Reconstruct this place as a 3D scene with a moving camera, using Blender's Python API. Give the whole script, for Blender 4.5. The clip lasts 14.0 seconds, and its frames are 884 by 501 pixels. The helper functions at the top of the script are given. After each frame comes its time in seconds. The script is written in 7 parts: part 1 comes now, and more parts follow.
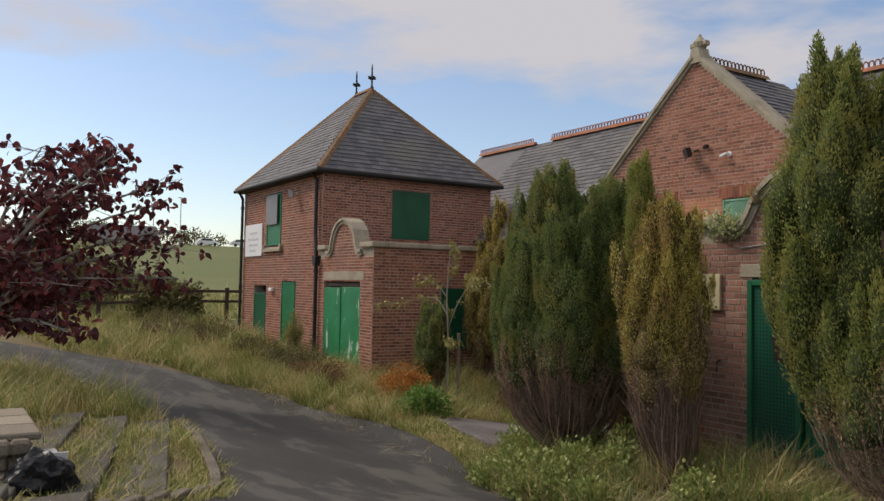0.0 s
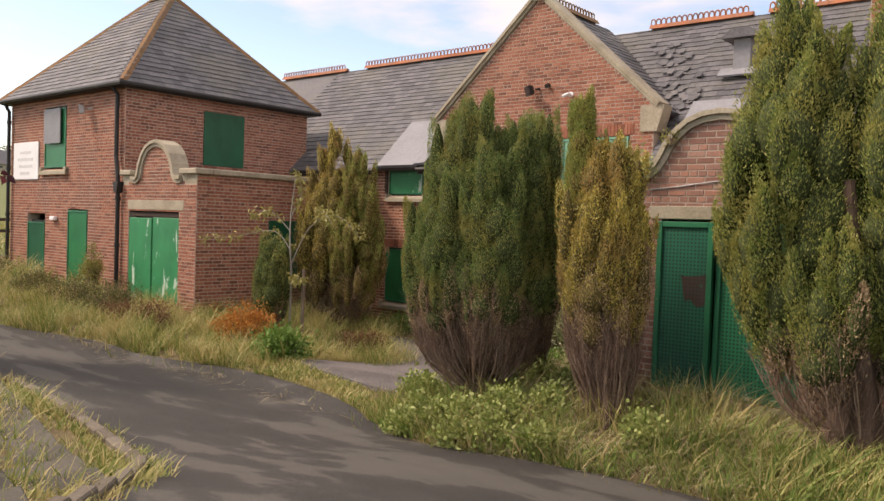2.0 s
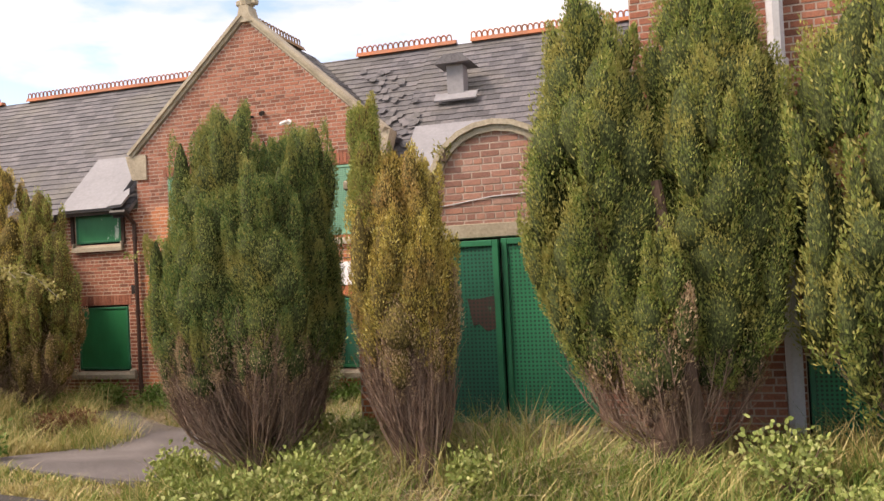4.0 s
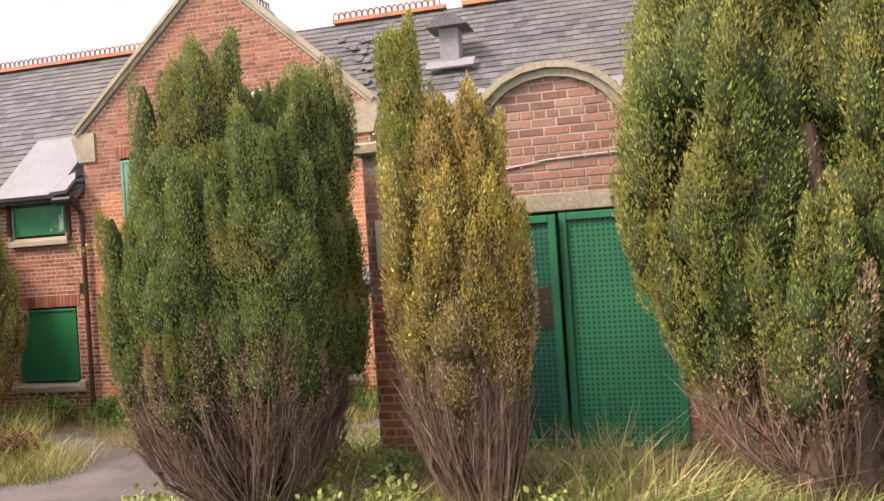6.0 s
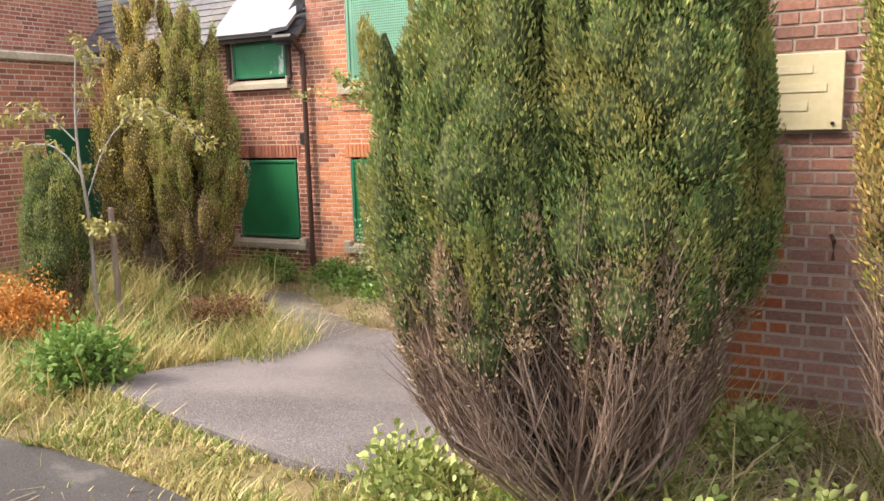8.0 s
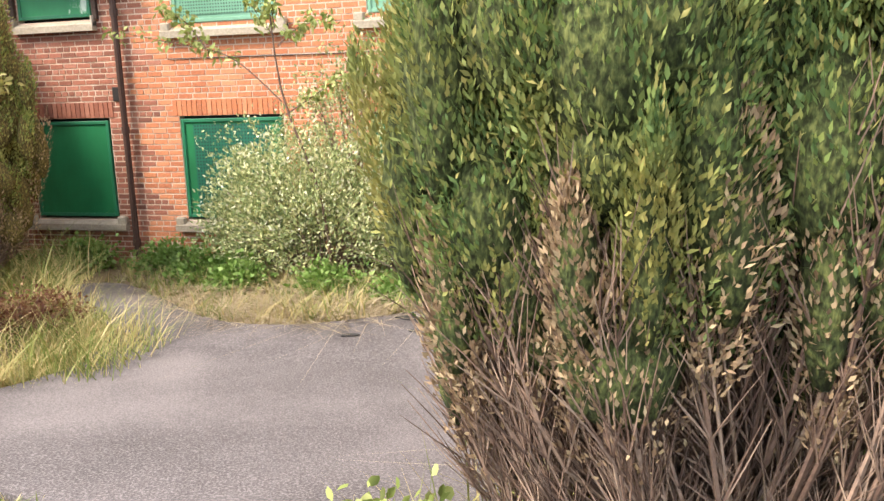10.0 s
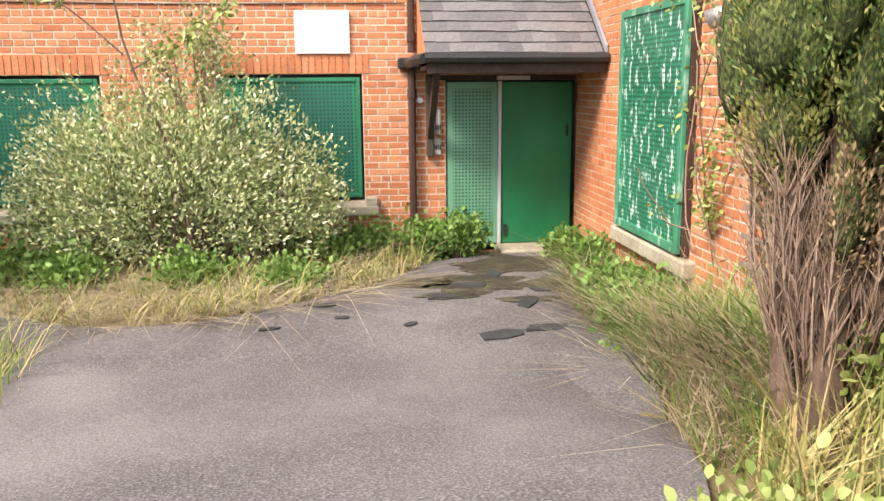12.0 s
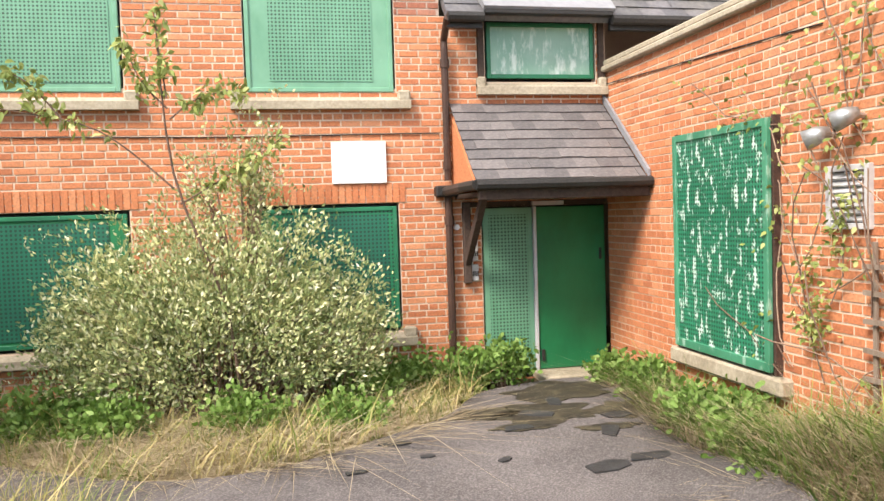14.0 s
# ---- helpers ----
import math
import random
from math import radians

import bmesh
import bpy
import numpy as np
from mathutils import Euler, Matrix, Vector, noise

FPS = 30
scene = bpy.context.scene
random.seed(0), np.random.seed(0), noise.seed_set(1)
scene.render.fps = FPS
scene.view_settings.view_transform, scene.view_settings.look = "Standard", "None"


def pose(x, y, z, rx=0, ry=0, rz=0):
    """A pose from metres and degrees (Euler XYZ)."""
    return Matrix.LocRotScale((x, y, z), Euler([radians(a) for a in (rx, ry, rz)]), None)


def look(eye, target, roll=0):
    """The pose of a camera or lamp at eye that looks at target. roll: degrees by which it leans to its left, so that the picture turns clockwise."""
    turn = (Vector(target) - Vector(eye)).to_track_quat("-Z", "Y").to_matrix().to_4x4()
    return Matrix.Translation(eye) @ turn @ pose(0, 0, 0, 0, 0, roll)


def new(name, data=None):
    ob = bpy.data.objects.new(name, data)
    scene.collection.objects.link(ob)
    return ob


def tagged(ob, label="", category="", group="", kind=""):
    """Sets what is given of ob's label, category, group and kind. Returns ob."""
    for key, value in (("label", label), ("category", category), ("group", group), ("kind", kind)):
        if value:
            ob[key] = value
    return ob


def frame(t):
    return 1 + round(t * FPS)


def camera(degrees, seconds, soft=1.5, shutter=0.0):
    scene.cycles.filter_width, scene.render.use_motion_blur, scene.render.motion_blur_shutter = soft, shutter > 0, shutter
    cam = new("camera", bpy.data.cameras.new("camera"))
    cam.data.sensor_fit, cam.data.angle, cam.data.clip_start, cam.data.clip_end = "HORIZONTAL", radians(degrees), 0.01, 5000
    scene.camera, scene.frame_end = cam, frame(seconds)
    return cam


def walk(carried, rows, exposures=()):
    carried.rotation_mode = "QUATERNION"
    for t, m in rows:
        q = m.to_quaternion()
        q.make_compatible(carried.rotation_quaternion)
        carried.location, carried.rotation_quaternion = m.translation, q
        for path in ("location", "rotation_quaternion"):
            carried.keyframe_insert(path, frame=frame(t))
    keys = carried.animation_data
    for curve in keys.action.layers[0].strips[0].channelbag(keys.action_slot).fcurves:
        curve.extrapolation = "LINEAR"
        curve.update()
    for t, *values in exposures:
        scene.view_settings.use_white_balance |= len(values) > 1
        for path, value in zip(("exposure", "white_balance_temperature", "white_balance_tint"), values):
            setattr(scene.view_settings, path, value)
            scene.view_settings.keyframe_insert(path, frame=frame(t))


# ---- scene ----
cam = camera(57.6, 14.0)
PATH = [
    (0, (7.48, -14.815, 2.848), (5.791, -13.748, 2.937), 1.1),
    (0.5, (7.119, -15.139, 2.849), (5.551, -13.9, 2.93), 1.2),
    (1, (6.719, -15.434, 2.831), (5.261, -14.066, 2.87), 1.0),
    (1.5, (5.987, -15.72, 2.787), (4.62, -14.26, 2.808), 2.2),
    (2, (5.555, -15.841, 2.874), (4.268, -14.311, 2.807), 2.0),
    (2.5, (5.284, -15.781, 2.888), (4.077, -14.187, 2.843), 0.5),
    (3, (4.603, -15.613, 2.796), (3.47, -13.965, 2.792), -0.2),
    (3.5, (4.238, -15.47, 2.771), (3.528, -13.6, 2.771), -1.3),
    (5.8, (2.747, -13.675, 2.702), (2.25, -11.738, 2.767), -4.1),
    (6, (2.598, -13.514, 2.7), (2.099, -11.577, 2.712), -3.8),
    (6.5, (2.174, -13.055, 2.696), (1.401, -11.211, 2.626), -5.3),
    (7, (1.746, -12.588, 2.668), (0.878, -10.789, 2.574), -4.6),
    (7.5, (1.315, -12.14, 2.681), (0.391, -10.377, 2.485), -3.0),
    (8, (0.808, -11.624, 2.711), (-0.128, -9.885, 2.4), -1.6),
    (8.5, (0.413, -11.266, 2.674), (-0.425, -9.485, 2.321), -3.8),
    (8.7, (0.246, -11.128, 2.667), (-0.609, -9.356, 2.308), -5.0),
    (10.8, (-1.26, -10.064, 2.22), (-1.545, -8.119, 1.852), -1.1),
    (11, (-1.465, -10.009, 2.204), (-1.734, -8.06, 1.841), -1.8),
    (11.5, (-2.172, -9.89, 2.123), (-2.225, -7.928, 1.74), -0.8),
    (12, (-2.805, -9.739, 2.035), (-2.579, -7.793, 1.634), -0.4),
    (12.5, (-3.125, -9.541, 2.014), (-2.847, -7.58, 1.736), -1.4),
    (13, (-3.483, -9.498, 2.039), (-3.177, -7.526, 1.9), -1.0),
    (13.5, (-3.791, -9.438, 2.038), (-3.417, -7.478, 1.905), -0.3),
    (14, (-4.041, -9.305, 2.028), (-3.635, -7.349, 1.938), -1.8),
]
walk(cam, [(t, look(eye, target, roll)) for t, eye, target, roll in PATH],
     exposures=[(0, -0.06, 6700, 14), (1.0, 0.33, 7000, 18), (2.0, 0.72, 7400, 20), (3.5, 0.95, 7400, 21), (6.0, 1.34, 7200, 21), (7.5, 1.55, 7000, 19), (8.5, 1.95, 6700, 17), (11.0, 1.8, 6600, 15), (12.5, 1.68, 6600, 13), (14.0, 1.6, 6650, 13)])

# ---- world and sun ----
SUN_EL, SUN_AZ = 46.0, 232.0   # azimuth clockwise from +y
world = bpy.data.worlds.new("sky")
scene.world = world
world.use_nodes = True
wn, wl = world.node_tree.nodes, world.node_tree.links
wn.clear()
w_out, w_bg = wn.new("ShaderNodeOutputWorld"), wn.new("ShaderNodeBackground")
w_sky = wn.new("ShaderNodeTexSky")
w_sky.sky_type, w_sky.sun_disc = "NISHITA", False
w_sky.sun_elevation, w_sky.sun_rotation = radians(SUN_EL), radians(SUN_AZ)
w_sky.dust_density, w_sky.air_density = 0.6, 1.0
w_tc = wn.new("ShaderNodeTexCoord")
w_map = wn.new("ShaderNodeMapping")
w_map.inputs["Scale"].default_value = (1.4, 1.4, 4.5)
w_noise = wn.new("ShaderNodeTexNoise")
w_noise.inputs["Scale"].default_value, w_noise.inputs["Detail"].default_value = 2.1, 9.0
w_noise.inputs["Roughness"].default_value = 0.55
w_sep = wn.new("ShaderNodeSeparateXYZ")
w_add = wn.new("ShaderNodeMath"); w_add.operation = "MULTIPLY_ADD"
w_ramp = wn.new("ShaderNodeValToRGB")
w_ramp.color_ramp.elements[0].position, w_ramp.color_ramp.elements[1].position = 0.84, 1.14
w_mix = wn.new("ShaderNodeMixRGB")
w_mix.inputs["Color2"].default_value = (4.0, 4.05, 4.3, 1)
wl.new(w_tc.outputs["Generated"], w_map.inputs["Vector"])
wl.new(w_map.outputs[0], w_noise.inputs["Vector"])
wl.new(w_tc.outputs["Generated"], w_sep.inputs[0])
wl.new(w_sep.outputs["Z"], w_add.inputs[0])
w_add.inputs[1].default_value = 1.5
wl.new(w_noise.outputs["Fac"], w_add.inputs[2])
wl.new(w_add.outputs[0], w_ramp.inputs[0])
wl.new(w_ramp.outputs[0], w_mix.inputs["Fac"])
wl.new(w_sky.outputs[0], w_mix.inputs["Color1"])
wl.new(w_mix.outputs[0], w_bg.inputs["Color"])
w_bg.inputs["Strength"].default_value = 0.15
wl.new(w_bg.outputs[0], w_out.inputs[0])

sun_data = bpy.data.lights.new("sun", "SUN")
sun_data.energy, sun_data.angle, sun_data.color = 2.5, radians(18), (1.0, 0.92, 0.80)
sun = new("sun", sun_data)
a, e = radians(SUN_AZ), radians(SUN_EL)
sun.matrix_world = look(Vector((math.sin(a) * math.cos(e), math.cos(a) * math.cos(e), math.sin(e))) * 40, (0, 0, 0))

# ---- materials ----
def nodes_of(name):
    m = bpy.data.materials.new(name)
    m.use_nodes = True
    return m, m.node_tree.nodes, m.node_tree.links, m.node_tree.nodes["Principled BSDF"]

def ramp_node(n, cols):
    r = n.new("ShaderNodeValToRGB")
    r.color_ramp.elements[0].position, r.color_ramp.elements[0].color = cols[0][0], (*cols[0][1], 1)
    r.color_ramp.elements[1].position, r.color_ramp.elements[1].color = cols[-1][0], (*cols[-1][1], 1)
    for p, c in cols[1:-1]:
        r.color_ramp.elements.new(p).color = (*c, 1)
    return r

def noise_node(n, l, scale, detail=5.0, rough=0.55, coord="Object", stretch=None):
    tc, t = n.new("ShaderNodeTexCoord"), n.new("ShaderNodeTexNoise")
    t.inputs["Scale"].default_value, t.inputs["Detail"].default_value, t.inputs["Roughness"].default_value = scale, detail, rough
    src = tc.outputs[coord]
    if stretch:
        mp = n.new("ShaderNodeMapping")
        mp.inputs["Scale"].default_value = stretch
        l.new(src, mp.inputs[0])
        src = mp.outputs[0]
    l.new(src, t.inputs["Vector"])
    return t

def mixed(n, l, fac, c1, c2, mode="MIX"):
    m = n.new("ShaderNodeMixRGB")
    m.blend_type = mode
    for sock, v in (("Fac", fac), ("Color1", c1), ("Color2", c2)):
        if isinstance(v, bpy.types.NodeSocket):
            l.new(v, m.inputs[sock])
        else:
            m.inputs[sock].default_value = v if sock == "Fac" else (*v, 1)
    return m.outputs[0]

def math_node(n, l, op, a, b=0.0, c=0.0):
    m = n.new("ShaderNodeMath")
    m.operation = op
    for i, v in enumerate((a, b, c)):
        if isinstance(v, bpy.types.NodeSocket):
            l.new(v, m.inputs[i])
        else:
            m.inputs[i].default_value = v
    return m.outputs[0]

def bumped(n, l, bsdf, height, strength, dist):
    b = n.new("ShaderNodeBump")
    b.inputs["Strength"].default_value, b.inputs["Distance"].default_value = strength, dist
    l.new(height, b.inputs["Height"])
    l.new(b.outputs[0], bsdf.inputs["Normal"])

def surface(name, big, fine, big_scale=1.2, fine_scale=30.0, fine_mix=0.35, rough=0.85, bump=0.3, metal=0.0, stretch=None, spec=0.3):
    """A worn surface: big = ramp over large patches, fine = ramp over grain."""
    m, n, l, b = nodes_of(name)
    t1, t2 = noise_node(n, l, big_scale, stretch=stretch), noise_node(n, l, fine_scale, stretch=stretch)
    r1, r2 = ramp_node(n, big), ramp_node(n, fine)
    l.new(t1.outputs["Fac"], r1.inputs[0])
    l.new(t2.outputs["Fac"], r2.inputs[0])
    l.new(mixed(n, l, fine_mix, r1.outputs[0], r2.outputs[0]), b.inputs["Base Color"])
    b.inputs["Roughness"].default_value, b.inputs["Metallic"].default_value = rough, metal
    b.inputs["Specular IOR Level"].default_value = spec
    bumped(n, l, b, t2.outputs["Fac"], bump, 0.01)
    return m

def pieces(name, cols, single=False, rough=0.85, patch=None, patch_scale=0.7, patch_at=(0.5, 0.7), grain=45.0, bump=0.35, spec=0.3):
    """Pieces that vary one by one (per island, or per object) with stains across them."""
    m, n, l, b = nodes_of(name)
    if single:
        rnd = n.new("ShaderNodeObjectInfo").outputs["Random"]
    else:
        rnd = n.new("ShaderNodeNewGeometry").outputs["Random Per Island"]
    r = ramp_node(n, cols)
    l.new(rnd, r.inputs[0])
    col = r.outputs[0]
    if patch:
        tp = noise_node(n, l, patch_scale, 6.0, 0.6)
        rp = ramp_node(n, [(patch_at[0], (0, 0, 0)), (patch_at[1], (1, 1, 1))])
        l.new(tp.outputs["Fac"], rp.inputs[0])
        col = mixed(n, l, math_node(n, l, "MULTIPLY", rp.outputs[0], 0.8), col, patch)
    t = noise_node(n, l, grain, 6.0, 0.65)
    g = ramp_node(n, [(0.3, (0.62, 0.62, 0.62)), (0.72, (1.18, 1.15, 1.1))])
    l.new(t.outputs["Fac"], g.inputs[0])
    l.new(mixed(n, l, 1.0, col, g.outputs[0], "MULTIPLY"), b.inputs["Base Color"])
    b.inputs["Roughness"].default_value = rough
    b.inputs["Specular IOR Level"].default_value = spec
    bumped(n, l, b, t.outputs["Fac"], bump, 0.006)
    return m

def leafy(name, cols, patch=None, patch_scale=2.5, rough=0.6, through_light=0.25):
    m, n, l, b = nodes_of(name)
    rnd = n.new("ShaderNodeNewGeometry").outputs["Random Per Island"]
    r = ramp_node(n, cols)
    l.new(rnd, r.inputs[0])
    col = r.outputs[0]
    if patch:
        tp = noise_node(n, l, patch_scale, 4.0, 0.6)
        rp = ramp_node(n, [(0.48, (0, 0, 0)), (0.66, (1, 1, 1))])
        l.new(tp.outputs["Fac"], rp.inputs[0])
        col = mixed(n, l, math_node(n, l, "MULTIPLY", rp.outputs[0], 0.75), col, patch)
    l.new(col, b.inputs["Base Color"])
    b.inputs["Roughness"].default_value = rough
    b.inputs["Specular IOR Level"].default_value = 0.25
    tr = n.new("ShaderNodeBsdfTranslucent")
    l.new(col, tr.inputs["Color"])
    mx = n.new("ShaderNodeMixShader")
    mx.inputs[0].default_value = through_light
    l.new(b.outputs[0], mx.inputs[1])
    l.new(tr.outputs[0], mx.inputs[2])
    l.new(mx.outputs[0], n["Material Output"].inputs["Surface"])
    return m

def painted(name, base, worn, dark, holes=0.0, chips=(0.62, 0.7), axis="XZ", rough=0.45, streak=3.0, drawn=0.35):
    """Weathered security-shutter paint; holes: pitch of the punched perforation."""
    m, n, l, b = nodes_of(name)
    t1 = noise_node(n, l, 1.6, 6.0, 0.6, stretch=(1, 1, 0.6))
    r1 = ramp_node(n, [(0.3, dark), (0.5, base), (0.75, tuple(min(1, c * 1.25) for c in base))])
    l.new(t1.outputs["Fac"], r1.inputs[0])
    t2 = noise_node(n, l, streak * 4, 8.0, 0.7, stretch=(1, 1, drawn))
    r2 = ramp_node(n, [(chips[0], (0, 0, 0)), (chips[1], (1, 1, 1))])
    l.new(t2.outputs["Fac"], r2.inputs[0])
    col = mixed(n, l, r2.outputs[0], r1.outputs[0], worn)
    if holes:
        tc, sp = n.new("ShaderNodeTexCoord"), n.new("ShaderNodeSeparateXYZ")
        l.new(tc.outputs["Object"], sp.inputs[0])
        d = []
        for ax in axis:
            fr = math_node(n, l, "FRACT", math_node(n, l, "DIVIDE", sp.outputs[ax], holes))
            o = math_node(n, l, "SUBTRACT", fr, 0.5)
            d.append(math_node(n, l, "MULTIPLY", o, o))
        rad = math_node(n, l, "SQRT", math_node(n, l, "ADD", d[0], d[1]))
        hole = math_node(n, l, "LESS_THAN", rad, 0.29)
        col = mixed(n, l, math_node(n, l, "MULTIPLY", hole, 0.85), col, (0.012, 0.03, 0.02))
        bumped(n, l, b, rad, 0.4, 0.004)
    else:
        bumped(n, l, b, t2.outputs["Fac"], 0.12, 0.004)
    l.new(col, b.inputs["Base Color"])
    b.inputs["Roughness"].default_value = rough
    return m

ORANGE = [(0.0, (0.46, 0.168, 0.082)), (0.3, (0.54, 0.202, 0.096)), (0.7, (0.58, 0.23, 0.11)), (1.0, (0.62, 0.28, 0.15))]
BROWN = [(0.0, (0.20, 0.082, 0.055)), (0.3, (0.31, 0.118, 0.075)), (0.7, (0.38, 0.150, 0.095)), (1.0, (0.44, 0.20, 0.135))]
DULL = [(0.0, (0.26, 0.13, 0.10)), (0.4, (0.36, 0.20, 0.16)), (0.8, (0.42, 0.21, 0.155)), (1.0, (0.42, 0.26, 0.21))]
M = {}
M["brick_orange"] = pieces("orange brick", ORANGE, patch=(0.30, 0.16, 0.11), patch_scale=0.55, patch_at=(0.56, 0.72))
M["brick_orange_one"] = pieces("orange brick single", ORANGE, single=True, patch=(0.30, 0.16, 0.11), patch_scale=0.55, patch_at=(0.56, 0.72))
M["brick_brown"] = pieces("red brown brick", BROWN, patch=(0.20, 0.11, 0.085), patch_scale=0.5, patch_at=(0.54, 0.72))
M["brick_red"] = pieces("bright repair brick", [(0.0, (0.34, 0.10, 0.045)), (0.5, (0.46, 0.14, 0.06)), (1.0, (0.52, 0.18, 0.08))])
M["brick_dull"] = pieces("dull painted brick", DULL, patch=(0.42, 0.32, 0.28), patch_scale=1.8, patch_at=(0.62, 0.75))
M["mortar"] = surface("lime mortar", [(0.3, (0.557, 0.418, 0.302)), (0.7, (0.742, 0.580, 0.441))], [(0.3, (0.394, 0.325, 0.267)), (0.7, (0.719, 0.626, 0.522))], 1.0, 60)
M["mortar_dark"] = surface("sooty mortar", [(0.3, (0.325, 0.247, 0.202)), (0.7, (0.546, 0.429, 0.351))], [(0.3, (0.312, 0.260, 0.221)), (0.7, (0.650, 0.546, 0.468))], 1.0, 60)
M["slate"] = pieces("grey slate", [(0.0, (0.085, 0.085, 0.095)), (0.5, (0.125, 0.125, 0.14)), (1.0, (0.17, 0.165, 0.18))], rough=0.55, patch=(0.17, 0.165, 0.15), patch_scale=0.5, grain=18, bump=0.25)
M["slate_one"] = pieces("porch slate", [(0.0, (0.125, 0.118, 0.124)), (0.5, (0.155, 0.146, 0.152)), (1.0, (0.195, 0.182, 0.186))], single=True, rough=0.55, grain=25, bump=0.3)
M["stone"] = surface("weathered sandstone", [(0.3, (0.24, 0.20, 0.145)), (0.55, (0.40, 0.345, 0.26)), (0.75, (0.47, 0.42, 0.33))], [(0.3, (0.16, 0.15, 0.11)), (0.7, (0.52, 0.46, 0.36))], 2.2, 28, 0.4, 0.9, 0.5)
M["ridge"] = pieces("terracotta ridge", [(0.0, (0.33, 0.12, 0.065)), (0.6, (0.45, 0.17, 0.09)), (1.0, (0.36, 0.16, 0.10))], patch=(0.22, 0.12, 0.08), patch_scale=1.3)
M["hip_tile"] = pieces("mossy hip tile", [(0.0, (0.21, 0.12, 0.065)), (1.0, (0.29, 0.165, 0.085))], patch=(0.15, 0.12, 0.06), patch_scale=1.2)
M["lead"] = surface("grey sheet lead", [(0.3, (0.198, 0.201, 0.218)), (0.7, (0.264, 0.267, 0.290))], [(0.3, (0.178, 0.178, 0.191)), (0.7, (0.310, 0.310, 0.330))], 1.6, 14, 0.35, 0.6, 0.2)
# also on the plain black sheets that close window and door openings
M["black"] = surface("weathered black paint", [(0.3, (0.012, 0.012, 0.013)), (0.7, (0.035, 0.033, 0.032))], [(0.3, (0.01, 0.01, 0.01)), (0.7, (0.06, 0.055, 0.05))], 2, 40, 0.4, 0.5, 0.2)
M["pipe_brown"] = surface("brown painted iron", [(0.3, (0.035, 0.02, 0.016)), (0.7, (0.07, 0.036, 0.028))], [(0.3, (0.03, 0.02, 0.015)), (0.7, (0.1, 0.06, 0.045))], 2, 40, 0.4, 0.5, 0.2)
M["pipe_grey"] = surface("grey plastic pipe", [(0.3, (0.42, 0.42, 0.44)), (0.7, (0.55, 0.55, 0.57))], [(0.3, (0.4, 0.4, 0.4)), (0.7, (0.6, 0.6, 0.6))], 2, 30, 0.3, 0.5, 0.1)
M["white"] = surface("white sheet", [(0.3, (0.74, 0.73, 0.75)), (0.7, (0.84, 0.83, 0.84))], [(0.3, (0.7, 0.7, 0.7)), (0.7, (0.86, 0.86, 0.86))], 2, 40, 0.25, 0.5, 0.05)
M["cream"] = surface("faded cream board", [(0.3, (0.56, 0.49, 0.28)), (0.7, (0.68, 0.61, 0.39))], [(0.3, (0.5, 0.43, 0.26)), (0.7, (0.72, 0.66, 0.46))], 2, 25, 0.3, 0.6, 0.1)
M["cream_text"] = surface("pale faded lettering", [(0.3, (0.60, 0.53, 0.32)), (0.7, (0.71, 0.64, 0.43))], [(0.3, (0.56, 0.49, 0.31)), (0.7, (0.75, 0.69, 0.5))])
M["grey_text"] = surface("grey faded lettering", [(0.3, (0.55, 0.55, 0.56)), (0.7, (0.66, 0.66, 0.66))], [(0.3, (0.5, 0.5, 0.5)), (0.7, (0.7, 0.7, 0.7))])
M["green_flat"] = painted("green board", (0.010, 0.165, 0.060), (0.045, 0.26, 0.13), (0.007, 0.115, 0.042), chips=(0.70, 0.82))
M["green_dark"] = painted("dark green board", (0.008, 0.095, 0.045), (0.02, 0.14, 0.075), (0.006, 0.07, 0.032), chips=(0.70, 0.85))
M["green_pale"] = painted("pale green mesh", (0.13, 0.31, 0.20), (0.21, 0.40, 0.28), (0.09, 0.25, 0.15), holes=0.042, chips=(0.62, 0.8))
M["green_pale_rim"] = painted("pale green steel", (0.15, 0.33, 0.22), (0.24, 0.42, 0.30), (0.10, 0.26, 0.16), chips=(0.62, 0.8))
M["green_mesh"] = painted("green mesh", (0.012, 0.185, 0.085), (0.055, 0.27, 0.16), (0.008, 0.125, 0.058), holes=0.046, chips=(0.66, 0.8))
M["green_mesh_teal"] = painted("teal mesh", (0.010, 0.125, 0.075), (0.05, 0.22, 0.15), (0.007, 0.085, 0.055), holes=0.046, chips=(0.66, 0.8))
M["green_rim"] = painted("green steel frame", (0.014, 0.16, 0.075), (0.13, 0.30, 0.2), (0.010, 0.10, 0.05), chips=(0.64, 0.76))
M["green_flaky"] = painted("flaking green mesh", (0.022, 0.19, 0.105), (0.50, 0.66, 0.58), (0.015, 0.14, 0.075), holes=0.042, chips=(0.54, 0.585), axis="YZ", streak=2.8, drawn=0.5)
M["green_worn_rim"] = painted("worn teal steel", (0.05, 0.22, 0.13), (0.26, 0.42, 0.33), (0.03, 0.15, 0.085), chips=(0.54, 0.64), streak=2.0)
M["green_scratched"] = painted("scratched green board", (0.02, 0.22, 0.085), (0.5, 0.62, 0.52), (0.012, 0.16, 0.06), chips=(0.575, 0.62), streak=0.8)
M["green_faded"] = painted("faded flaking green board", (0.26, 0.43, 0.34), (0.58, 0.68, 0.62), (0.16, 0.34, 0.25), chips=(0.5, 0.62), streak=2.0)
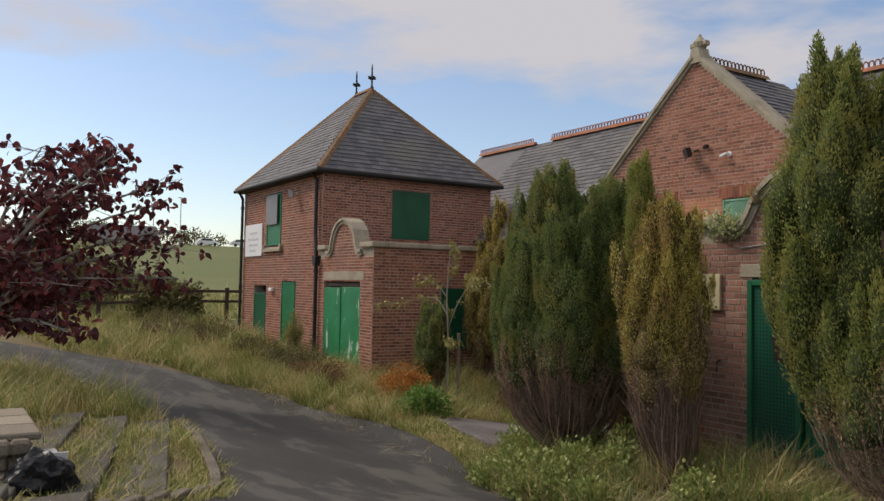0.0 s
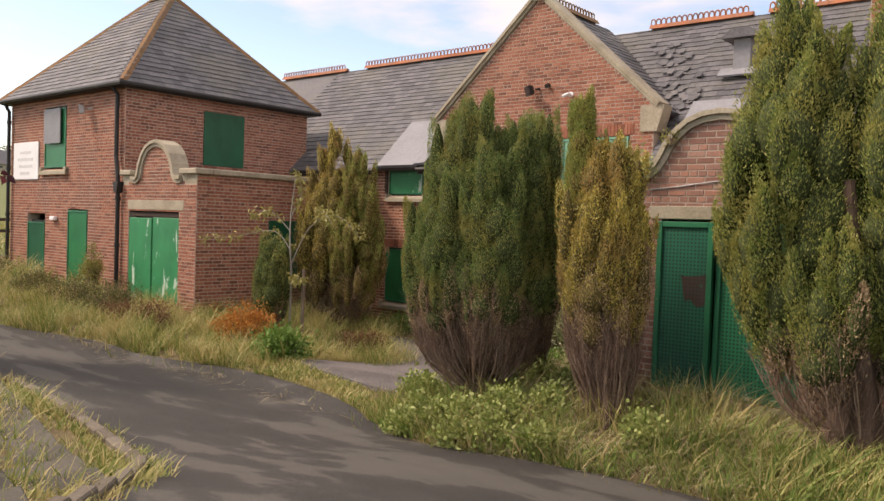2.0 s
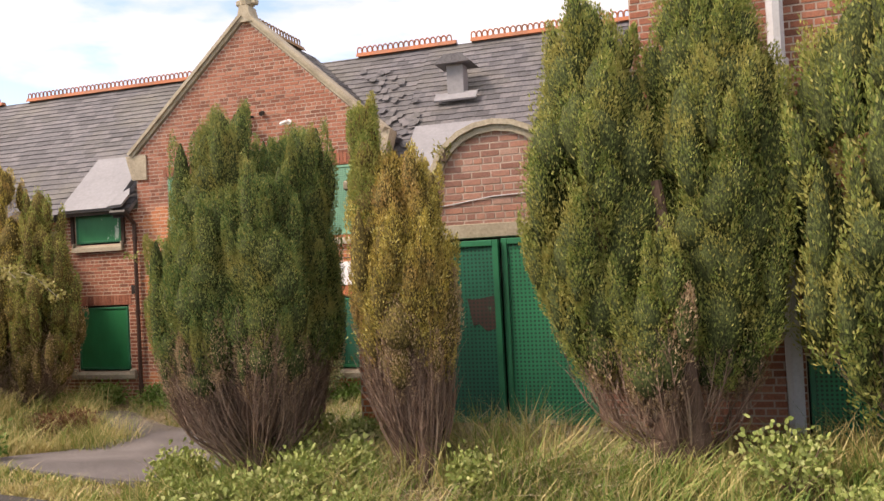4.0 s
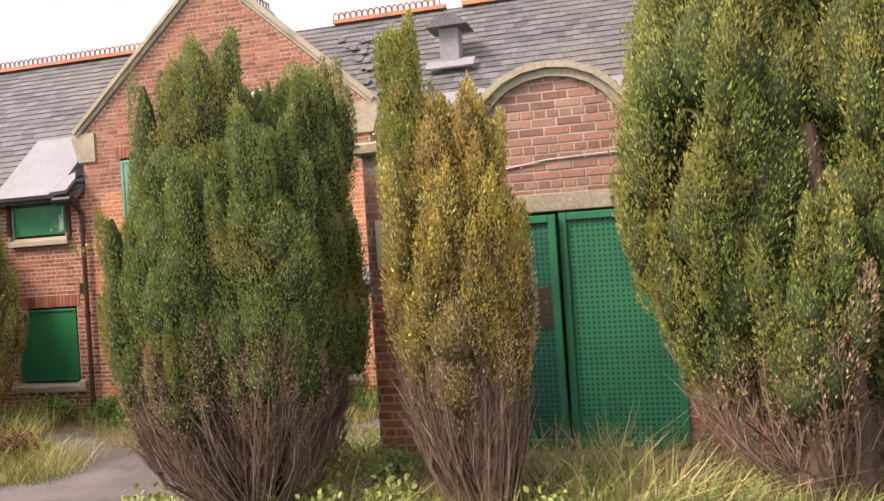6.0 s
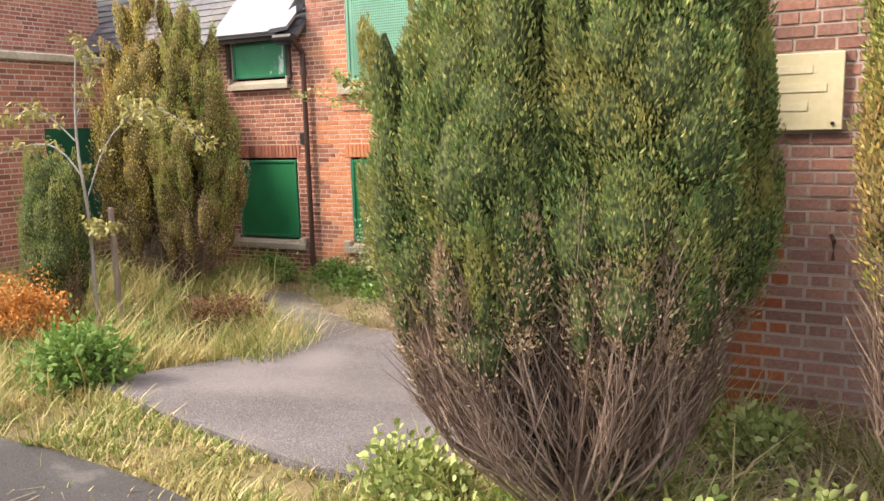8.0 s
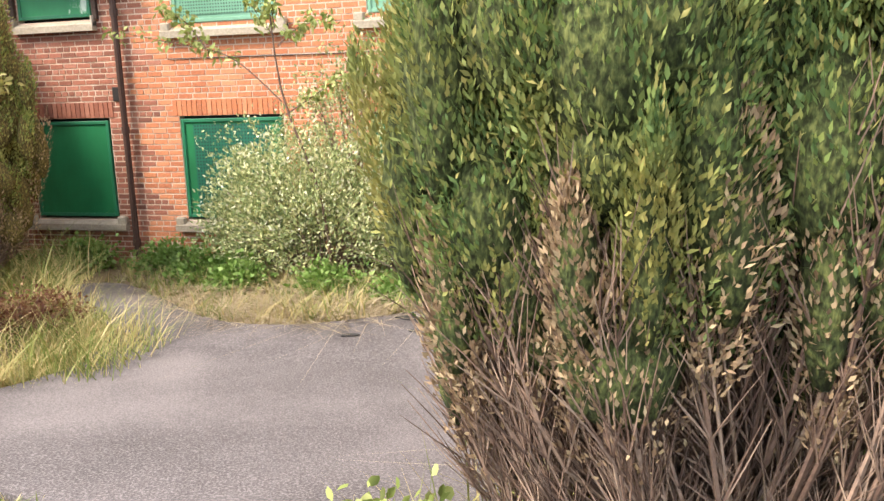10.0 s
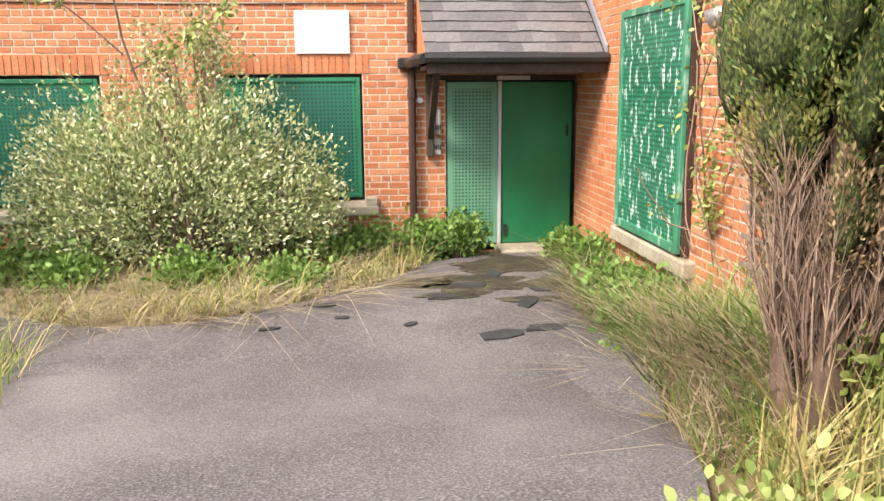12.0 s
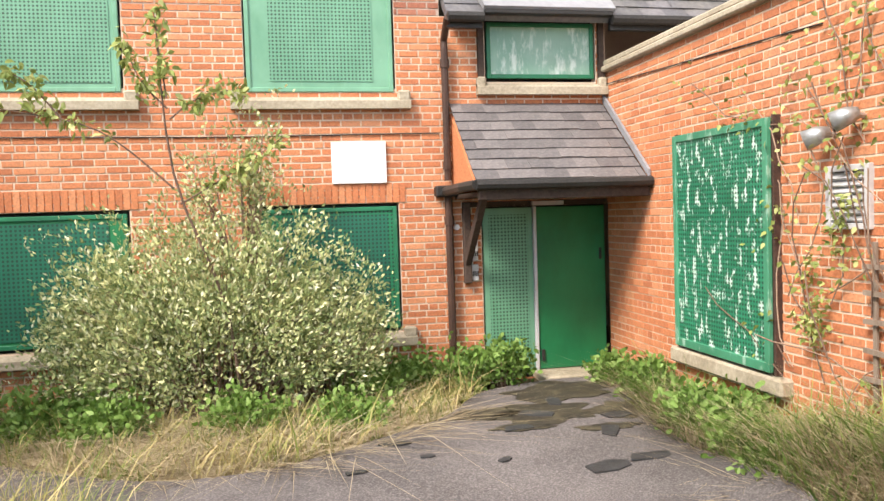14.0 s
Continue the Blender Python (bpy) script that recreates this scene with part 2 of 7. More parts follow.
M["rust"] = surface("rust bare patch", [(0.3, (0.035, 0.022, 0.018)), (0.7, (0.075, 0.045, 0.035))], [(0.3, (0.03, 0.02, 0.02)), (0.7, (0.12, 0.06, 0.04))], 6, 40, 0.4, 0.8, 0.3)
M["rust_mesh"] = painted("rusty bare mesh", (0.055, 0.032, 0.026), (0.03, 0.13, 0.075), (0.035, 0.024, 0.02), holes=0.046, chips=(0.62, 0.72), rough=0.8)
M["steel"] = surface("galvanised steel", [(0.3, (0.25, 0.26, 0.26)), (0.7, (0.42, 0.43, 0.43))], [(0.3, (0.35, 0.36, 0.36)), (0.7, (0.65, 0.66, 0.66))], 4, 30, 0.4, 0.4, 0.1, metal=0.6)
M["dark_glass"] = surface("dark lamp glass", [(0.3, (0.02, 0.02, 0.022)), (0.7, (0.05, 0.05, 0.055))], [(0.3, (0.02, 0.02, 0.02)), (0.7, (0.08, 0.08, 0.08))], 3, 30, 0.3, 0.12, 0.02)
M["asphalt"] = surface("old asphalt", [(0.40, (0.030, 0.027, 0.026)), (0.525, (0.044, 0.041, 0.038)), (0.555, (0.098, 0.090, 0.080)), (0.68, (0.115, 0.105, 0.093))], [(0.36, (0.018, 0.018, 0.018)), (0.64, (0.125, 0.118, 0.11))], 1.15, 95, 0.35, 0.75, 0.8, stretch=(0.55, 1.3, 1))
M["concrete"] = surface("worn tarmac yard", [(0.36, (0.065, 0.057, 0.056)), (0.50, (0.120, 0.107, 0.107)), (0.64, (0.194, 0.175, 0.173))], [(0.38, (0.043, 0.040, 0.040)), (0.52, (0.146, 0.133, 0.132)), (0.66, (0.361, 0.335, 0.330))], 0.55, 75, 0.45, 0.85, 0.7)
M["flag"] = pieces("paving flag", [(0.0, (0.075, 0.07, 0.062)), (1.0, (0.125, 0.115, 0.10))], single=True, patch=(0.10, 0.10, 0.04), patch_scale=2.0)
M["kerb"] = pieces("stone kerb", [(0.0, (0.12, 0.10, 0.08)), (1.0, (0.19, 0.165, 0.135))], single=True)
M["soil"] = surface("dry soil and thatch", [(0.3, (0.085, 0.062, 0.036)), (0.5, (0.15, 0.115, 0.055)), (0.7, (0.105, 0.115, 0.04))], [(0.3, (0.07, 0.05, 0.03)), (0.7, (0.27, 0.21, 0.11))], 0.9, 30, 0.4, 0.95, 0.8)
M["far_field"] = surface("field grass", [(0.3, (0.10, 0.135, 0.04)), (0.5, (0.135, 0.16, 0.055)), (0.7, (0.17, 0.16, 0.07))], [(0.3, (0.09, 0.11, 0.035)), (0.7, (0.19, 0.19, 0.09))], 0.06, 3, 0.4, 0.95, 0.3)
M["bark"] = surface("brown bark", [(0.3, (0.075, 0.045, 0.032)), (0.7, (0.16, 0.10, 0.072))], [(0.3, (0.05, 0.033, 0.025)), (0.7, (0.22, 0.15, 0.115))], 5, 40, 0.5, 0.95, 0.7, stretch=(1, 1, 0.25))
M["bark_grey"] = surface("pale grey bark", [(0.3, (0.24, 0.22, 0.19)), (0.7, (0.36, 0.33, 0.29))], [(0.3, (0.18, 0.16, 0.14)), (0.7, (0.42, 0.4, 0.36))], 5, 40, 0.5, 0.9, 0.5)
M["twig"] = pieces("dead twigs", [(0.0, (0.12, 0.075, 0.056)), (0.5, (0.235, 0.158, 0.12)), (1.0, (0.40, 0.295, 0.225))], rough=0.95)
# Filler cores inside yew foliage: shade between sprays is put into the dark tones.
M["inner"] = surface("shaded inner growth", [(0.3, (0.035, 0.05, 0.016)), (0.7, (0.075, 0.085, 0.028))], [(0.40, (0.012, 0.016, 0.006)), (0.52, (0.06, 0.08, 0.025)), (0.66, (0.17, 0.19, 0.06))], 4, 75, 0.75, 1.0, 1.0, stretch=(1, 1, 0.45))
M["inner_gold"] = surface("shaded yellowed inner growth", [(0.3, (0.08, 0.062, 0.02)), (0.7, (0.14, 0.11, 0.035))], [(0.40, (0.03, 0.024, 0.01)), (0.52, (0.13, 0.10, 0.03)), (0.66, (0.32, 0.25, 0.08))], 4, 75, 0.75, 1.0, 1.0, stretch=(1, 1, 0.45))
M["yew"] = leafy("yew needles", [(0.0, (0.077, 0.139, 0.051)), (0.45, (0.151, 0.223, 0.067)), (0.8, (0.267, 0.318, 0.093)), (1.0, (0.447, 0.394, 0.141))], patch=(0.377, 0.318, 0.097), patch_scale=1.6)
M["yew_olive"] = leafy("olive needles", [(0.0, (0.124, 0.180, 0.050)), (0.45, (0.234, 0.289, 0.072)), (0.8, (0.358, 0.372, 0.101)), (1.0, (0.497, 0.456, 0.165))], patch=(0.414, 0.358, 0.111), patch_scale=1.6)
M["yew_gold"] = leafy("golden needles", [(0.0, (0.196, 0.186, 0.049)), (0.45, (0.413, 0.335, 0.078)), (0.8, (0.650, 0.511, 0.129)), (1.0, (0.800, 0.747, 0.315))], patch=(0.433, 0.256, 0.118), patch_scale=1.8)
M["needle_brown"] = leafy("browned needles", [(0.0, (0.226, 0.150, 0.091)), (0.6, (0.426, 0.301, 0.182)), (1.0, (0.603, 0.476, 0.290))])
M["variegated"] = leafy("variegated leaves", [(0.0, (0.173, 0.236, 0.094)), (0.45, (0.346, 0.405, 0.176)), (0.8, (0.689, 0.680, 0.353)), (1.0, (0.800, 0.800, 0.613))])
M["leaf_bright"] = leafy("bright green leaves", [(0.0, (0.094, 0.176, 0.033)), (0.6, (0.171, 0.286, 0.061)), (1.0, (0.275, 0.396, 0.132))])
M["leaf_lime"] = leafy("yellow green leaves", [(0.0, (0.171, 0.226, 0.059)), (0.6, (0.319, 0.375, 0.113)), (1.0, (0.491, 0.514, 0.226))])
M["leaf_yellow"] = leafy("young yellow leaves", [(0.0, (0.20, 0.20, 0.05)), (0.6, (0.32, 0.29, 0.09)), (1.0, (0.45, 0.40, 0.18))])
M["leaf_orange"] = leafy("orange leaves", [(0.0, (0.308, 0.121, 0.028)), (0.6, (0.506, 0.209, 0.044)), (1.0, (0.605, 0.330, 0.099))])
M["leaf_maroon"] = leafy("dark maroon leaves", [(0.0, (0.06, 0.018, 0.026)), (0.6, (0.12, 0.032, 0.038)), (1.0, (0.26, 0.06, 0.055))])
M["leaf_dark"] = leafy("dull bush leaves", [(0.0, (0.084, 0.091, 0.035)), (0.6, (0.154, 0.147, 0.056)), (1.0, (0.238, 0.182, 0.084))])
M["grass_mix"] = leafy("grass blades", [(0.0, (0.125, 0.184, 0.041)), (0.4, (0.222, 0.273, 0.066)), (0.62, (0.368, 0.347, 0.125)), (1.0, (0.678, 0.546, 0.280))], patch=(0.531, 0.413, 0.192), patch_scale=0.9)
M["grass_green"] = leafy("fresh grass blades", [(0.0, (0.106, 0.187, 0.042)), (0.6, (0.196, 0.300, 0.067)), (1.0, (0.360, 0.406, 0.134))])
M["straw"] = leafy("straw", [(0.0, (0.27, 0.21, 0.125)), (0.6, (0.46, 0.375, 0.24)), (1.0, (0.62, 0.54, 0.38))])
M["weeds_red"] = leafy("russet weeds", [(0.0, (0.12, 0.045, 0.03)), (0.6, (0.20, 0.10, 0.05)), (1.0, (0.30, 0.20, 0.10))])
M["wood"] = surface("silvered timber", [(0.3, (0.16, 0.12, 0.09)), (0.7, (0.27, 0.21, 0.165))], [(0.3, (0.12, 0.09, 0.07)), (0.7, (0.32, 0.26, 0.21))], 2, 30, 0.5, 0.9, 0.4, stretch=(1, 1, 0.2))
M["wood_dark"] = surface("dark stained timber", [(0.3, (0.04, 0.026, 0.02)), (0.7, (0.075, 0.05, 0.04))], [(0.3, (0.03, 0.02, 0.018)), (0.7, (0.1, 0.07, 0.055))], 2, 30, 0.5, 0.8, 0.4)
M["bag"] = surface("black plastic bag", [(0.3, (0.01, 0.01, 0.011)), (0.7, (0.02, 0.02, 0.022))], [(0.3, (0.008, 0.008, 0.01)), (0.7, (0.03, 0.03, 0.034))], 5, 14, 0.5, 0.28, 0.6)
M["rubble"] = pieces("rubble stone", [(0.0, (0.17, 0.145, 0.115)), (1.0, (0.33, 0.29, 0.23))], single=True)
M["moss"] = surface("damp moss and silt", [(0.36, (0.018, 0.017, 0.014)), (0.52, (0.045, 0.04, 0.026)), (0.66, (0.13, 0.115, 0.07))], [(0.35, (0.015, 0.014, 0.012)), (0.65, (0.12, 0.10, 0.07))], 4.5, 40, 0.4, 0.7, 0.9)
M["damp_slate"] = surface("damp dark slate", [(0.3, (0.028, 0.028, 0.03)), (0.7, (0.05, 0.05, 0.053))], [(0.3, (0.02, 0.02, 0.022)), (0.7, (0.08, 0.08, 0.08))], 5, 40, 0.4, 0.55, 0.4)

# ---- geometry helpers ----
class Geo:
    """Collects vertices and faces of one mesh."""
    def __init__(self):
        self.v, self.f = [], []

    def box(self, x0, x1, y0, y1, z0, z1):
        i = len(self.v)
        self.v += [(x0, y0, z0), (x1, y0, z0), (x1, y1, z0), (x0, y1, z0), (x0, y0, z1), (x1, y0, z1), (x1, y1, z1), (x0, y1, z1)]
        self.f += [(i, i + 3, i + 2, i + 1), (i + 4, i + 5, i + 6, i + 7), (i, i + 1, i + 5, i + 4), (i + 1, i + 2, i + 6, i + 5), (i + 2, i + 3, i + 7, i + 6), (i + 3, i, i + 4, i + 7)]
        return self

    def bevel_box(self, x0, x1, y0, y1, z0, z1, r=0.01):
        """A box with chamfered edges."""
        c, h = [(x0 + x1) / 2, (y0 + y1) / 2, (z0 + z1) / 2], [(x1 - x0) / 2, (y1 - y0) / 2, (z1 - z0) / 2]
        r = min(r, *(0.45 * q for q in h))
        bm = bmesh.new()
        bmesh.ops.create_cube(bm, size=2.0)
        for v in bm.verts:
            v.co = Vector([c[k] + v.co[k] * h[k] for k in range(3)])
        bmesh.ops.bevel(bm, geom=bm.edges[:], offset=r, segments=1, affect="EDGES")
        i = len(self.v)
        bm.verts.index_update()
        self.v += [tuple(v.co) for v in bm.verts]
        self.f += [tuple(i + v.index for v in f.verts) for f in bm.faces]
        bm.free()
        return self

    def prism(self, pts, vec):
        """An outline (in order) pushed along vec."""
        i, k, vec = len(self.v), len(pts), Vector(vec)
        self.v += [tuple(p) for p in pts] + [tuple(Vector(p) + vec) for p in pts]
        self.f += [tuple(i + q for q in range(k)), tuple(i + k + q for q in reversed(range(k)))]
        self.f += [(i + (q + 1) % k, i + q, i + k + q, i + k + (q + 1) % k) for q in range(k)]
        return self

    def tube(self, pts, radii, n=6, caps=True):
        p = np.array([tuple(q) for q in pts], float)
        m, i = len(p), len(self.v)
        d = np.empty_like(p)
        d[1:-1], d[0], d[-1] = p[2:] - p[:-2], p[1] - p[0], p[-1] - p[-2]
        d /= np.linalg.norm(d, axis=1, keepdims=True) + 1e-9
        ref = np.where(np.abs(d[:, 2:3]) > 0.9, np.array([[0.31, 0.9, 0.2]]), np.array([[0.0, 0.0, 1.0]]))
        a = np.cross(d, ref)
        a /= np.linalg.norm(a, axis=1, keepdims=True) + 1e-9
        b = np.cross(d, a)
        r = (np.array(radii, float) if isinstance(radii, (list, tuple)) else np.full(m, float(radii)))[:, None, None]
        t = np.arange(n) * 2 * np.pi / n
        v = p[:, None] + (a[:, None] * np.cos(t)[None, :, None] + b[:, None] * np.sin(t)[None, :, None]) * r
        self.v += [tuple(q) for q in v.reshape(-1, 3).tolist()]
        for q in range(m - 1):
            k = i + q * n
            self.f += [(k + s, k + (s + 1) % n, k + n + (s + 1) % n, k + n + s) for s in range(n)]
        if caps:
            e = i + (m - 1) * n
            self.f += [tuple(i + s for s in reversed(range(n))), tuple(e + s for s in range(n))]
        return self

    def lathe(self, c, prof, n=12):
        """A turned body: prof of (radius, height) above c."""
        i = len(self.v)
        for r, h in prof:
            self.v += [(c[0] + r * math.cos(2 * math.pi * s / n), c[1] + r * math.sin(2 * math.pi * s / n), c[2] + h) for s in range(n)]
        for q in range(len(prof) - 1):
            for s in range(n):
                self.f.append((i + q * n + s, i + q * n + (s + 1) % n, i + (q + 1) * n + (s + 1) % n, i + (q + 1) * n + s))
        self.f += [tuple(i + s for s in reversed(range(n))), tuple(i + (len(prof) - 1) * n + s for s in range(n))]
        return self

    def mesh(self, name, mat, smooth=False):
        me = bpy.data.meshes.new(name)
        me.from_pydata(self.v, [], self.f)
        me.materials.append(mat)
        if smooth:
            me.polygons.foreach_set("use_smooth", [True] * len(me.polygons))
        me.update()
        return me

def tri_mesh(name, verts, tris, mat):
    """A mesh from numpy arrays of vertices and triangles."""
    me = bpy.data.meshes.new(name)
    me.vertices.add(len(verts))
    me.vertices.foreach_set("co", np.asarray(verts, np.float32).ravel())
    me.loops.add(3 * len(tris))
    me.loops.foreach_set("vertex_index", np.asarray(tris, np.int32).ravel())
    me.polygons.add(len(tris))
    me.polygons.foreach_set("loop_start", np.arange(0, 3 * len(tris), 3, dtype=np.int32))
    me.materials.append(mat)
    me.update(calc_edges=True)
    return me

def structure(name, geo, mat, label, category="wall", smooth=False):
    return tagged(new(name, geo.mesh(name, mat, smooth)), label, category, kind="structure")

def thing(name, at, label, category, group=""):
    ob = new(name)
    ob.location = at
    ob["spot"] = tuple(at)
    return tagged(ob, label, category, group)

def part(name, geo, mat, parent, label="", smooth=False, kind=""):
    """One mesh under a thing, a part or a piece of the setting; geo is in world coordinates."""
    me = geo.mesh(name, mat, smooth) if isinstance(geo, Geo) else geo
    spot = Vector(parent["spot"]) if "spot" in parent else Vector((0, 0, 0))
    me.transform(Matrix.Translation(-spot))
    ob = new(name, me)
    ob.parent = parent
    if "spot" in parent:
        ob["spot"] = tuple(spot)
    return tagged(ob, label, kind=kind)

rng = np.random.default_rng(7)
rnd = random.Random(5)

# ---- ground shape ----
def ss(a, b, v):
    t = max(0.0, min(1.0, (v - a) / (b - a)))
    return t * t * (3 - 2 * t)

def terrain(x, y):
    court = 0.40 * ss(-4.0, -7.6, y)
    road = 0.28 + 0.125 * max(-9.0 - max(y, -30.0), -0.5) + 0.2 * ss(-1.5, 1.5, x) + 0.05 * max(0.0, -8 - max(x, -26.0))
    bed = (0.52 + 0.24 * ss(-6.0, -7.4, y)) * ss(-1.6, -0.5, x) * ss(-3.0, -5.8, y)
    bed_left = (0.45 + 0.05 * max(0.0, -8 - max(x, -26.0))) * ss(-6.5, -8.5, x)
    z = max(court, bed, bed_left * max(ss(-1.0, -4.0, y), ss(-13, -16, x)))
    k = ss(-7.9, -9.0, y)
    z = z * (1 - k) + road * k
    far = max(0.0, -x - 26)
    z += 0.045 * min(far, 30) + 0.075 * max(0.0, min(far, 130) - 30)
    return z

def flat_poly(poly, step=0.4):
    """A polygon cut into cells, ready to be draped."""
    bm = bmesh.new()
    bm.faces.new([bm.verts.new((x, y, 0)) for x, y in poly])
    for axis in (0, 1):
        lo, hi = min(p[axis] for p in poly), max(p[axis] for p in poly)
        no = (1, 0, 0) if axis == 0 else (0, 1, 0)
        for k in range(1, int((hi - lo) / step) + 1):
            co = [0, 0, 0]
            co[axis] = lo + k * step
            bmesh.ops.bisect_plane(bm, geom=bm.verts[:] + bm.edges[:] + bm.faces[:], plane_co=co, plane_no=no)
    return bm

def draped(name, poly, dz, thick, mat, label, category, step=0.4):
    bm = flat_poly(poly, step)
    for v in bm.verts:
        v.co.z = terrain(v.co.x, v.co.y) + dz
    bmesh.ops.recalc_face_normals(bm, faces=bm.faces[:])
    if bm.faces[0].normal.z < 0:
        bmesh.ops.reverse_faces(bm, faces=bm.faces[:])
    rim = [e for e in bm.edges if e.is_boundary]
    low = bmesh.ops.extrude_edge_only(bm, edges=rim)["geom"]
    for v in (g for g in low if isinstance(g, bmesh.types.BMVert)):
        v.co.z -= thick
    me = bpy.data.meshes.new(name)
    bm.to_mesh(me)
    bm.free()
    me.materials.append(mat)
    return tagged(new(name, me), label, category, kind="structure")

def curve_through(pts, n=5):
    """Points along a smooth line through the given ones."""
    out = []
    for i in range(len(pts) - 1):
        p0, p1, p2, p3 = (Vector(pts[max(0, min(len(pts) - 1, i + k))]) for k in (-1, 0, 1, 2))
        for s in range(n):
            t = s / n
            out.append(tuple(0.5 * (2 * p1 + (p2 - p0) * t + (2 * p0 - 5 * p1 + 4 * p2 - p3) * t * t + (3 * p1 - p0 - 3 * p2 + p3) * t ** 3)))
    return out + [tuple(pts[-1])]

def inside(poly, x, y):
    hit = False
    for (xa, ya), (xb, yb) in zip(poly, poly[1:] + poly[:1]):
        if (ya > y) != (yb > y) and x < (xb - xa) * (y - ya) / (yb - ya) + xa:
            hit = not hit
    return hit

ROAD_FAR = curve_through([(-24, -26), (-19, -18), (-15.8, -13.2), (-13.8, -10.4), (-11.9, -9.15), (-9.7, -8.5), (-7, -8.28), (-5.2, -8.06), (-3.7, -8.08), (-2.4, -8.28), (-1.2, -8.72), (0, -9.05), (1.2, -9.0), (2.6, -8.85), (5, -9.1), (14, -10.2)])
ROAD_NEAR = curve_through([(3.4, -26), (2.4, -18), (1.2, -14.2), (-0.2, -12.5), (-1.2, -12.08), (-2.4, -11.8), (-4.5, -11.42), (-6.6, -11.55), (-9.0, -11.8), (-10.4, -12.5), (-11.6, -13.6), (-15, -19), (-19, -26)])
ROAD = [p[:2] for p in ROAD_FAR] + [(14, -26)] + [p[:2] for p in ROAD_NEAR]
YARD = [p[:2] for p in curve_through([(-5.4, -6.88), (-5.6, -5.9), (-5.65, -4.4), (-6.2, -3.4), (-7.7, -2.1), (-7.3, -1.5), (-5.4, -2.75), (-4.6, -2.95), (-3.9, -2.75), (-2.9, -2.05), (-2.4, -1.6), (-1.75, -0.7), (-0.12, -0.3), (-0.3, -1.0), (-0.66, -2.5), (-0.92, -4.6), (-1.2, -6.2), (-1.5, -7.1), (-2.1, -7.55), (-3.65, -7.3), (-5.4, -6.88)], 4)][:-1]

g = Geo()
xs = sorted(set([-1200, -700, -400, -250, -200] + [-160 + 4 * k for k in range(33)] + [-30 + 0.5 * k for k in range(85)] + [16, 25, 40, 80, 200, 500, 1200]))
ys = sorted(set([-1200, -600, -300, -150, -80, -50, -35] + [-30 + 0.5 * k for k in range(77)] + [12, 20, 30, 45, 60, 90, 130, 200, 300, 500, 1200]))
for y in ys:
    for x in xs:
        g.v.append((x, y, terrain(x, y) - (0.02 if inside(ROAD, x, y) or inside(YARD, x, y) else 0.0)))
for j in range(len(ys) - 1):
    for i in range(len(xs) - 1):
        k = j * len(xs) + i
        g.f.append((k, k + 1, k + len(xs) + 1, k + len(xs)))
ground = structure("ground", g, M["soil"], "rough ground with dry thatch and field grass", "ground", True)
ground.data.materials.append(M["far_field"])
for p in ground.data.polygons:
    if p.center.x < -24 or p.center.y > 8 or p.center.y < -28:
        p.material_index = 1
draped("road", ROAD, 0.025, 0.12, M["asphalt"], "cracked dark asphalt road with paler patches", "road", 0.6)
draped("pavement_1", YARD, 0.06, 0.14, M["concrete"], "worn pale tarmac forecourt with dark stains", "pavement", 0.4)

# ---- brickwork ----
COURSE, PITCH, JOINT = 0.08, 0.232, 0.0145

def courses(z0, z1, spans, header_every=4):
    """Bricks of a wall: yields (u0, u1, z0, z1). spans(z) gives the solid stretches of a course."""
    k = 0
    z = z0
    while z < z1 - 0.02:
        top = min(z + COURSE, z1)
        head = header_every and k % header_every == header_every - 1
        pitch = PITCH / 2 if head else PITCH
        shift = (0.25 if head else (0.5 if k % 2 else 0.0)) * pitch
        for a, b in spans((z + top) / 2):
            u = math.floor((a - shift) / pitch) * pitch + shift
            while u < b:
                s, e = max(u, a), min(u + pitch, b)
                if e - s > 0.03:
                    yield s + JOINT / 2, e - JOINT / 2, z + JOINT / 2, top - JOINT / 2
                u += pitch
        z += COURSE
        k += 1

def brick_geo(geo, o, u, n, b, proud):
    """One brick, 8 corners, standing proud of the mortar, its face slightly smaller than its bed."""
    u0, u1, z0, z1 = b
    i, c = len(geo.v), 0.003
    for d, q in ((-0.01, 0.0), (proud, c)):
        for uu, zz in ((u0 + q, z0 + q), (u1 - q, z0 + q), (u1 - q, z1 - q), (u0 + q, z1 - q)):
            geo.v.append((o[0] + u[0] * uu + n[0] * d, o[1] + u[1] * uu + n[1] * d, zz))
    geo.f += [(i + 4, i + 5, i + 6, i + 7)] + [(i + k, i + (k + 1) % 4, i + 4 + (k + 1) % 4, i + 4 + k) for k in range(4)]

def minus(spans, holes, z):
    for a, b, z0, z1 in holes:
        if z0 < z < z1:
            spans = [s for p, q in spans for s in ((p, min(q, a)), (max(p, b), q)) if s[1] - s[0] > 0.02]
    return spans

def solid_wall(geo, o, u, n, u0, u1, z0, z1, holes, thick):
    """The mortar body of a wall, in blocks round its openings."""
    cuts = sorted({z0, z1, *(min(max(z, z0), z1) for h in holes for z in h[2:])})
    for a, b in zip(cuts, cuts[1:]):
        if b - a < 1e-4:
            continue
        for p, q in minus([(u0, u1)], holes, (a + b) / 2):
            pts = [(o[0] + u[0] * s, o[1] + u[1] * s) for s in (p, q)]
            geo.prism([(*pts[0], a), (*pts[1], a), (*pts[1], b), (*pts[0], b)], (-n[0] * thick, -n[1] * thick, 0))

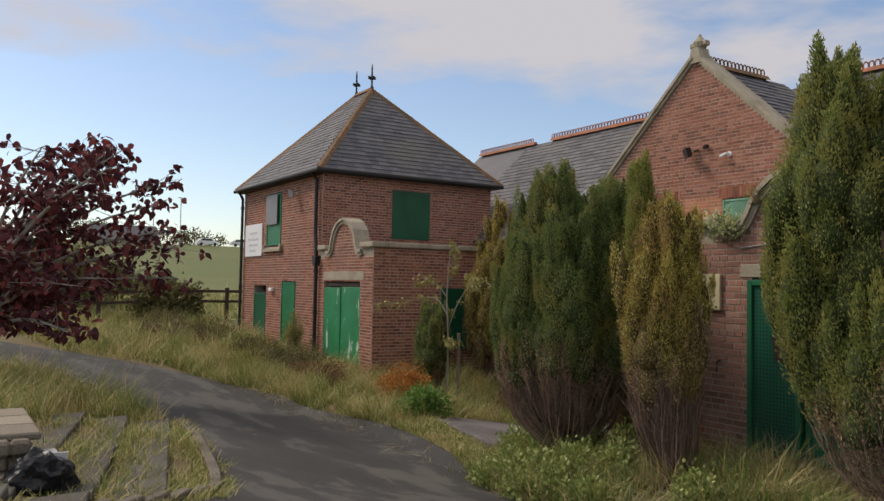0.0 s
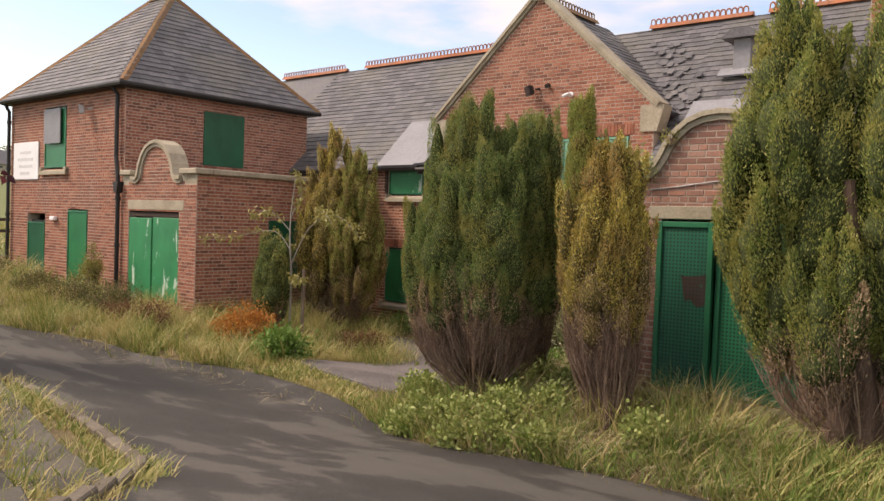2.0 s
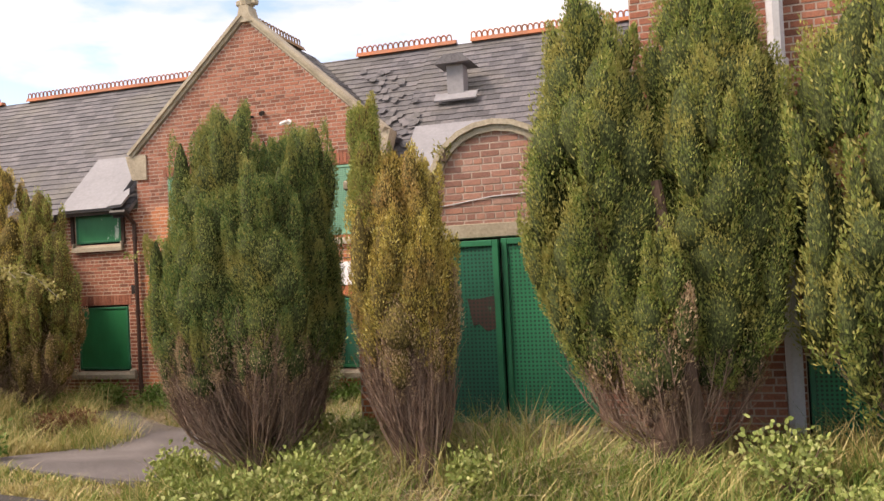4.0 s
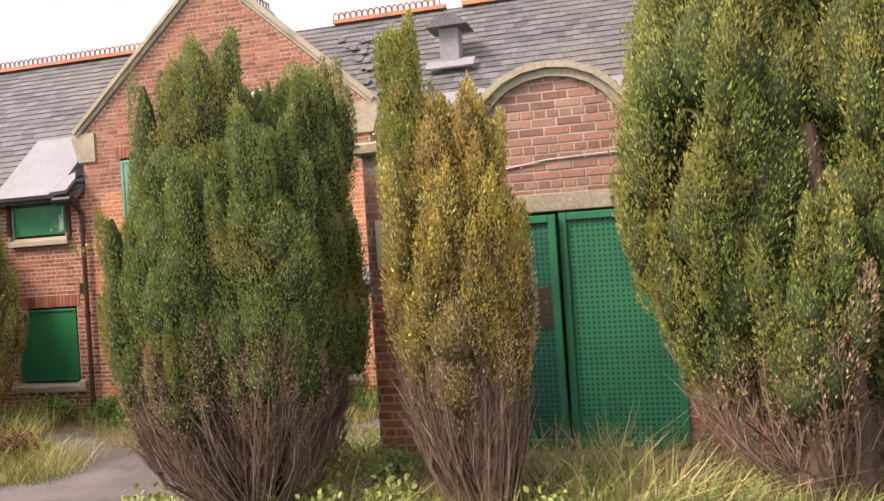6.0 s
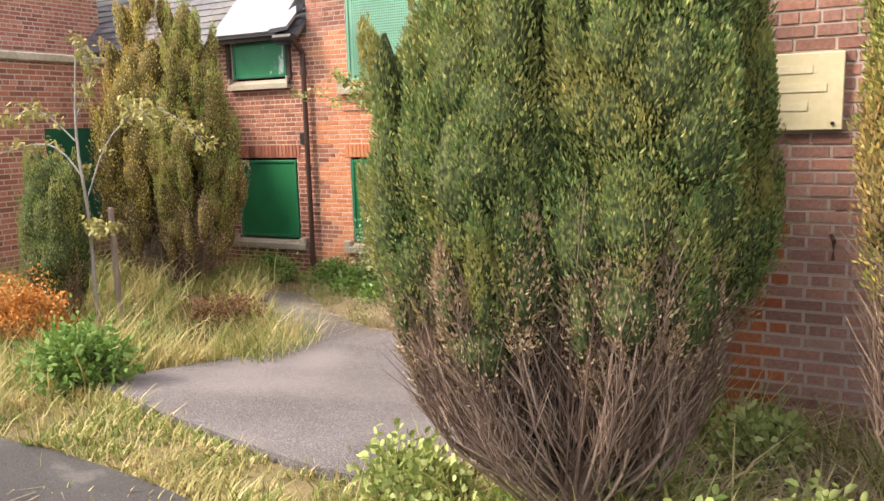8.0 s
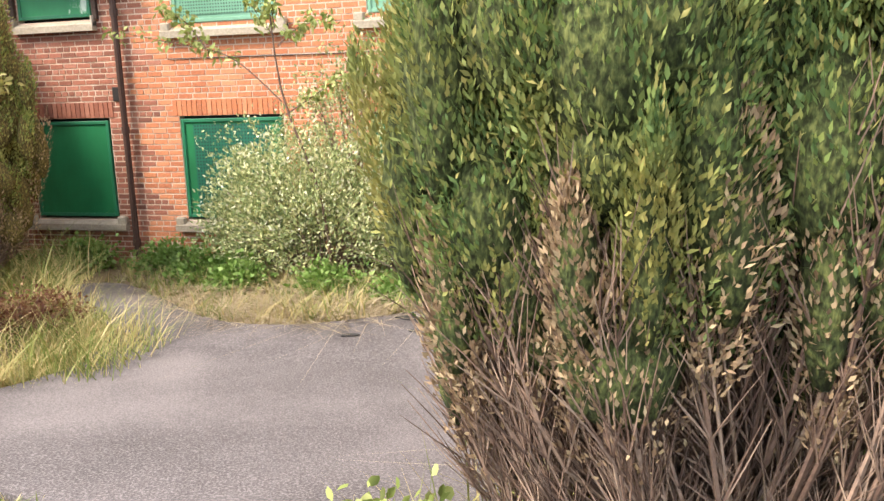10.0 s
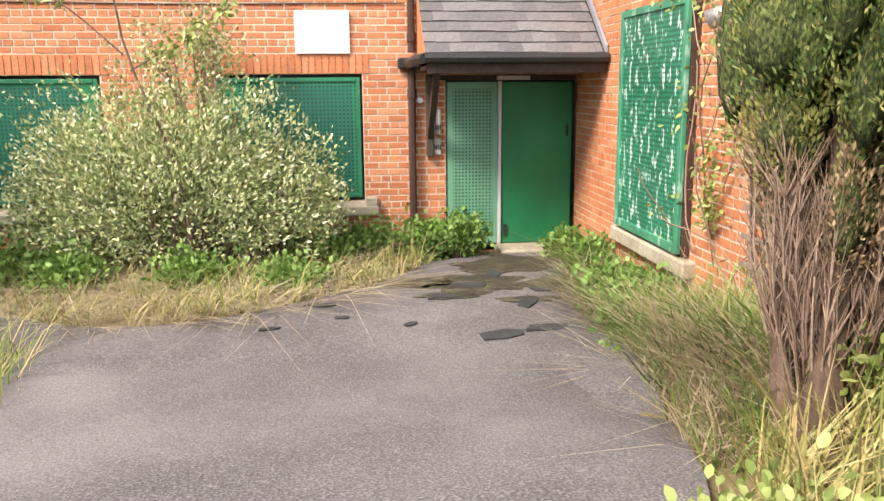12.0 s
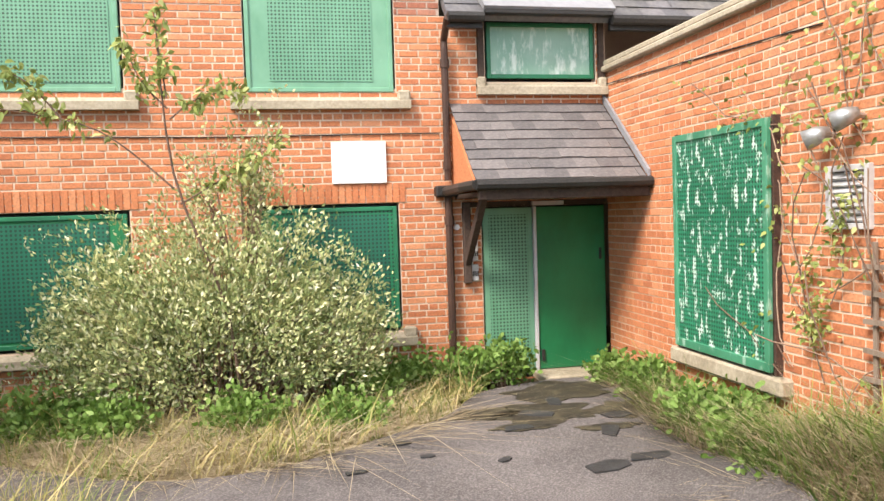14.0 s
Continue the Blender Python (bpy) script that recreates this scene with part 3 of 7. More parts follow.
def brick_wall(name, o, u, n, u0, u1, z0, z1, holes, mortar, brick, label, top=None, thick=0.33, split=None, singles=None, inner=0.0):
    """A wall in the plane through o along u, facing n. top: outline above z1 as (u, z) points. split: second brick for u, z.
    singles: (u0, u1, z0, z1) in which each brick is an object of its own."""
    body = Geo()
    solid_wall(body, o, u, n, u0 + inner, u1, z0, z1, holes, thick)
    if top:
        body.prism([(o[0] + u[0] * a, o[1] + u[1] * a, z) for a, z in top], (-n[0] * thick, -n[1] * thick, 0))
    wall = structure(name, body, mortar, label)
    def spans(z):
        s = [(u0, u1)] if z < z1 else []
        if top and z >= z1:
            xs_ = sorted(a + (b - a) * (z - za) / (zb - za) for (a, za), (b, zb) in zip(top, top[1:] + top[:1]) if (za > z) != (zb > z))
            s = [(p + 0.02, q - 0.02) for p, q in zip(xs_[::2], xs_[1::2])]
        return minus(s, holes, z)
    first, second, loose = Geo(), Geo(), []
    for b in courses(z0, max(z1, max((z for _, z in top), default=0) if top else z1), spans):
        mid = ((b[0] + b[1]) / 2, (b[2] + b[3]) / 2)
        proud = 0.006 + rnd.uniform(-0.002, 0.003)
        if singles and singles[0] < mid[0] < singles[1] and singles[2] < mid[1] < singles[3]:
            loose.append(b)
        else:
            brick_geo(second if split and split[0](*mid) else first, o, u, n, b, proud)
    part("brickwork", first, brick, wall, kind="stuff")
    if second.f:
        part("brickwork", second, split[1], wall, kind="stuff")
    wall["loose"] = len(loose)
    return wall, loose

def spread(wall, loose, o, u, n, mat):
    """Bricks of their own, on shared meshes."""
    shapes = {}
    for b in loose:
        key = (round(b[1] - b[0], 2), round(b[3] - b[2], 2))
        if key not in shapes:
            geo = Geo()
            brick_geo(geo, (0, 0), u, n, (-key[0] / 2, key[0] / 2, -key[1] / 2, key[1] / 2), 0.007)
            shapes[key] = geo.mesh("brick", mat)
        ob = new("brick", shapes[key])
        c = (b[0] + b[1]) / 2
        ob.location = (o[0] + u[0] * c + n[0] * rnd.uniform(-0.002, 0.002), o[1] + u[1] * c + n[1] * rnd.uniform(-0.002, 0.002), (b[2] + b[3]) / 2)
        ob.parent = wall

FACADE_HOLES = [(-9.78, -8.36, 0.68, 2.18), (-9.74, -8.46, 3.58, 4.32), (-7.2, -5.58, 0.68, 2.18), (-4.3, -2.61, 0.68, 2.18),
                (-7.18, -5.58, 3.50, 4.97), (-4.30, -2.60, 3.50, 4.93), (-1.62, -0.02, 0.0, 2.10), (-1.52, -0.13, 3.58, 4.34)]
X, Y = (1, 0), (0, 1)
brick_wall("wall_front", (0, 0), X, (0, -1), -13.4, 0.0, -0.3, 4.34, FACADE_HOLES, M["mortar"], M["brick_orange"],
           "orange and brown brick front wall with boarded windows", split=(lambda a, z: a < -7.75 + 0.25 * math.sin(z * 9), M["brick_brown"]))
GABLE_TOP = [(-8.0, 5.5), (-2.06, 5.5), (-5.03, 8.2)]
brick_wall("wall_gable", (0, 0), X, (0, -1), -8.0, -2.06, 4.34, 5.5, FACADE_HOLES[4:6], M["mortar_dark"], M["brick_brown"],
           "red brown brick gable wall with floodlight and camera", top=GABLE_TOP, split=(lambda a, z: z < 4.97 and -5.6 < a < -4.25, M["brick_orange"]))
WING_Y = -6.2
W_HOLES = [(-3.44, -1.86, 0.62, 2.74), (-4.49, -4.06, 1.84, 2.28)]
wing_w, loose_w = brick_wall("wall_wing_side", (0, 0), Y, (-1, 0), WING_Y, 0.0, -0.3, 3.69, W_HOLES, M["mortar"], M["brick_orange"],
                             "bright orange brick side wall with stone coping", singles=(-1.86, -0.05, 0.25, 3.0), inner=0.335)
CURL = [(0.62, 3.55), (0.80, 3.53), (0.94, 3.57), (1.05, 3.66), (1.13, 3.79), (1.20, 3.93), (1.30, 4.06), (1.43, 4.165), (1.60, 4.235), (1.80, 4.26)]
CURL = CURL + [(3.60 - a, z) for a, z in reversed(CURL[:-1])]
GATE_HOLE = [(1.08, 2.83, 0.88, 3.05)]
brick_wall("wall_wing_front", (0, WING_Y), X, (0, -1), -0.02, 3.38, -0.2, 3.5, GATE_HOLE, M["mortar_dark"], M["brick_dull"],
           "brick wing front with a curved parapet over a green gate", top=[(0.5, 3.5), (0.5, 3.55)] + CURL + [(3.1, 3.55), (3.1, 3.5)],
           split=(lambda a, z: z < 2.25 and a < (0.42 if int((z + 0.2) / COURSE) % 2 else 0.2), M["brick_red"]))
brick_wall("wall_block_front", (0, WING_Y), X, (0, -1), 3.38, 10.0, -0.2, 8.0, [(4.97, 6.1, 0.6, 1.62)], M["mortar_dark"], M["brick_brown"],
           "tall brown brick wall beside the wing")
g = Geo()
solid_wall(g, (3.38, 0), Y, (-1, 0), WING_Y + 0.34, 3.6, 3.4, 8.0, [], 0.33)
structure("wall_block_side", g, M["mortar_dark"], "rendered side of the tall brick block")
g = Geo()
g.box(-0.3, 10, 3.7, 4.0, -0.2, 7.9)
g.box(9.7, 10, WING_Y + 0.34, 3.7, -0.2, 8.0)
g.box(0.32, 9.7, WING_Y + 0.34, 3.7, 3.25, 3.4)
structure("wall_back", g, M["mortar_dark"], "plain walls closing the building behind")

TW, TE, TS, TN, TH = -20.5, -13.68, -5.5, 0.38, 6.05
T_HOLES = [(-18.2, -16.86, 4.03, 5.78), (-19.25, -18.1, 0.8, 2.78), (-16.7, -15.55, 0.8, 2.92)]
brick_wall("wall_tower_front", (0, TS), X, (0, -1), TW, TE, 0.2, TH, T_HOLES, M["mortar_dark"], M["brick_brown"], "red brown brick front of the square tower block")
brick_wall("wall_tower_side", (TE, 0), Y, (1, 0), TS, TN, 0.0, TH, [(-3.25, -1.92, 4.24, 5.72)], M["mortar_dark"], M["brick_brown"], "shaded red brown brick side of the tower block", inner=0.335)
g = Geo()
g.box(TW, TW + 0.3, TS + 0.34, TN, 0.2, TH)
g.box(TW, TE - 0.34, TN - 0.3, TN, 0.2, TH)
structure("wall_tower_rear", g, M["mortar_dark"], "plain far walls of the tower block")
PX, PY = -10.35, -5.56
P_CURL = [(-13.15, 3.62), (-12.95, 3.60), (-12.8, 3.68), (-12.72, 3.82), (-12.68, 4.0), (-12.58, 4.2), (-12.4, 4.38), (-12.2, 4.46), (-12.05, 4.48)]
P_CURL = P_CURL + [(-24.10 - a, z) for a, z in reversed(P_CURL[:-1])]
brick_wall("wall_porch_front", (0, PY), X, (0, -1), TE, PX, 0.2, 3.58, [(-13.3, -11.05, 0.75, 2.95)], M["mortar_dark"], M["brick_brown"],
           "brick gate house front with a curved parapet", top=[(-13.35, 3.58), (-13.35, 3.62)] + P_CURL + [(-10.8, 3.62), (-10.8, 3.58)])
brick_wall("wall_porch_side", (PX, 0), Y, (1, 0), PY, 0.0, 0.0, 3.8, [(-3.55, -2.55, 1.2, 2.8)], M["mortar_dark"], M["brick_brown"], "brown brick side of the gate house", inner=0.335)
g = Geo()
g.box(TE, PX - 0.34, PY + 0.34, -0.34, 3.5, 3.62)
structure("ceiling_porch", g, M["lead"], "flat felt roof of the gate house", "roof")

# ---- stone dressings ----
def coping(name, pts, y0, y1, h, label):
    """A moulded coping that follows the outline pts (x, z) of a parapet, from y0 to y1."""
    geo = Geo()
    P = [Vector((x, 0, z)) for x, z in pts]
    nrm = []
    for i in range(len(P)):
        d = (P[min(i + 1, len(P) - 1)] - P[max(i - 1, 0)]).normalized()
        nrm.append(Vector((-d.z, 0, d.x)))
    for lo, hi, ins in ((-0.01, h * 0.5, 0.04), (h * 0.5, h, 0.0)):
        i = len(geo.v)
        for p, q in zip(P, nrm):
            for lift, yy in ((lo, y0 + ins), (hi, y0 + ins), (hi, y1 - ins), (lo, y1 - ins)):
                geo.v.append(tuple(p + q * lift + Vector((0, yy, 0))))
        for k in range(len(P) - 1):
            for c in range(4):
                geo.f.append((i + 4 * k + c, i + 4 * k + 4 + c, i + 4 * k + 4 + (c + 1) % 4, i + 4 * k + (c + 1) % 4))
        geo.f += [(i, i + 1, i + 2, i + 3), tuple(i + 4 * (len(P) - 1) + c for c in (3, 2, 1, 0))]
    return structure(name, geo, M["stone"], label, "coping")

coping("trim_wing_curl", CURL, WING_Y - 0.09, WING_Y + 0.36, 0.125, "curved moulded stone coping of the wing parapet")
coping("trim_porch_curl", P_CURL, PY - 0.09, PY + 0.36, 0.15, "curved moulded stone coping of the gate house")
g = Geo()
for x0, x1 in ((-0.09, 0.6), (3.0, 3.375)):
    g.bevel_box(x0, x1, WING_Y - 0.09, WING_Y + 0.36, 3.70, 3.82, 0.02)
    g.box(x0 + 0.07, x1 - 0.02, WING_Y - 0.003, WING_Y + 0.33, 3.49, 3.70)
structure("trim_wing_pier", g, M["stone"], "stone pier caps on the wing parapet", "coping")
g = Geo()
for x0, x1 in ((TE + 0.02, -13.12), (-10.98, PX + 0.09)):
    g.bevel_box(x0, x1, PY - 0.09, PY + 0.36, 3.80, 3.93, 0.02)
    g.box(x0 + 0.02, x1 - 0.09, PY + 0.003, PY + 0.33, 3.58, 3.80)
structure("trim_porch_pier", g, M["stone"], "stone pier caps on the gate house", "coping")
g = Geo().bevel_box(PX - 0.4, PX + 0.08, PY + 0.37, -0.02, 3.80, 3.93, 0.02)
structure("trim_porch_side", g, M["stone"], "stone coping along the gate house side", "coping")
g = Geo().bevel_box(-0.08, 0.4, WING_Y + 0.37, -0.03, 3.69, 3.76, 0.02)
g.bevel_box(-0.05, 0.37, WING_Y + 0.37, -0.03, 3.76, 3.83, 0.02)
structure("trim_wing_side", g, M["stone"], "stone coping along the wing wall", "coping")
g = Geo().bevel_box(0.9, 3.05, WING_Y - 0.012, WING_Y + 0.3, 3.03, 3.20, 0.01)
structure("trim_gate_lintel", g, M["stone"], "stained stone lintel over the green gate", "lintel")
g = Geo().bevel_box(0.95, 2.95, WING_Y - 0.17, WING_Y + 0.3, 0.50, 0.86, 0.02)
structure("trim_gate_step", g, M["stone"], "mossy stone step below the green gate", "step")
g = Geo().bevel_box(-13.35, -10.85, PY - 0.012, PY + 0.3, 2.96, 3.2, 0.01)
structure("trim_porch_lintel", g, M["stone"], "stone lintel over the gate house doors", "lintel")
g = Geo().bevel_box(-1.0, -0.05, -0.42, 0.1, -0.05, 0.09, 0.02)
structure("trim_door_step", g, M["stone"], "worn concrete step at the door", "step")
g = Geo()
for s in (-1, 1):
    a, b = Vector((-5.03, 0, 8.22)), Vector((-5.03 + s * 3.03, 0, 5.47))
    d = (b - a).normalized()
    nrm = Vector((-d.z, 0, d.x)) * (1 if s < 0 else -1)
    nrm = nrm if nrm.z > 0 else -nrm
    for lift, y0, y1, hh in ((0, -0.06, 0.36, 0.07), (0.07, -0.11, 0.40, 0.07)):
        p, q = a + nrm * lift, b + nrm * lift
        g.prism([p + Vector((0, y0, 0)), q + Vector((0, y0, 0)), q + Vector((0, y0, 0)) + nrm * hh, p + Vector((0, y0, 0)) + nrm * hh], (0, y1 - y0, 0))
    x = -5.03 + s * 2.86
    g.prism([(x - 0.19, -0.045, 4.97), (x + 0.19, -0.045, 4.97), (x + 0.19 + 0.1 * (s > 0), -0.045, 5.3), (x + 0.19 + 0.16 * (s > 0), -0.045, 5.52), (x - 0.19 - 0.16 * (s < 0), -0.045, 5.52), (x - 0.19 - 0.1 * (s < 0), -0.045, 5.3)], (0, 0.4, 0))
structure("trim_gable_coping", g, M["stone"], "stone coping and kneelers of the gable", "coping")
fin = thing("gable_finial", (-5.03, 0.1, 8.3), "carved weathered stone finial on the gable peak", "finial")
part("base", Geo().prism([(-5.22, -0.08, 8.14), (-4.84, -0.08, 8.14), (-4.93, -0.08, 8.5), (-5.13, -0.08, 8.5)], (0, 0.36, 0)), M["stone"], fin)
part("knop", Geo().lathe((-5.03, 0.1, 8.48), [(0.08, 0), (0.16, 0.05), (0.17, 0.16), (0.1, 0.24), (0.05, 0.3), (0.03, 0.36)], 10), M["stone"], fin)
part("arms", Geo().bevel_box(-5.28, -4.78, 0.02, 0.18, 8.53, 8.66, 0.05), M["stone"], fin)

# ---- roofs ----
def slated(geo, o, u, up, nrm, v0, v1, span, ex=0.2, w=0.3, jitter=0.012):
    """Rows of slates, each a thin plate tilted on the row below."""
    o, u, up, nrm = Vector(o), Vector(u), Vector(up), Vector(nrm)
    k, v = 0, v0
    while v < v1:
        lo, hi = span(v), span(min(v + ex, v1))
        a, b = max(lo[0], hi[0] - 0.15), min(lo[1], hi[1] + 0.15)
        s = a - (w / 2 if k % 2 else 0)
        while s < b:
            p, q = max(s, a) + 0.004, min(s + w, b) - 0.004
            if q - p > 0.05:
                low = rnd.uniform(-jitter, jitter)
                t = min(v + ex * 1.25, v1 + 0.02)
                t0 = 0.024 + rnd.uniform(-0.004, 0.006)
                i = len(geo.v)
                for uu, vv, nn in ((p, v + low, t0), (q, v + low, t0), (q, t, 0.004), (p, t, 0.004), (p, v + low, t0 - 0.014), (q, v + low, t0 - 0.014)):
                    geo.v.append(tuple(o + u * uu + up * vv + nrm * nn))
                geo.f += [(i, i + 1, i + 2, i + 3), (i + 4, i + 5, i + 1, i)]
            s += w
        v += ex
        k += 1

def roof_plane(name, corners, span, v1, u, up, label, extra=None):
    """A roof slope: a board deck with its slates."""
    c = [Vector(p) for p in corners]
    nrm = (c[1] - c[0]).cross(c[-1] - c[0]).normalized()
    deck = Geo().prism([p - nrm * 0.005 for p in c], -nrm * 0.08)
    roof = structure(name, deck, M["slate"], label, "roof")
    geo = Geo()
    slated(geo, c[0], u, up, nrm, 0.0, v1, span)
    part("slates", geo, M["slate"], roof, kind="stuff")
    return roof

RY, RZ, EY, EZ = 3.61, 8.06, -0.30, 4.30
ml = math.hypot(RY - EY, RZ - EZ)
mup = Vector((0, RY - EY, RZ - EZ)).normalized()
MG = 0.39
zg = EZ + (MG - EY) * (RZ - EZ) / (RY - EY)
roof_plane("ceiling_main_west", [(-19.0, EY, EZ), (-8.03, EY, EZ), (-8.03, RY, RZ), (-19.0, RY, RZ)], lambda v: ((5.5 if v < 1.0 else 3.2), 10.97), ml, (1, 0, 0), mup, "long grey slate roof west of the gable")
roof_plane("ceiling_main_middle", [(-8.03, MG, zg), (-2.03, MG, zg), (-2.03, RY, RZ), (-8.03, RY, RZ)], lambda v: (0.0, 6.0), math.hypot(RY - MG, RZ - zg), (1, 0, 0), mup, "slate roof behind the gable")
roof_plane("ceiling_main_east", [(-2.03, EY, EZ), (3.48, EY, EZ), (3.48, RY, RZ), (-2.03, RY, RZ)], lambda v: (0.0, 5.5), ml, (1, 0, 0), mup, "grey slate roof with slipped slates near the valley")
g = Geo().prism([(-19, RY, RZ), (3.6, RY, RZ), (3.6, 7.5, EZ), (-19, 7.5, EZ)], (0, 0, -0.08))
structure("ceiling_main_back", g, M["slate"], "far slope of the slate roof", "roof")
GR, GE = 8.12, 5.42
for s in (-1, 1):
    e0, ridge_end = Vector((-5.03 + s * 3.12, 0.38, GE)), RY
    gl = math.hypot(3.12, GR - GE)
    gup = Vector((-s * 3.12, 0, GR - GE)).normalized()
    if s > 0:
        cs = [(e0.x, 0.38, GE), (e0.x, 3.4, GE), (-5.03, 3.4, GR), (-5.03, 0.38, GR)]
        roof_plane("ceiling_gable_east", cs, lambda v: (0.0, 1.0 + 2.0 * v / gl), gl, (0, 1, 0), gup, "slate slope of the gable roof with a mossy edge")
    else:
        cs = [(e0.x, 3.4, GE), (e0.x, 0.38, GE), (-5.03, 0.38, GR), (-5.03, 3.4, GR)]
        roof_plane("ceiling_gable_west", cs, lambda v: (2.0 - 2.0 * v / gl, 3.02), gl, (0, -1, 0), gup, "slate slope of the gable roof")
hx0, hx1, hy0, hy1, hz = TW - 0.27, TE + 0.27, TS - 0.27, TN + 0.27, 6.11
rx0, rx1, rym, rzt = -17.72, -16.55, (hy0 + hy1) / 2, 9.42
run = rym - hy0
vl = math.hypot(run, rzt - hz)
hu = Vector((0, run, rzt - hz)).normalized()
roof_plane("ceiling_tower_front", [(hx0, hy0, hz), (hx1, hy0, hz), (rx1, rym, rzt), (rx0, rym, rzt)], lambda v: ((rx0 - hx0) * v / vl, (hx1 - hx0) - (hx1 - rx1) * v / vl), vl, (1, 0, 0), hu, "front slate slope of the hipped tower roof")
run2 = hx1 - rx1
vl2 = math.hypot(run2, rzt - hz)
roof_plane("ceiling_tower_side", [(hx1, hy0, hz), (hx1, hy1, hz), (rx1, rym, rzt)], lambda v: (run * v / vl2, (hy1 - hy0) - run * v / vl2), vl2, (0, 1, 0), Vector((-run2, 0, rzt - hz)).normalized(), "side slate slope of the hipped tower roof")
g = Geo().prism([(hx0, hy0, hz), (rx0, rym, rzt), (hx0, hy1, hz)], (0.05, 0, -0.08)).prism([(hx0, hy1, hz), (rx0, rym, rzt), (rx1, rym, rzt), (hx1, hy1, hz)], (0, -0.05, -0.08))
structure("ceiling_tower_back", g, M["slate"], "far slopes of the hipped tower roof", "roof")
g = Geo().box(hx0 + 0.05, hx1 - 0.05, hy0 + 0.05, hy1 - 0.05, 6.01, 6.06)
structure("ceiling_tower_soffit", g, M["black"], "dark boarded eaves of the tower", "soffit")

def ridge_run(name, a, b, mat, label, r=0.11, seg=0.42, crest=False):
    """Ridge or hip tiles laid end to end, with a pierced crest where crest is set."""
    a, b = Vector(a), Vector(b)
    n = max(1, int((b - a).length / seg))
    ob = thing(name, tuple(a), label, "ridge tiles")
    d = (b - a) / n
    side = d.cross(Vector((0, 0, 1))).normalized()
    up = side.cross(d).normalized()
    geo = Geo()
    for k in range(n):
        p, q = a + d * (k + 0.01), a + d * (k + 0.99)
        w = r * (1.0 + 0.06 * rnd.random())
        prof = [side * -w - up * w * 0.75, side * -w * 0.35 + up * w * 0.22, side * w * 0.35 + up * w * 0.22, side * w - up * w * 0.75, -up * w * 0.4]
        geo.prism([p + o for o in prof], q - p)
    part("tiles", geo, mat, ob)
    if crest:
        geo = Geo()
        k, step = 0, 0.14
        L, dn = (b - a).length, (b - a).normalized()
        while (k + 1) * step < L:
            c = a + dn * (k + 0.5) * step + up * 0.10
            ring = [c + dn * math.cos(t) * 0.058 + up * math.sin(t) * 0.075 for t in (math.pi * q / 5 for q in range(6))]
            geo.tube([c + dn * 0.058 - up * 0.08] + ring + [c - dn * 0.058 - up * 0.08], 0.02, 4)
            k += 1
        part("crest", geo, mat, ob, "pierced terracotta cresting")
    return ob

for x0, x1 in ((-18.9, -15.4), (-14.5, -8.2), (-4.0, -1.36), (-1.0, 3.4)):
    ridge_run("ridge_tiles", (x0, RY, RZ + 0.10), (x1, RY, RZ + 0.10), M["ridge"], "terracotta ridge tiles with pierced cresting on the long roof", crest=True)
ridge_run("ridge_tiles", (-5.03, 0.4, GR + 0.09), (-5.03, 2.6, GR + 0.09), M["hip_tile"], "mossy brown ridge tiles with cresting on the gable roof", crest=True)
for p, q in (((hx1, hy0, hz + 0.04), (rx1, rym, rzt + 0.05)), ((hx1, hy1, hz + 0.04), (rx1, rym, rzt + 0.05)), ((hx0, hy0, hz + 0.04), (rx0, rym, rzt + 0.05)), ((rx0, rym, rzt + 0.06), (rx1, rym, rzt + 0.06))):
    ridge_run("hip_tiles", p, q, M["hip_tile"], "mossy brown hip tiles on the tower roof")
for x in (rx0, rx1):
    f_ = thing("roof_finial", (x, rym, rzt), "black wrought iron spike finial on the tower ridge", "finial", "tower finials")
    part("spike", Geo().lathe((x, rym, rzt + 0.05), [(0.07, 0), (0.035, 0.12), (0.03, 0.3), (0.04, 0.32), (0.03, 0.45), (0.028, 0.7), (0.008, 0.85)], 8), M["black"], f_)
    part("collar", Geo().bevel_box(x - 0.14, x + 0.14, rym - 0.03, rym + 0.03, rzt + 0.36, rzt + 0.46, 0.03).bevel_box(x - 0.03, x + 0.03, rym - 0.14, rym + 0.14, rzt + 0.36, rzt + 0.46, 0.03), M["black"], f_)
# slipped slates and valley
g = Geo()
for k in range(46):
    v = 0.9 + 3.6 * rnd.random()
    y, z = EY + mup.y * v, EZ + mup.z * v
    x = -2.05 - 0.72 * (z - 5.4) + rnd.uniform(-0.15, 0.75)
    t = rnd.uniform(-0.5, 0.5)
    du, dv = Vector((math.cos(t), 0, 0)) + mup * math.sin(t), mup * math.cos(t) - Vector((math.sin(t), 0, 0))
    nn = Vector((0, -mup.z, mup.y))
    c = Vector((x, y, z)) + nn * (0.045 + 0.03 * rnd.random())
    g.prism([c, c + du * 0.15, c + du * 0.15 + dv * 0.19, c + dv * 0.19], nn * 0.01)
tagged(new("slipped_slates", g.mesh("slipped_slates", M["slate"])), "broken slates slipped along the roof valley", "slates", kind="stuff")

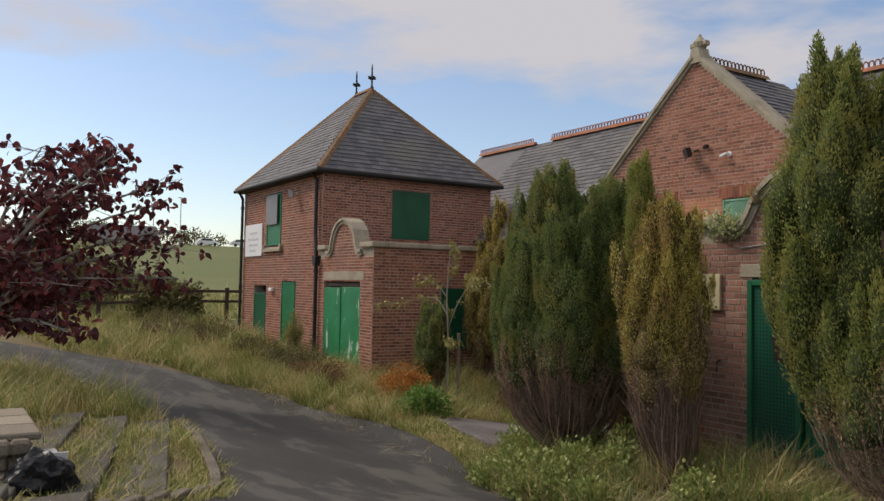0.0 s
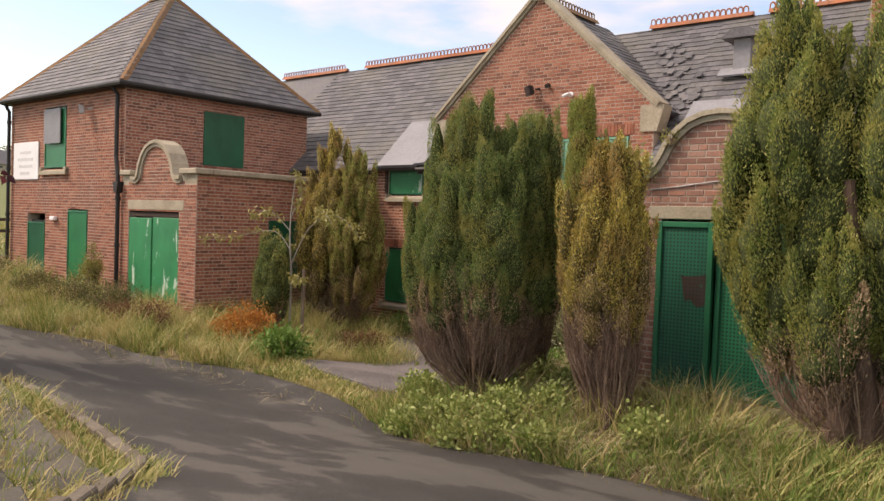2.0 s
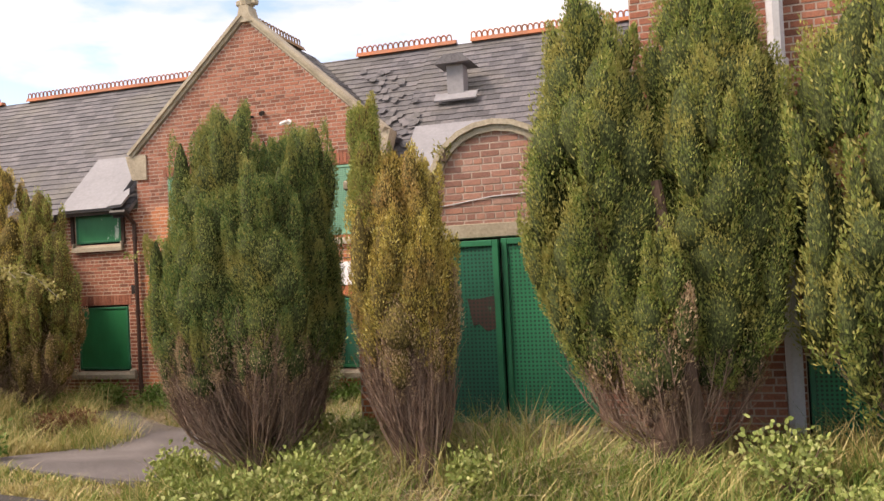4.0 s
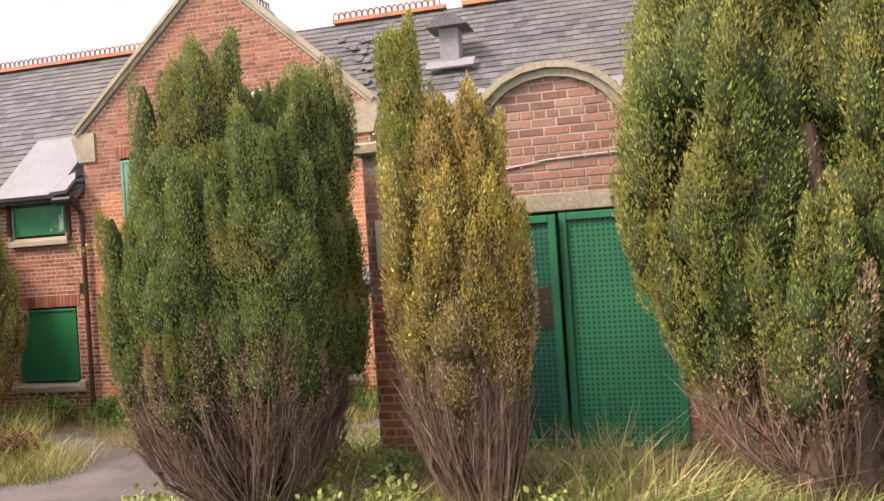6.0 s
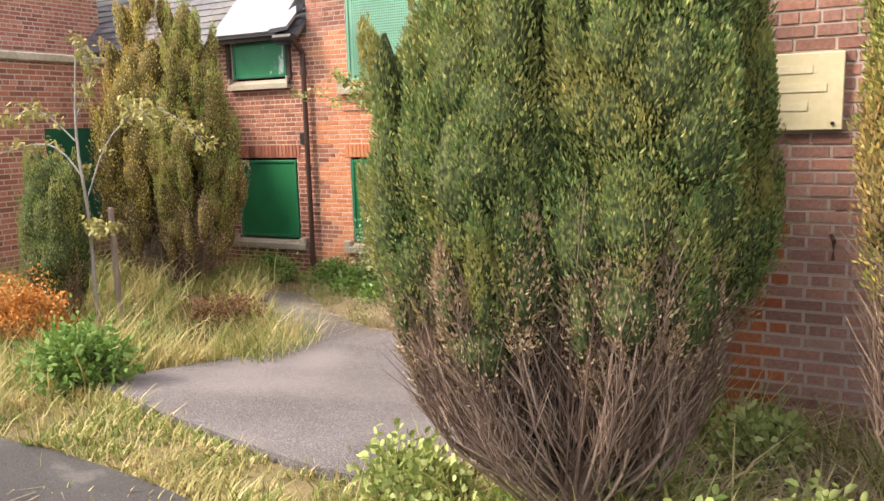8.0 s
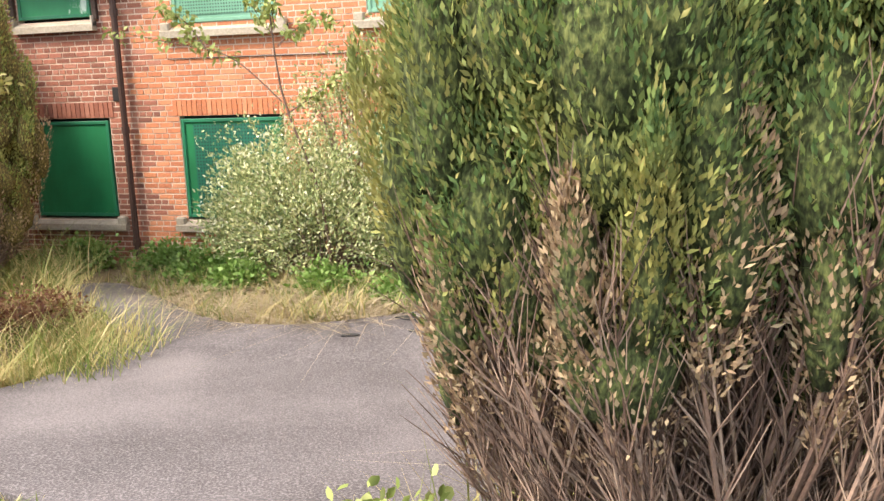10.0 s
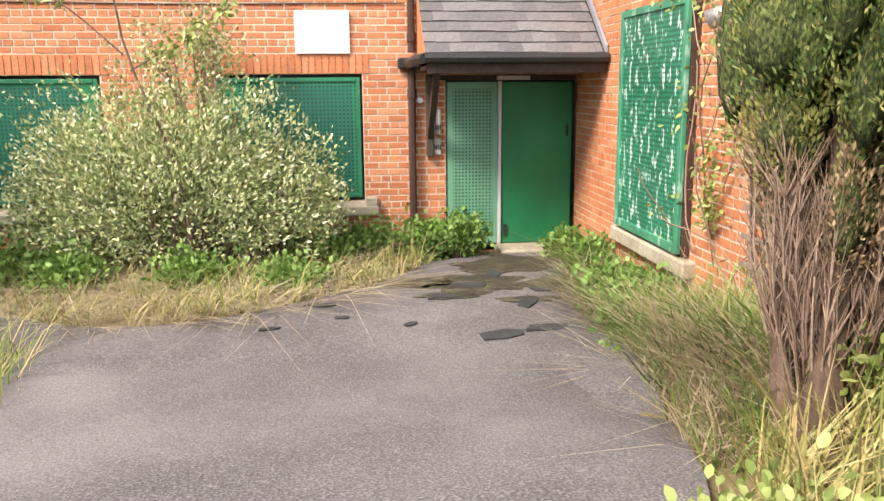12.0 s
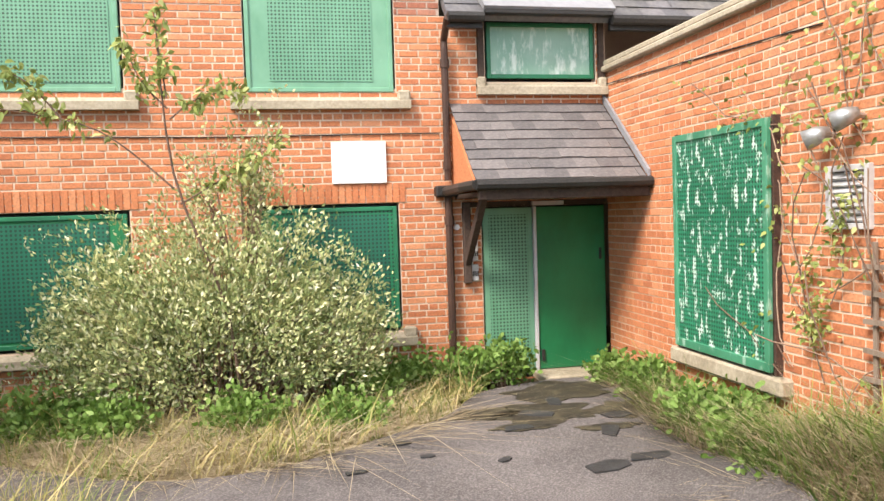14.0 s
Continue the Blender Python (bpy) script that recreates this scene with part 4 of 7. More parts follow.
# gutters and fascias
g = Geo()
for x0, x1 in ((-13.1, -9.95), (-8.42, -8.02), (-2.04, -1.62), (-0.06, 3.4)):
    g.tube([(x0, EY - 0.08, EZ - 0.05), (x1, EY - 0.08, EZ - 0.05)], 0.06, 8)
    g.box(x0, x1, EY - 0.02, EY + 0.04, EZ - 0.16, EZ - 0.02)
structure("trim_gutter", g, M["black"], "black iron gutters along the long roof", "gutter")
g = Geo()
g.tube([(hx0, hy0 - 0.02, hz - 0.03), (hx1 + 0.02, hy0 - 0.02, hz - 0.03), (hx1 + 0.02, hy1, hz - 0.03)], 0.065, 8)
structure("trim_gutter_tower", g, M["black"], "black iron gutter round the tower eaves", "gutter")

def downpipe(name, pts, r, mat, label, hopper=None):
    ob = thing(name, pts[-1], label, "downpipe")
    part("pipe", Geo().tube(pts, r, 8), mat, ob)
    top, low = Vector(pts[-2]), Vector(pts[-1])
    n = max(1, int((top - low).length / 1.3))
    for k in range(n + 1):
        p = top.lerp(low, (k + 0.15) / (n + 0.3))
        part("collar", Geo().tube([p + Vector((0, 0, 0.05)), p - Vector((0, 0, 0.05))], r * 1.3, 8), mat, ob)
    if hopper:
        x, y, z = hopper
        part("hopper", Geo().prism([(x - 0.13, y - 0.1, z + 0.14), (x + 0.13, y - 0.1, z + 0.14), (x + 0.07, y - 0.1, z - 0.14), (x - 0.07, y - 0.1, z - 0.14)], (0, 0.17, 0)), mat, ob)
    return ob

downpipe("downpipe", [(-8.06, -0.38, 4.24), (-8.05, -0.09, 4.0), (-8.05, -0.09, 3.9), (-8.05, -0.09, 0.1)], 0.045, M["pipe_brown"], "dark brown iron downpipe beside the gable")
downpipe("downpipe", [(-2.04, -0.36, 4.24), (-2.03, -0.09, 4.05), (-2.03, -0.09, 3.95), (-2.03, -0.09, 2.42)], 0.042, M["pipe_brown"], "brown iron downpipe ending above the canopy gutter")
downpipe("downpipe", [(-2.03, -0.09, 2.26), (-2.03, -0.09, 2.2), (-2.03, -0.09, 0.05)], 0.045, M["pipe_brown"], "brown downpipe under the canopy gutter")
downpipe("downpipe", [(-13.95, TS - 0.26, 6.03), (-13.92, TS - 0.1, 5.85), (-13.92, TS - 0.1, 4.3), (-13.74, TS - 0.14, 3.75), (-13.72, TS - 0.14, 3.4), (-13.72, TS - 0.14, 0.7)], 0.055, M["black"], "black iron downpipe with hopper on the tower corner", hopper=(-13.72, TS - 0.12, 3.5))
downpipe("downpipe", [(TW + 0.06, TS - 0.26, 6.1), (TW + 0.06, TS - 0.1, 5.8), (TW + 0.06, TS - 0.1, 5.7), (TW + 0.06, TS - 0.1, 1.1)], 0.05, M["black"], "black iron downpipe on the tower")
pp = downpipe("downpipe", [(4.85, WING_Y - 0.12, 7.6), (4.84, WING_Y - 0.12, 7.5), (4.84, WING_Y - 0.12, 0.4)], 0.085, M["pipe_grey"], "thick pale grey plastic soil pipe on the tall wall")
part("branch", Geo().tube([(4.84, WING_Y - 0.12, 2.25), (4.95, WING_Y - 0.12, 2.38), (5.6, WING_Y - 0.12, 2.42)], 0.07, 8), M["pipe_grey"], pp, "short side branch")

# ---- windows, shutters and doors ----
def window(name, x0, x1, z0, z1, board, label, sill=True, mesh_panel=None, y=0.0, proud=0.02, mat_rim=None, sill_l=0.16):
    """A boarded window: black sheet closing the opening, board, steel rim and stone sill."""
    ob = tagged(new(name), label, "window", kind="structure")
    ob.location = ((x0 + x1) / 2, y, z0)
    ob["spot"] = tuple(ob.location)
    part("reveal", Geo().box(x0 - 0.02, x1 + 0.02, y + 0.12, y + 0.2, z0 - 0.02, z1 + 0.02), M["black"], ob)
    part("board", Geo().box(x0 + 0.03, x1 - 0.035, y - proud + 0.02, y - proud + 0.045, z0 + 0.05, z1 - 0.05), board, ob)
    rim = mat_rim or M["green_rim"]
    b = 0.05
    for u0, u1, v0, v1 in ((x0 + 0.02, x0 + 0.02 + b, z0 + 0.04, z1 - 0.04), (x1 - 0.025 - b, x1 - 0.025, z0 + 0.04, z1 - 0.04), (x0 + 0.02 + b, x1 - 0.025 - b, z0 + 0.04, z0 + 0.04 + b), (x0 + 0.02 + b, x1 - 0.025 - b, z1 - 0.04 - b, z1 - 0.04)):
        part("rim", Geo().bevel_box(u0, u1, y - proud, y - proud + 0.05, v0, v1, 0.006), rim, ob)
    if mesh_panel:
        part("mesh_panel", Geo().box(*mesh_panel[:2], y - proud + 0.012, y - proud + 0.018, *mesh_panel[2:4]), mesh_panel[4], ob, "punched steel mesh")
    if sill:
        geo = Geo().prism([(x0 - sill_l, y - 0.11, z0 - 0.16), (x0 - sill_l, y - 0.11, z0 - 0.07), (x0 - sill_l, y - 0.02, z0 - 0.02), (x0 - sill_l, y + 0.12, z0 - 0.02), (x0 - sill_l, y + 0.12, z0 - 0.16)], (x1 - x0 + 2 * sill_l, 0, 0))
        geo.bevel_box(x0 - sill_l, x0 - 0.01, y - 0.10, y - 0.004, z0 - 0.1, z0 + 0.05, 0.02)
        geo.bevel_box(x1 + 0.01, x1 + sill_l, y - 0.10, y - 0.004, z0 - 0.1, z0 + 0.05, 0.02)
        part("window_sill", geo, M["stone"], ob, "lichen-stained stone sill")
    return ob

window("window_1", -9.78, -8.36, 0.68, 2.18, M["green_flat"], "ground floor window boarded with plain dark green sheet")
window("window_2", -7.2, -5.58, 0.68, 2.18, M["green_flat"], "ground floor window with green sheet and mesh behind the bush", mesh_panel=(-7.0, -5.8, 0.8, 2.06, M["green_mesh_teal"]))
window("window_3", -4.3, -2.61, 0.68, 2.18, M["green_mesh"], "ground floor window with teal green mesh shutter", mesh_panel=(-3.95, -2.74, 0.80, 2.05, M["green_mesh_teal"]))
window("window_4", -7.18, -5.58, 3.42, 4.97, M["green_pale_rim"], "upper gable window with pale green perforated shutter", mesh_panel=(-7.05, -5.7, 3.56, 4.84, M["green_pale"]), mat_rim=M["green_pale_rim"])
window("window_5", -4.30, -2.60, 3.42, 4.93, M["green_pale_rim"], "upper gable window with faded pale green shutter", mesh_panel=(-4.02, -2.86, 3.58, 4.82, M["green_pale"]), mat_rim=M["green_pale_rim"])
w6 = window("window_6", -9.74, -8.46, 3.58, 4.30, M["green_scratched"], "small dormer window with scratched green board", sill_l=0.05)
w7 = window("window_7", -1.52, -0.13, 3.58, 4.32, M["green_faded"], "small dormer window with flaking green mesh above the canopy", sill_l=0.12)
window("window_8", -18.2, -16.86, 4.03, 5.78, M["green_flat"], "tower window with a leaning pale panel over green board", y=TS)
window("window_9", -19.25, -18.1, 0.8, 2.55, M["green_dark"], "tall dark green boarded tower opening", y=TS, sill=False)
window("window_10", -16.7, -15.55, 0.8, 2.92, M["green_flat"], "tall green boarded tower opening", y=TS, sill=False)
window("window_11", 4.97, 6.1, 0.6, 1.62, M["green_dark"], "low green mesh window behind the soil pipe", y=WING_Y, sill=False, mesh_panel=(5.05, 6.02, 0.68, 1.55, M["green_mesh"]))
lp = thing("leaning_panel", (-17.5, TS - 0.06, 4.5), "pale reflective sheet leaning in the tower window", "sheet")
part("sheet", Geo().box(-18.1, -17.1, TS - 0.08, TS - 0.055, 4.75, 5.72), M["lead"], lp)

def window_on_x(name, x, y0, y1, z0, z1, n, board, label):
    ob = tagged(new(name), label, "window", kind="structure")
    ob.location = (x, (y0 + y1) / 2, z0)
    ob["spot"] = tuple(ob.location)
    part("reveal", Geo().box(x - n * 0.12 - 0.03, x - n * 0.12 + 0.03, y0 - 0.02, y1 + 0.02, z0 - 0.02, z1 + 0.02), M["black"], ob)
    part("board", Geo().box(min(x, x + n * 0.02), max(x, x + n * 0.02), y0 + 0.01, y1 - 0.01, z0 + 0.01, z1 - 0.01), board, ob)
    return ob

window_on_x("window_12", TE, -3.25, -1.92, 4.24, 5.72, 1, M["green_dark"], "dark green boarded window in the tower side")
window_on_x("window_13", PX, -3.55, -2.55, 1.2, 2.8, 1, M["green_dark"], "green boarded window in the gate house side")

# side wall shutter, standing proud of the wall
sh = tagged(new("window_14"), "flaking green mesh shutter on rusty frame on the orange wall", "shutter", kind="structure")
sh.location = (-0.1, -2.65, 0.6)
sh["spot"] = tuple(sh.location)
part("backing", Geo().box(0.05, 0.12, -3.46, -1.84, 0.6, 2.76), M["black"], sh)
part("panel", Geo().box(-0.10, -0.085, -3.38, -1.92, 0.72, 2.68), M["green_flaky"], sh, "mesh sheet with large white paint flakes")
for y0, y1, z0, z1 in ((-3.44, -3.37, 0.64, 2.73), (-1.93, -1.86, 0.64, 2.73), (-3.37, -1.93, 0.64, 0.72), (-3.37, -1.93, 2.66, 2.73)):
    part("rim", Geo().bevel_box(-0.115, -0.07, y0, y1, z0, z1, 0.006), M["green_worn_rim"], sh)
part("side", Geo().box(-0.07, 0.06, -3.47, -3.44, 0.62, 2.75), M["rust"], sh, "rust-streaked side plate")
part("side", Geo().box(-0.07, 0.06, -1.86, -1.84, 0.62, 2.75), M["rust"], sh)
part("window_sill", Geo().bevel_box(-0.12, 0.1, -3.6, -1.75, 0.46, 0.61, 0.02), M["stone"], sh, "worn stone sill")

# entrance door
d1 = tagged(new("door_1"), "green steel security door with perforated side panel", "door", kind="structure")
d1.location = (-0.8, 0.0, 0.09)
d1["spot"] = tuple(d1.location)
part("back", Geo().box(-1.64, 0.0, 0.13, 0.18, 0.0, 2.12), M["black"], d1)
part("side_panel", Geo().bevel_box(-1.60, -0.98, 0.02, 0.05, 0.10, 2.08, 0.004), M["green_pale_rim"], d1)
part("mesh_panel", Geo().box(-1.53, -1.04, 0.012, 0.018, 0.2, 2.0), M["green_pale"], d1, "punched mesh with green stains")
part("post", Geo().bevel_box(-0.975, -0.935, -0.01, 0.06, 0.09, 2.09, 0.005), M["pipe_grey"], d1, "pale grey steel post")
leaf = part("leaf", Geo().bevel_box(-0.93, -0.05, 0.02, 0.07, 0.10, 2.08, 0.005), M["green_flat"], d1, "plain bright green door leaf")
part("handle", Geo().bevel_box(-0.13, -0.10, -0.01, 0.02, 1.42, 1.56, 0.006), M["black"], leaf)
part("hinge", Geo().bevel_box(-0.90, -0.86, -0.005, 0.02, 0.2, 0.34, 0.004), M["black"], leaf)
part("head", Geo().box(-1.0, -0.6, -0.06, 0.0, 2.10, 2.15), M["pipe_grey"], d1)

for nm, z0, z1, m_ in (("entry_phone", 1.46, 1.76, "pipe_grey"), ("keypad", 1.22, 1.42, "pipe_grey")):
    ob = thing(nm, (-1.74, -0.03, z0), "grey door entry unit beside the green door" if nm == "entry_phone" else "small grey keypad with dark buttons by the door", "intercom")
    part("case", Geo().bevel_box(-1.80, -1.68, -0.05, -0.008, z0, z1, 0.01), M[m_], ob)
    for k in range(4):
        part("button", Geo().box(-1.775 + 0.025 * k, -1.76 + 0.025 * k, -0.056, -0.048, z0 + 0.06, z0 + 0.12), M["black"], ob)
bell = thing("bell_push", (-1.985, -0.02, 1.85), "small white round bell push on the brick wall", "bell")
part("button", Geo().tube([(-1.93, -0.005, 1.87), (-1.93, -0.05, 1.87)], 0.035, 12), M["white"], bell)

ws = thing("wall_sign", (-3.05, -0.03, 2.41), "blank white rectangular sign screwed to orange brick", "sign")
part("panel", Geo().bevel_box(-3.37, -2.74, -0.04, -0.008, 2.41, 2.89, 0.006), M["white"], ws)
ts = thing("tower_sign", (-19.35, TS - 0.03, 3.75), "weathered white notice board with faded grey lines", "sign")
part("panel", Geo().bevel_box(-20.2, -18.52, TS - 0.05, TS - 0.01, 3.75, 4.85, 0.01), M["white"], ts)
for k, (a_, b_) in enumerate(((-19.75, -19.0), (-19.9, -18.85), (-19.8, -18.9), (-19.7, -19.1))):
    part("text_bar", Geo().box(a_, b_, TS - 0.056, TS - 0.05, 4.5 - 0.2 * k, 4.58 - 0.2 * k), M["grey_text"], ts)
cs = thing("cream_sign", (0.35, WING_Y - 0.03, 2.61), "faded cream board with pale unreadable lettering on dull brick", "sign")
part("panel", Geo().bevel_box(0.08, 0.635, WING_Y - 0.05, WING_Y - 0.008, 2.61, 3.07, 0.006), M["cream"], cs)
for k, (a_, b_) in enumerate(((0.14, 0.46), (0.12, 0.54), (0.2, 0.44))):
    part("text_bar", Geo().box(a_, b_, WING_Y - 0.055, WING_Y - 0.05, 2.95 - 0.11 * k, 3.0 - 0.11 * k), M["cream_text"], cs)
for x in (0.12, 0.58):
    part("screw", Geo().tube([(x, WING_Y - 0.05, 2.65), (x, WING_Y - 0.058, 2.65)], 0.012, 8), M["black"], cs)

# gates
def gate_leaf(ob, x0, x1, y, z0, z1, mat, tilt=0.0):
    leaf = part("leaf", Geo().box(x0 + 0.05, x1 - 0.05, y, y + 0.012, z0 + 0.05, z1 - 0.05), mat, ob, "punched green steel mesh")
    for u0, u1, v0, v1 in ((x0, x0 + 0.07, z0, z1), (x1 - 0.07, x1, z0, z1), (x0 + 0.07, x1 - 0.07, z0, z0 + 0.07), (x0 + 0.07, x1 - 0.07, z1 - 0.07, z1)):
        part("frame", Geo().bevel_box(u0, u1, y - 0.03, y + 0.05, v0, v1, 0.006), M["green_rim"], leaf)
    return leaf

gt = tagged(new("door_2"), "double green steel mesh gate in the curved wing front", "gate", kind="structure")
gt.location = (1.82, WING_Y, 0.88)
gt["spot"] = tuple(gt.location)
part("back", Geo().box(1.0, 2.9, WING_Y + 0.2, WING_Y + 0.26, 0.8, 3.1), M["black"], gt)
l1 = gate_leaf(gt, 1.07, 1.80, WING_Y - 0.06, 0.91, 3.0, M["green_mesh_teal"])
l2 = gate_leaf(gt, 1.82, 2.84, WING_Y + 0.0, 0.88, 3.01, M["green_mesh"])
patch = [(1.40, 2.34), (1.47, 2.32), (1.72, 2.36), (1.73, 1.99), (1.62, 1.95), (1.53, 2.04), (1.46, 2.02), (1.43, 2.17)]
part("bare_patch", Geo().prism([(x, WING_Y - 0.062, z) for x, z in patch], (0, -0.003, 0)), M["rust_mesh"], l1, "rusty patch of lost paint")
part("label", Geo().box(2.24, 2.35, WING_Y - 0.036, WING_Y - 0.03, 0.90, 0.94), M["cream"], l2)
pg = tagged(new("door_3"), "scuffed green double doors of the gate house", "gate", kind="structure")
pg.location = (-12.2, PY, 0.75)
pg["spot"] = tuple(pg.location)
part("back", Geo().box(-13.32, -11.03, PY + 0.2, PY + 0.26, 0.7, 2.98), M["black"], pg)
part("leaf", Geo().bevel_box(-13.28, -12.24, PY + 0.0, PY + 0.05, 0.8, 2.76, 0.01), M["green_scratched"], pg)
part("leaf", Geo().bevel_box(-12.22, -11.08, PY + 0.02, PY + 0.07, 0.8, 2.78, 0.01), M["green_scratched"], pg)
part("rail", Geo().box(-13.28, -11.06, PY + 0.04, PY + 0.1, 2.80, 2.9), M["wood_dark"], pg)
for x in (0.2, 0.6):
    hk = thing("iron_hook", (x, WING_Y - 0.02, 1.9), "old rusty iron bracket in the pier", "hook")
    part("bar", Geo().tube([(x, WING_Y + 0.01, 1.97), (x + 0.02, WING_Y - 0.08, 1.95), (x + 0.02, WING_Y - 0.09, 1.83)], 0.014, 6), M["rust"], hk)

# soldier courses over openings
def soldiers(name, x0, x1, z0, z1, y, mat, label):
    body = structure(name, Geo().box(x0, x1, y + 0.0025, y + 0.05, z0, z1), M["mortar_dark"], label, "lintel")
    geo = Geo()
    n = max(1, round((x1 - x0) / 0.08))
    for k in range(n):
        w = (x1 - x0) / n
        brick_geo(geo, (0, y), X, (0, -1), (x0 + w * k + 0.005, x0 + w * (k + 1) - 0.005, z0 + 0.004, z1 - 0.004), 0.014)
    part("brickwork", geo, mat, body, kind="stuff")
for k, (x0, x1, z) in enumerate(((-9.88, -8.28, 2.18), (-7.3, -5.48, 2.18), (-4.4, -2.52, 2.18))):
    soldiers("trim_soldier_%d" % (k + 1), x0, x1, z, z + 0.23, 0.0, M["brick_orange"] if k else M["brick_brown"], "upright brick lintel over a boarded window")
for k, (x0, x1, z) in enumerate(((-7.28, -5.48, 4.97), (-4.4, -2.5, 4.93))):
    soldiers("trim_soldier_%d" % (k + 4), x0, x1, z, z + 0.23, 0.0, M["brick_brown"], "upright brick lintel in the gable")
g = Geo()
for (x0, x1) in ((-1.78, -0.02),):
    g.box(x0, x1, -0.012, 0.03, 2.1, 2.16)
structure("trim_door_head", g, M["wood_dark"], "dark timber head over the door", "lintel")

# ---- dormers ----
def dormer(name, x0, x1, label, top_v=2.0):
    """Sheet lead dormer cheek and roof over a small eaves window."""
    ob = thing(name, ((x0 + x1) / 2, 0.0, 4.34), label, "dormer roof")
    part("roof", Geo().prism([(x0 - 0.1, -0.42, 4.37), (x0 - 0.1, 0.95, 5.70), (x0 - 0.1, 1.02, 5.66), (x0 - 0.1, 0.2, 4.72), (x0 - 0.1, -0.38, 4.33)], (x1 - x0 + 0.2, 0, 0)), M["lead"], ob, "pale sheet lead slope")
    part("fascia", Geo().bevel_box(x0 - 0.08, x1 + 0.08, -0.40, -0.02, 4.29, 4.345, 0.01), M["black"], ob)
    for x in (x0 - 0.06, x1 + 0.06):
        part("jamb", Geo().box(x - 0.035, x + 0.035, -0.06, 0.02, 3.58, 4.3), M["wood_dark"], ob)
    return ob
dormer("dormer", -9.74, -8.46, "pale lead-covered dormer on the slate roof")
dormer("dormer", -1.52, -0.13, "pale lead-covered dormer beside the wing")
ls = thing("lead_sheet", (2.5, 0.2, 4.9), "pale sheet metal patch on the slates behind the curved parapet", "flashing")
part("sheet", Geo().prism([(1.85, -0.34, 4.36), (1.85, 0.98, 5.66), (1.85, 1.0, 5.63), (1.85, -0.32, 4.33)], (1.35, 0, 0)), M["lead"], ls)
for k in range(5):
    part("seam", Geo().prism([(2.05 + 0.24 * k, -0.345, 4.37), (2.05 + 0.24 * k, 0.975, 5.67), (2.05 + 0.24 * k, 0.985, 5.65), (2.05 + 0.24 * k, -0.335, 4.35)], (0.03, 0, 0)), M["lead"], ls)
gd = thing("gutter_debris", (-8.2, -0.35, 4.36), "bent lead flashing lying in the gutter corner", "flashing")
part("sheet", Geo().prism([(-8.5, -0.4, 4.34), (-8.1, -0.42, 4.36), (-8.05, -0.2, 4.6), (-8.2, 0.0, 4.75), (-8.42, -0.15, 4.6)], (0.03, -0.04, 0.06)), M["lead"], gd)
for k in range(4):
    part("torn_strip", Geo().prism([(-8.3, -0.1 + 0.12 * k, 4.55 + 0.13 * k), (-8.0, -0.08 + 0.12 * k, 4.75 + 0.13 * k), (-8.0, 0.02 + 0.12 * k, 4.8 + 0.13 * k), (-8.3, 0.0 + 0.12 * k, 4.6 + 0.13 * k)], (0, -0.01, 0.03)), M["slate"], gd)
vt = thing("roof_vent", (-0.9, 1.9, 6.4), "square metal ventilator cowl on the slate roof", "vent")
part("apron", Geo().prism([(-1.38, 1.58, 6.29), (-0.42, 1.58, 6.29), (-0.42, 1.78, 6.48), (-1.38, 1.78, 6.48)], (0, -0.02, 0.03)), M["lead"], vt)
part("shaft", Geo().bevel_box(-1.10, -0.72, 1.72, 2.1, 6.35, 7.12, 0.01), M["lead"], vt)
part("cap", Geo().prism([(-1.32, 1.55, 7.12), (-0.50, 1.55, 7.12), (-0.72, 1.55, 7.32), (-1.10, 1.55, 7.32)], (0, 0.72, 0)), M["slate"], vt, "dark pyramid cap")

# ---- canopy over the door ----
cn = thing("door_canopy", (-0.95, -0.6, 2.2), "lean-to slate canopy on timber brackets over the door", "canopy")
c0, c1 = Vector((-1.93, -1.16, 2.36)), Vector((-0.02, -1.16, 2.36))
cup = Vector((0, 1.14, 0.94)).normalized()
cl = math.hypot(1.14, 0.94)
cnn = Vector((0, -cup.z, cup.y))
part("deck", Geo().prism([(-1.93, -1.16, 2.34), (-1.93, -0.012, 3.28), (-1.93, -0.012, 3.2), (-1.93, -1.16, 2.26)], (1.91, 0, 0)), M["wood_dark"], cn)
part("cheek", Geo().prism([(-1.96, -1.1, 2.3), (-1.96, -0.012, 2.3), (-1.96, -0.012, 3.2)], (0.03, 0, 0)), M["brick_orange"], cn)
part("soffit", Geo().box(-1.93, -0.02, -1.12, -0.015, 2.2, 2.25), M["wood_dark"], cn)
part("fascia", Geo().bevel_box(-1.95, -0.02, -1.185, -1.13, 2.16, 2.33, 0.01), M["wood_dark"], cn)
part("gutter", Geo().tube([(-1.98, -1.23, 2.32), (-0.02, -1.23, 2.32)], 0.055, 8).tube([(-1.98, -1.23, 2.32), (-2.05, -0.9, 2.31), (-2.08, -0.1, 2.29)], 0.055, 8), M["black"], cn, "black half-round gutter")
part("hopper", Geo().bevel_box(-2.19, -1.93, -0.18, -0.01, 2.23, 2.36, 0.02), M["black"], cn)
part("bracket", Geo().bevel_box(-1.86, -1.77, -0.1, -0.015, 1.2, 2.16, 0.01).prism([(-1.85, -0.1, 1.42), (-1.85, -0.1, 1.6), (-1.85, -0.82, 2.2), (-1.85, -0.95, 2.2)], (0.07, 0, 0)), M["wood_dark"], cn, "dark timber strut")
part("flashing", Geo().prism([(-0.05, -1.2, 2.37), (-0.05, -0.012, 3.33), (-0.05, -0.012, 3.43), (-0.05, -1.2, 2.45)], (0.03, 0, 0)), M["lead"], cn)
rows, wide = 8, 0.262
ex_ = cl / rows
plates = {}
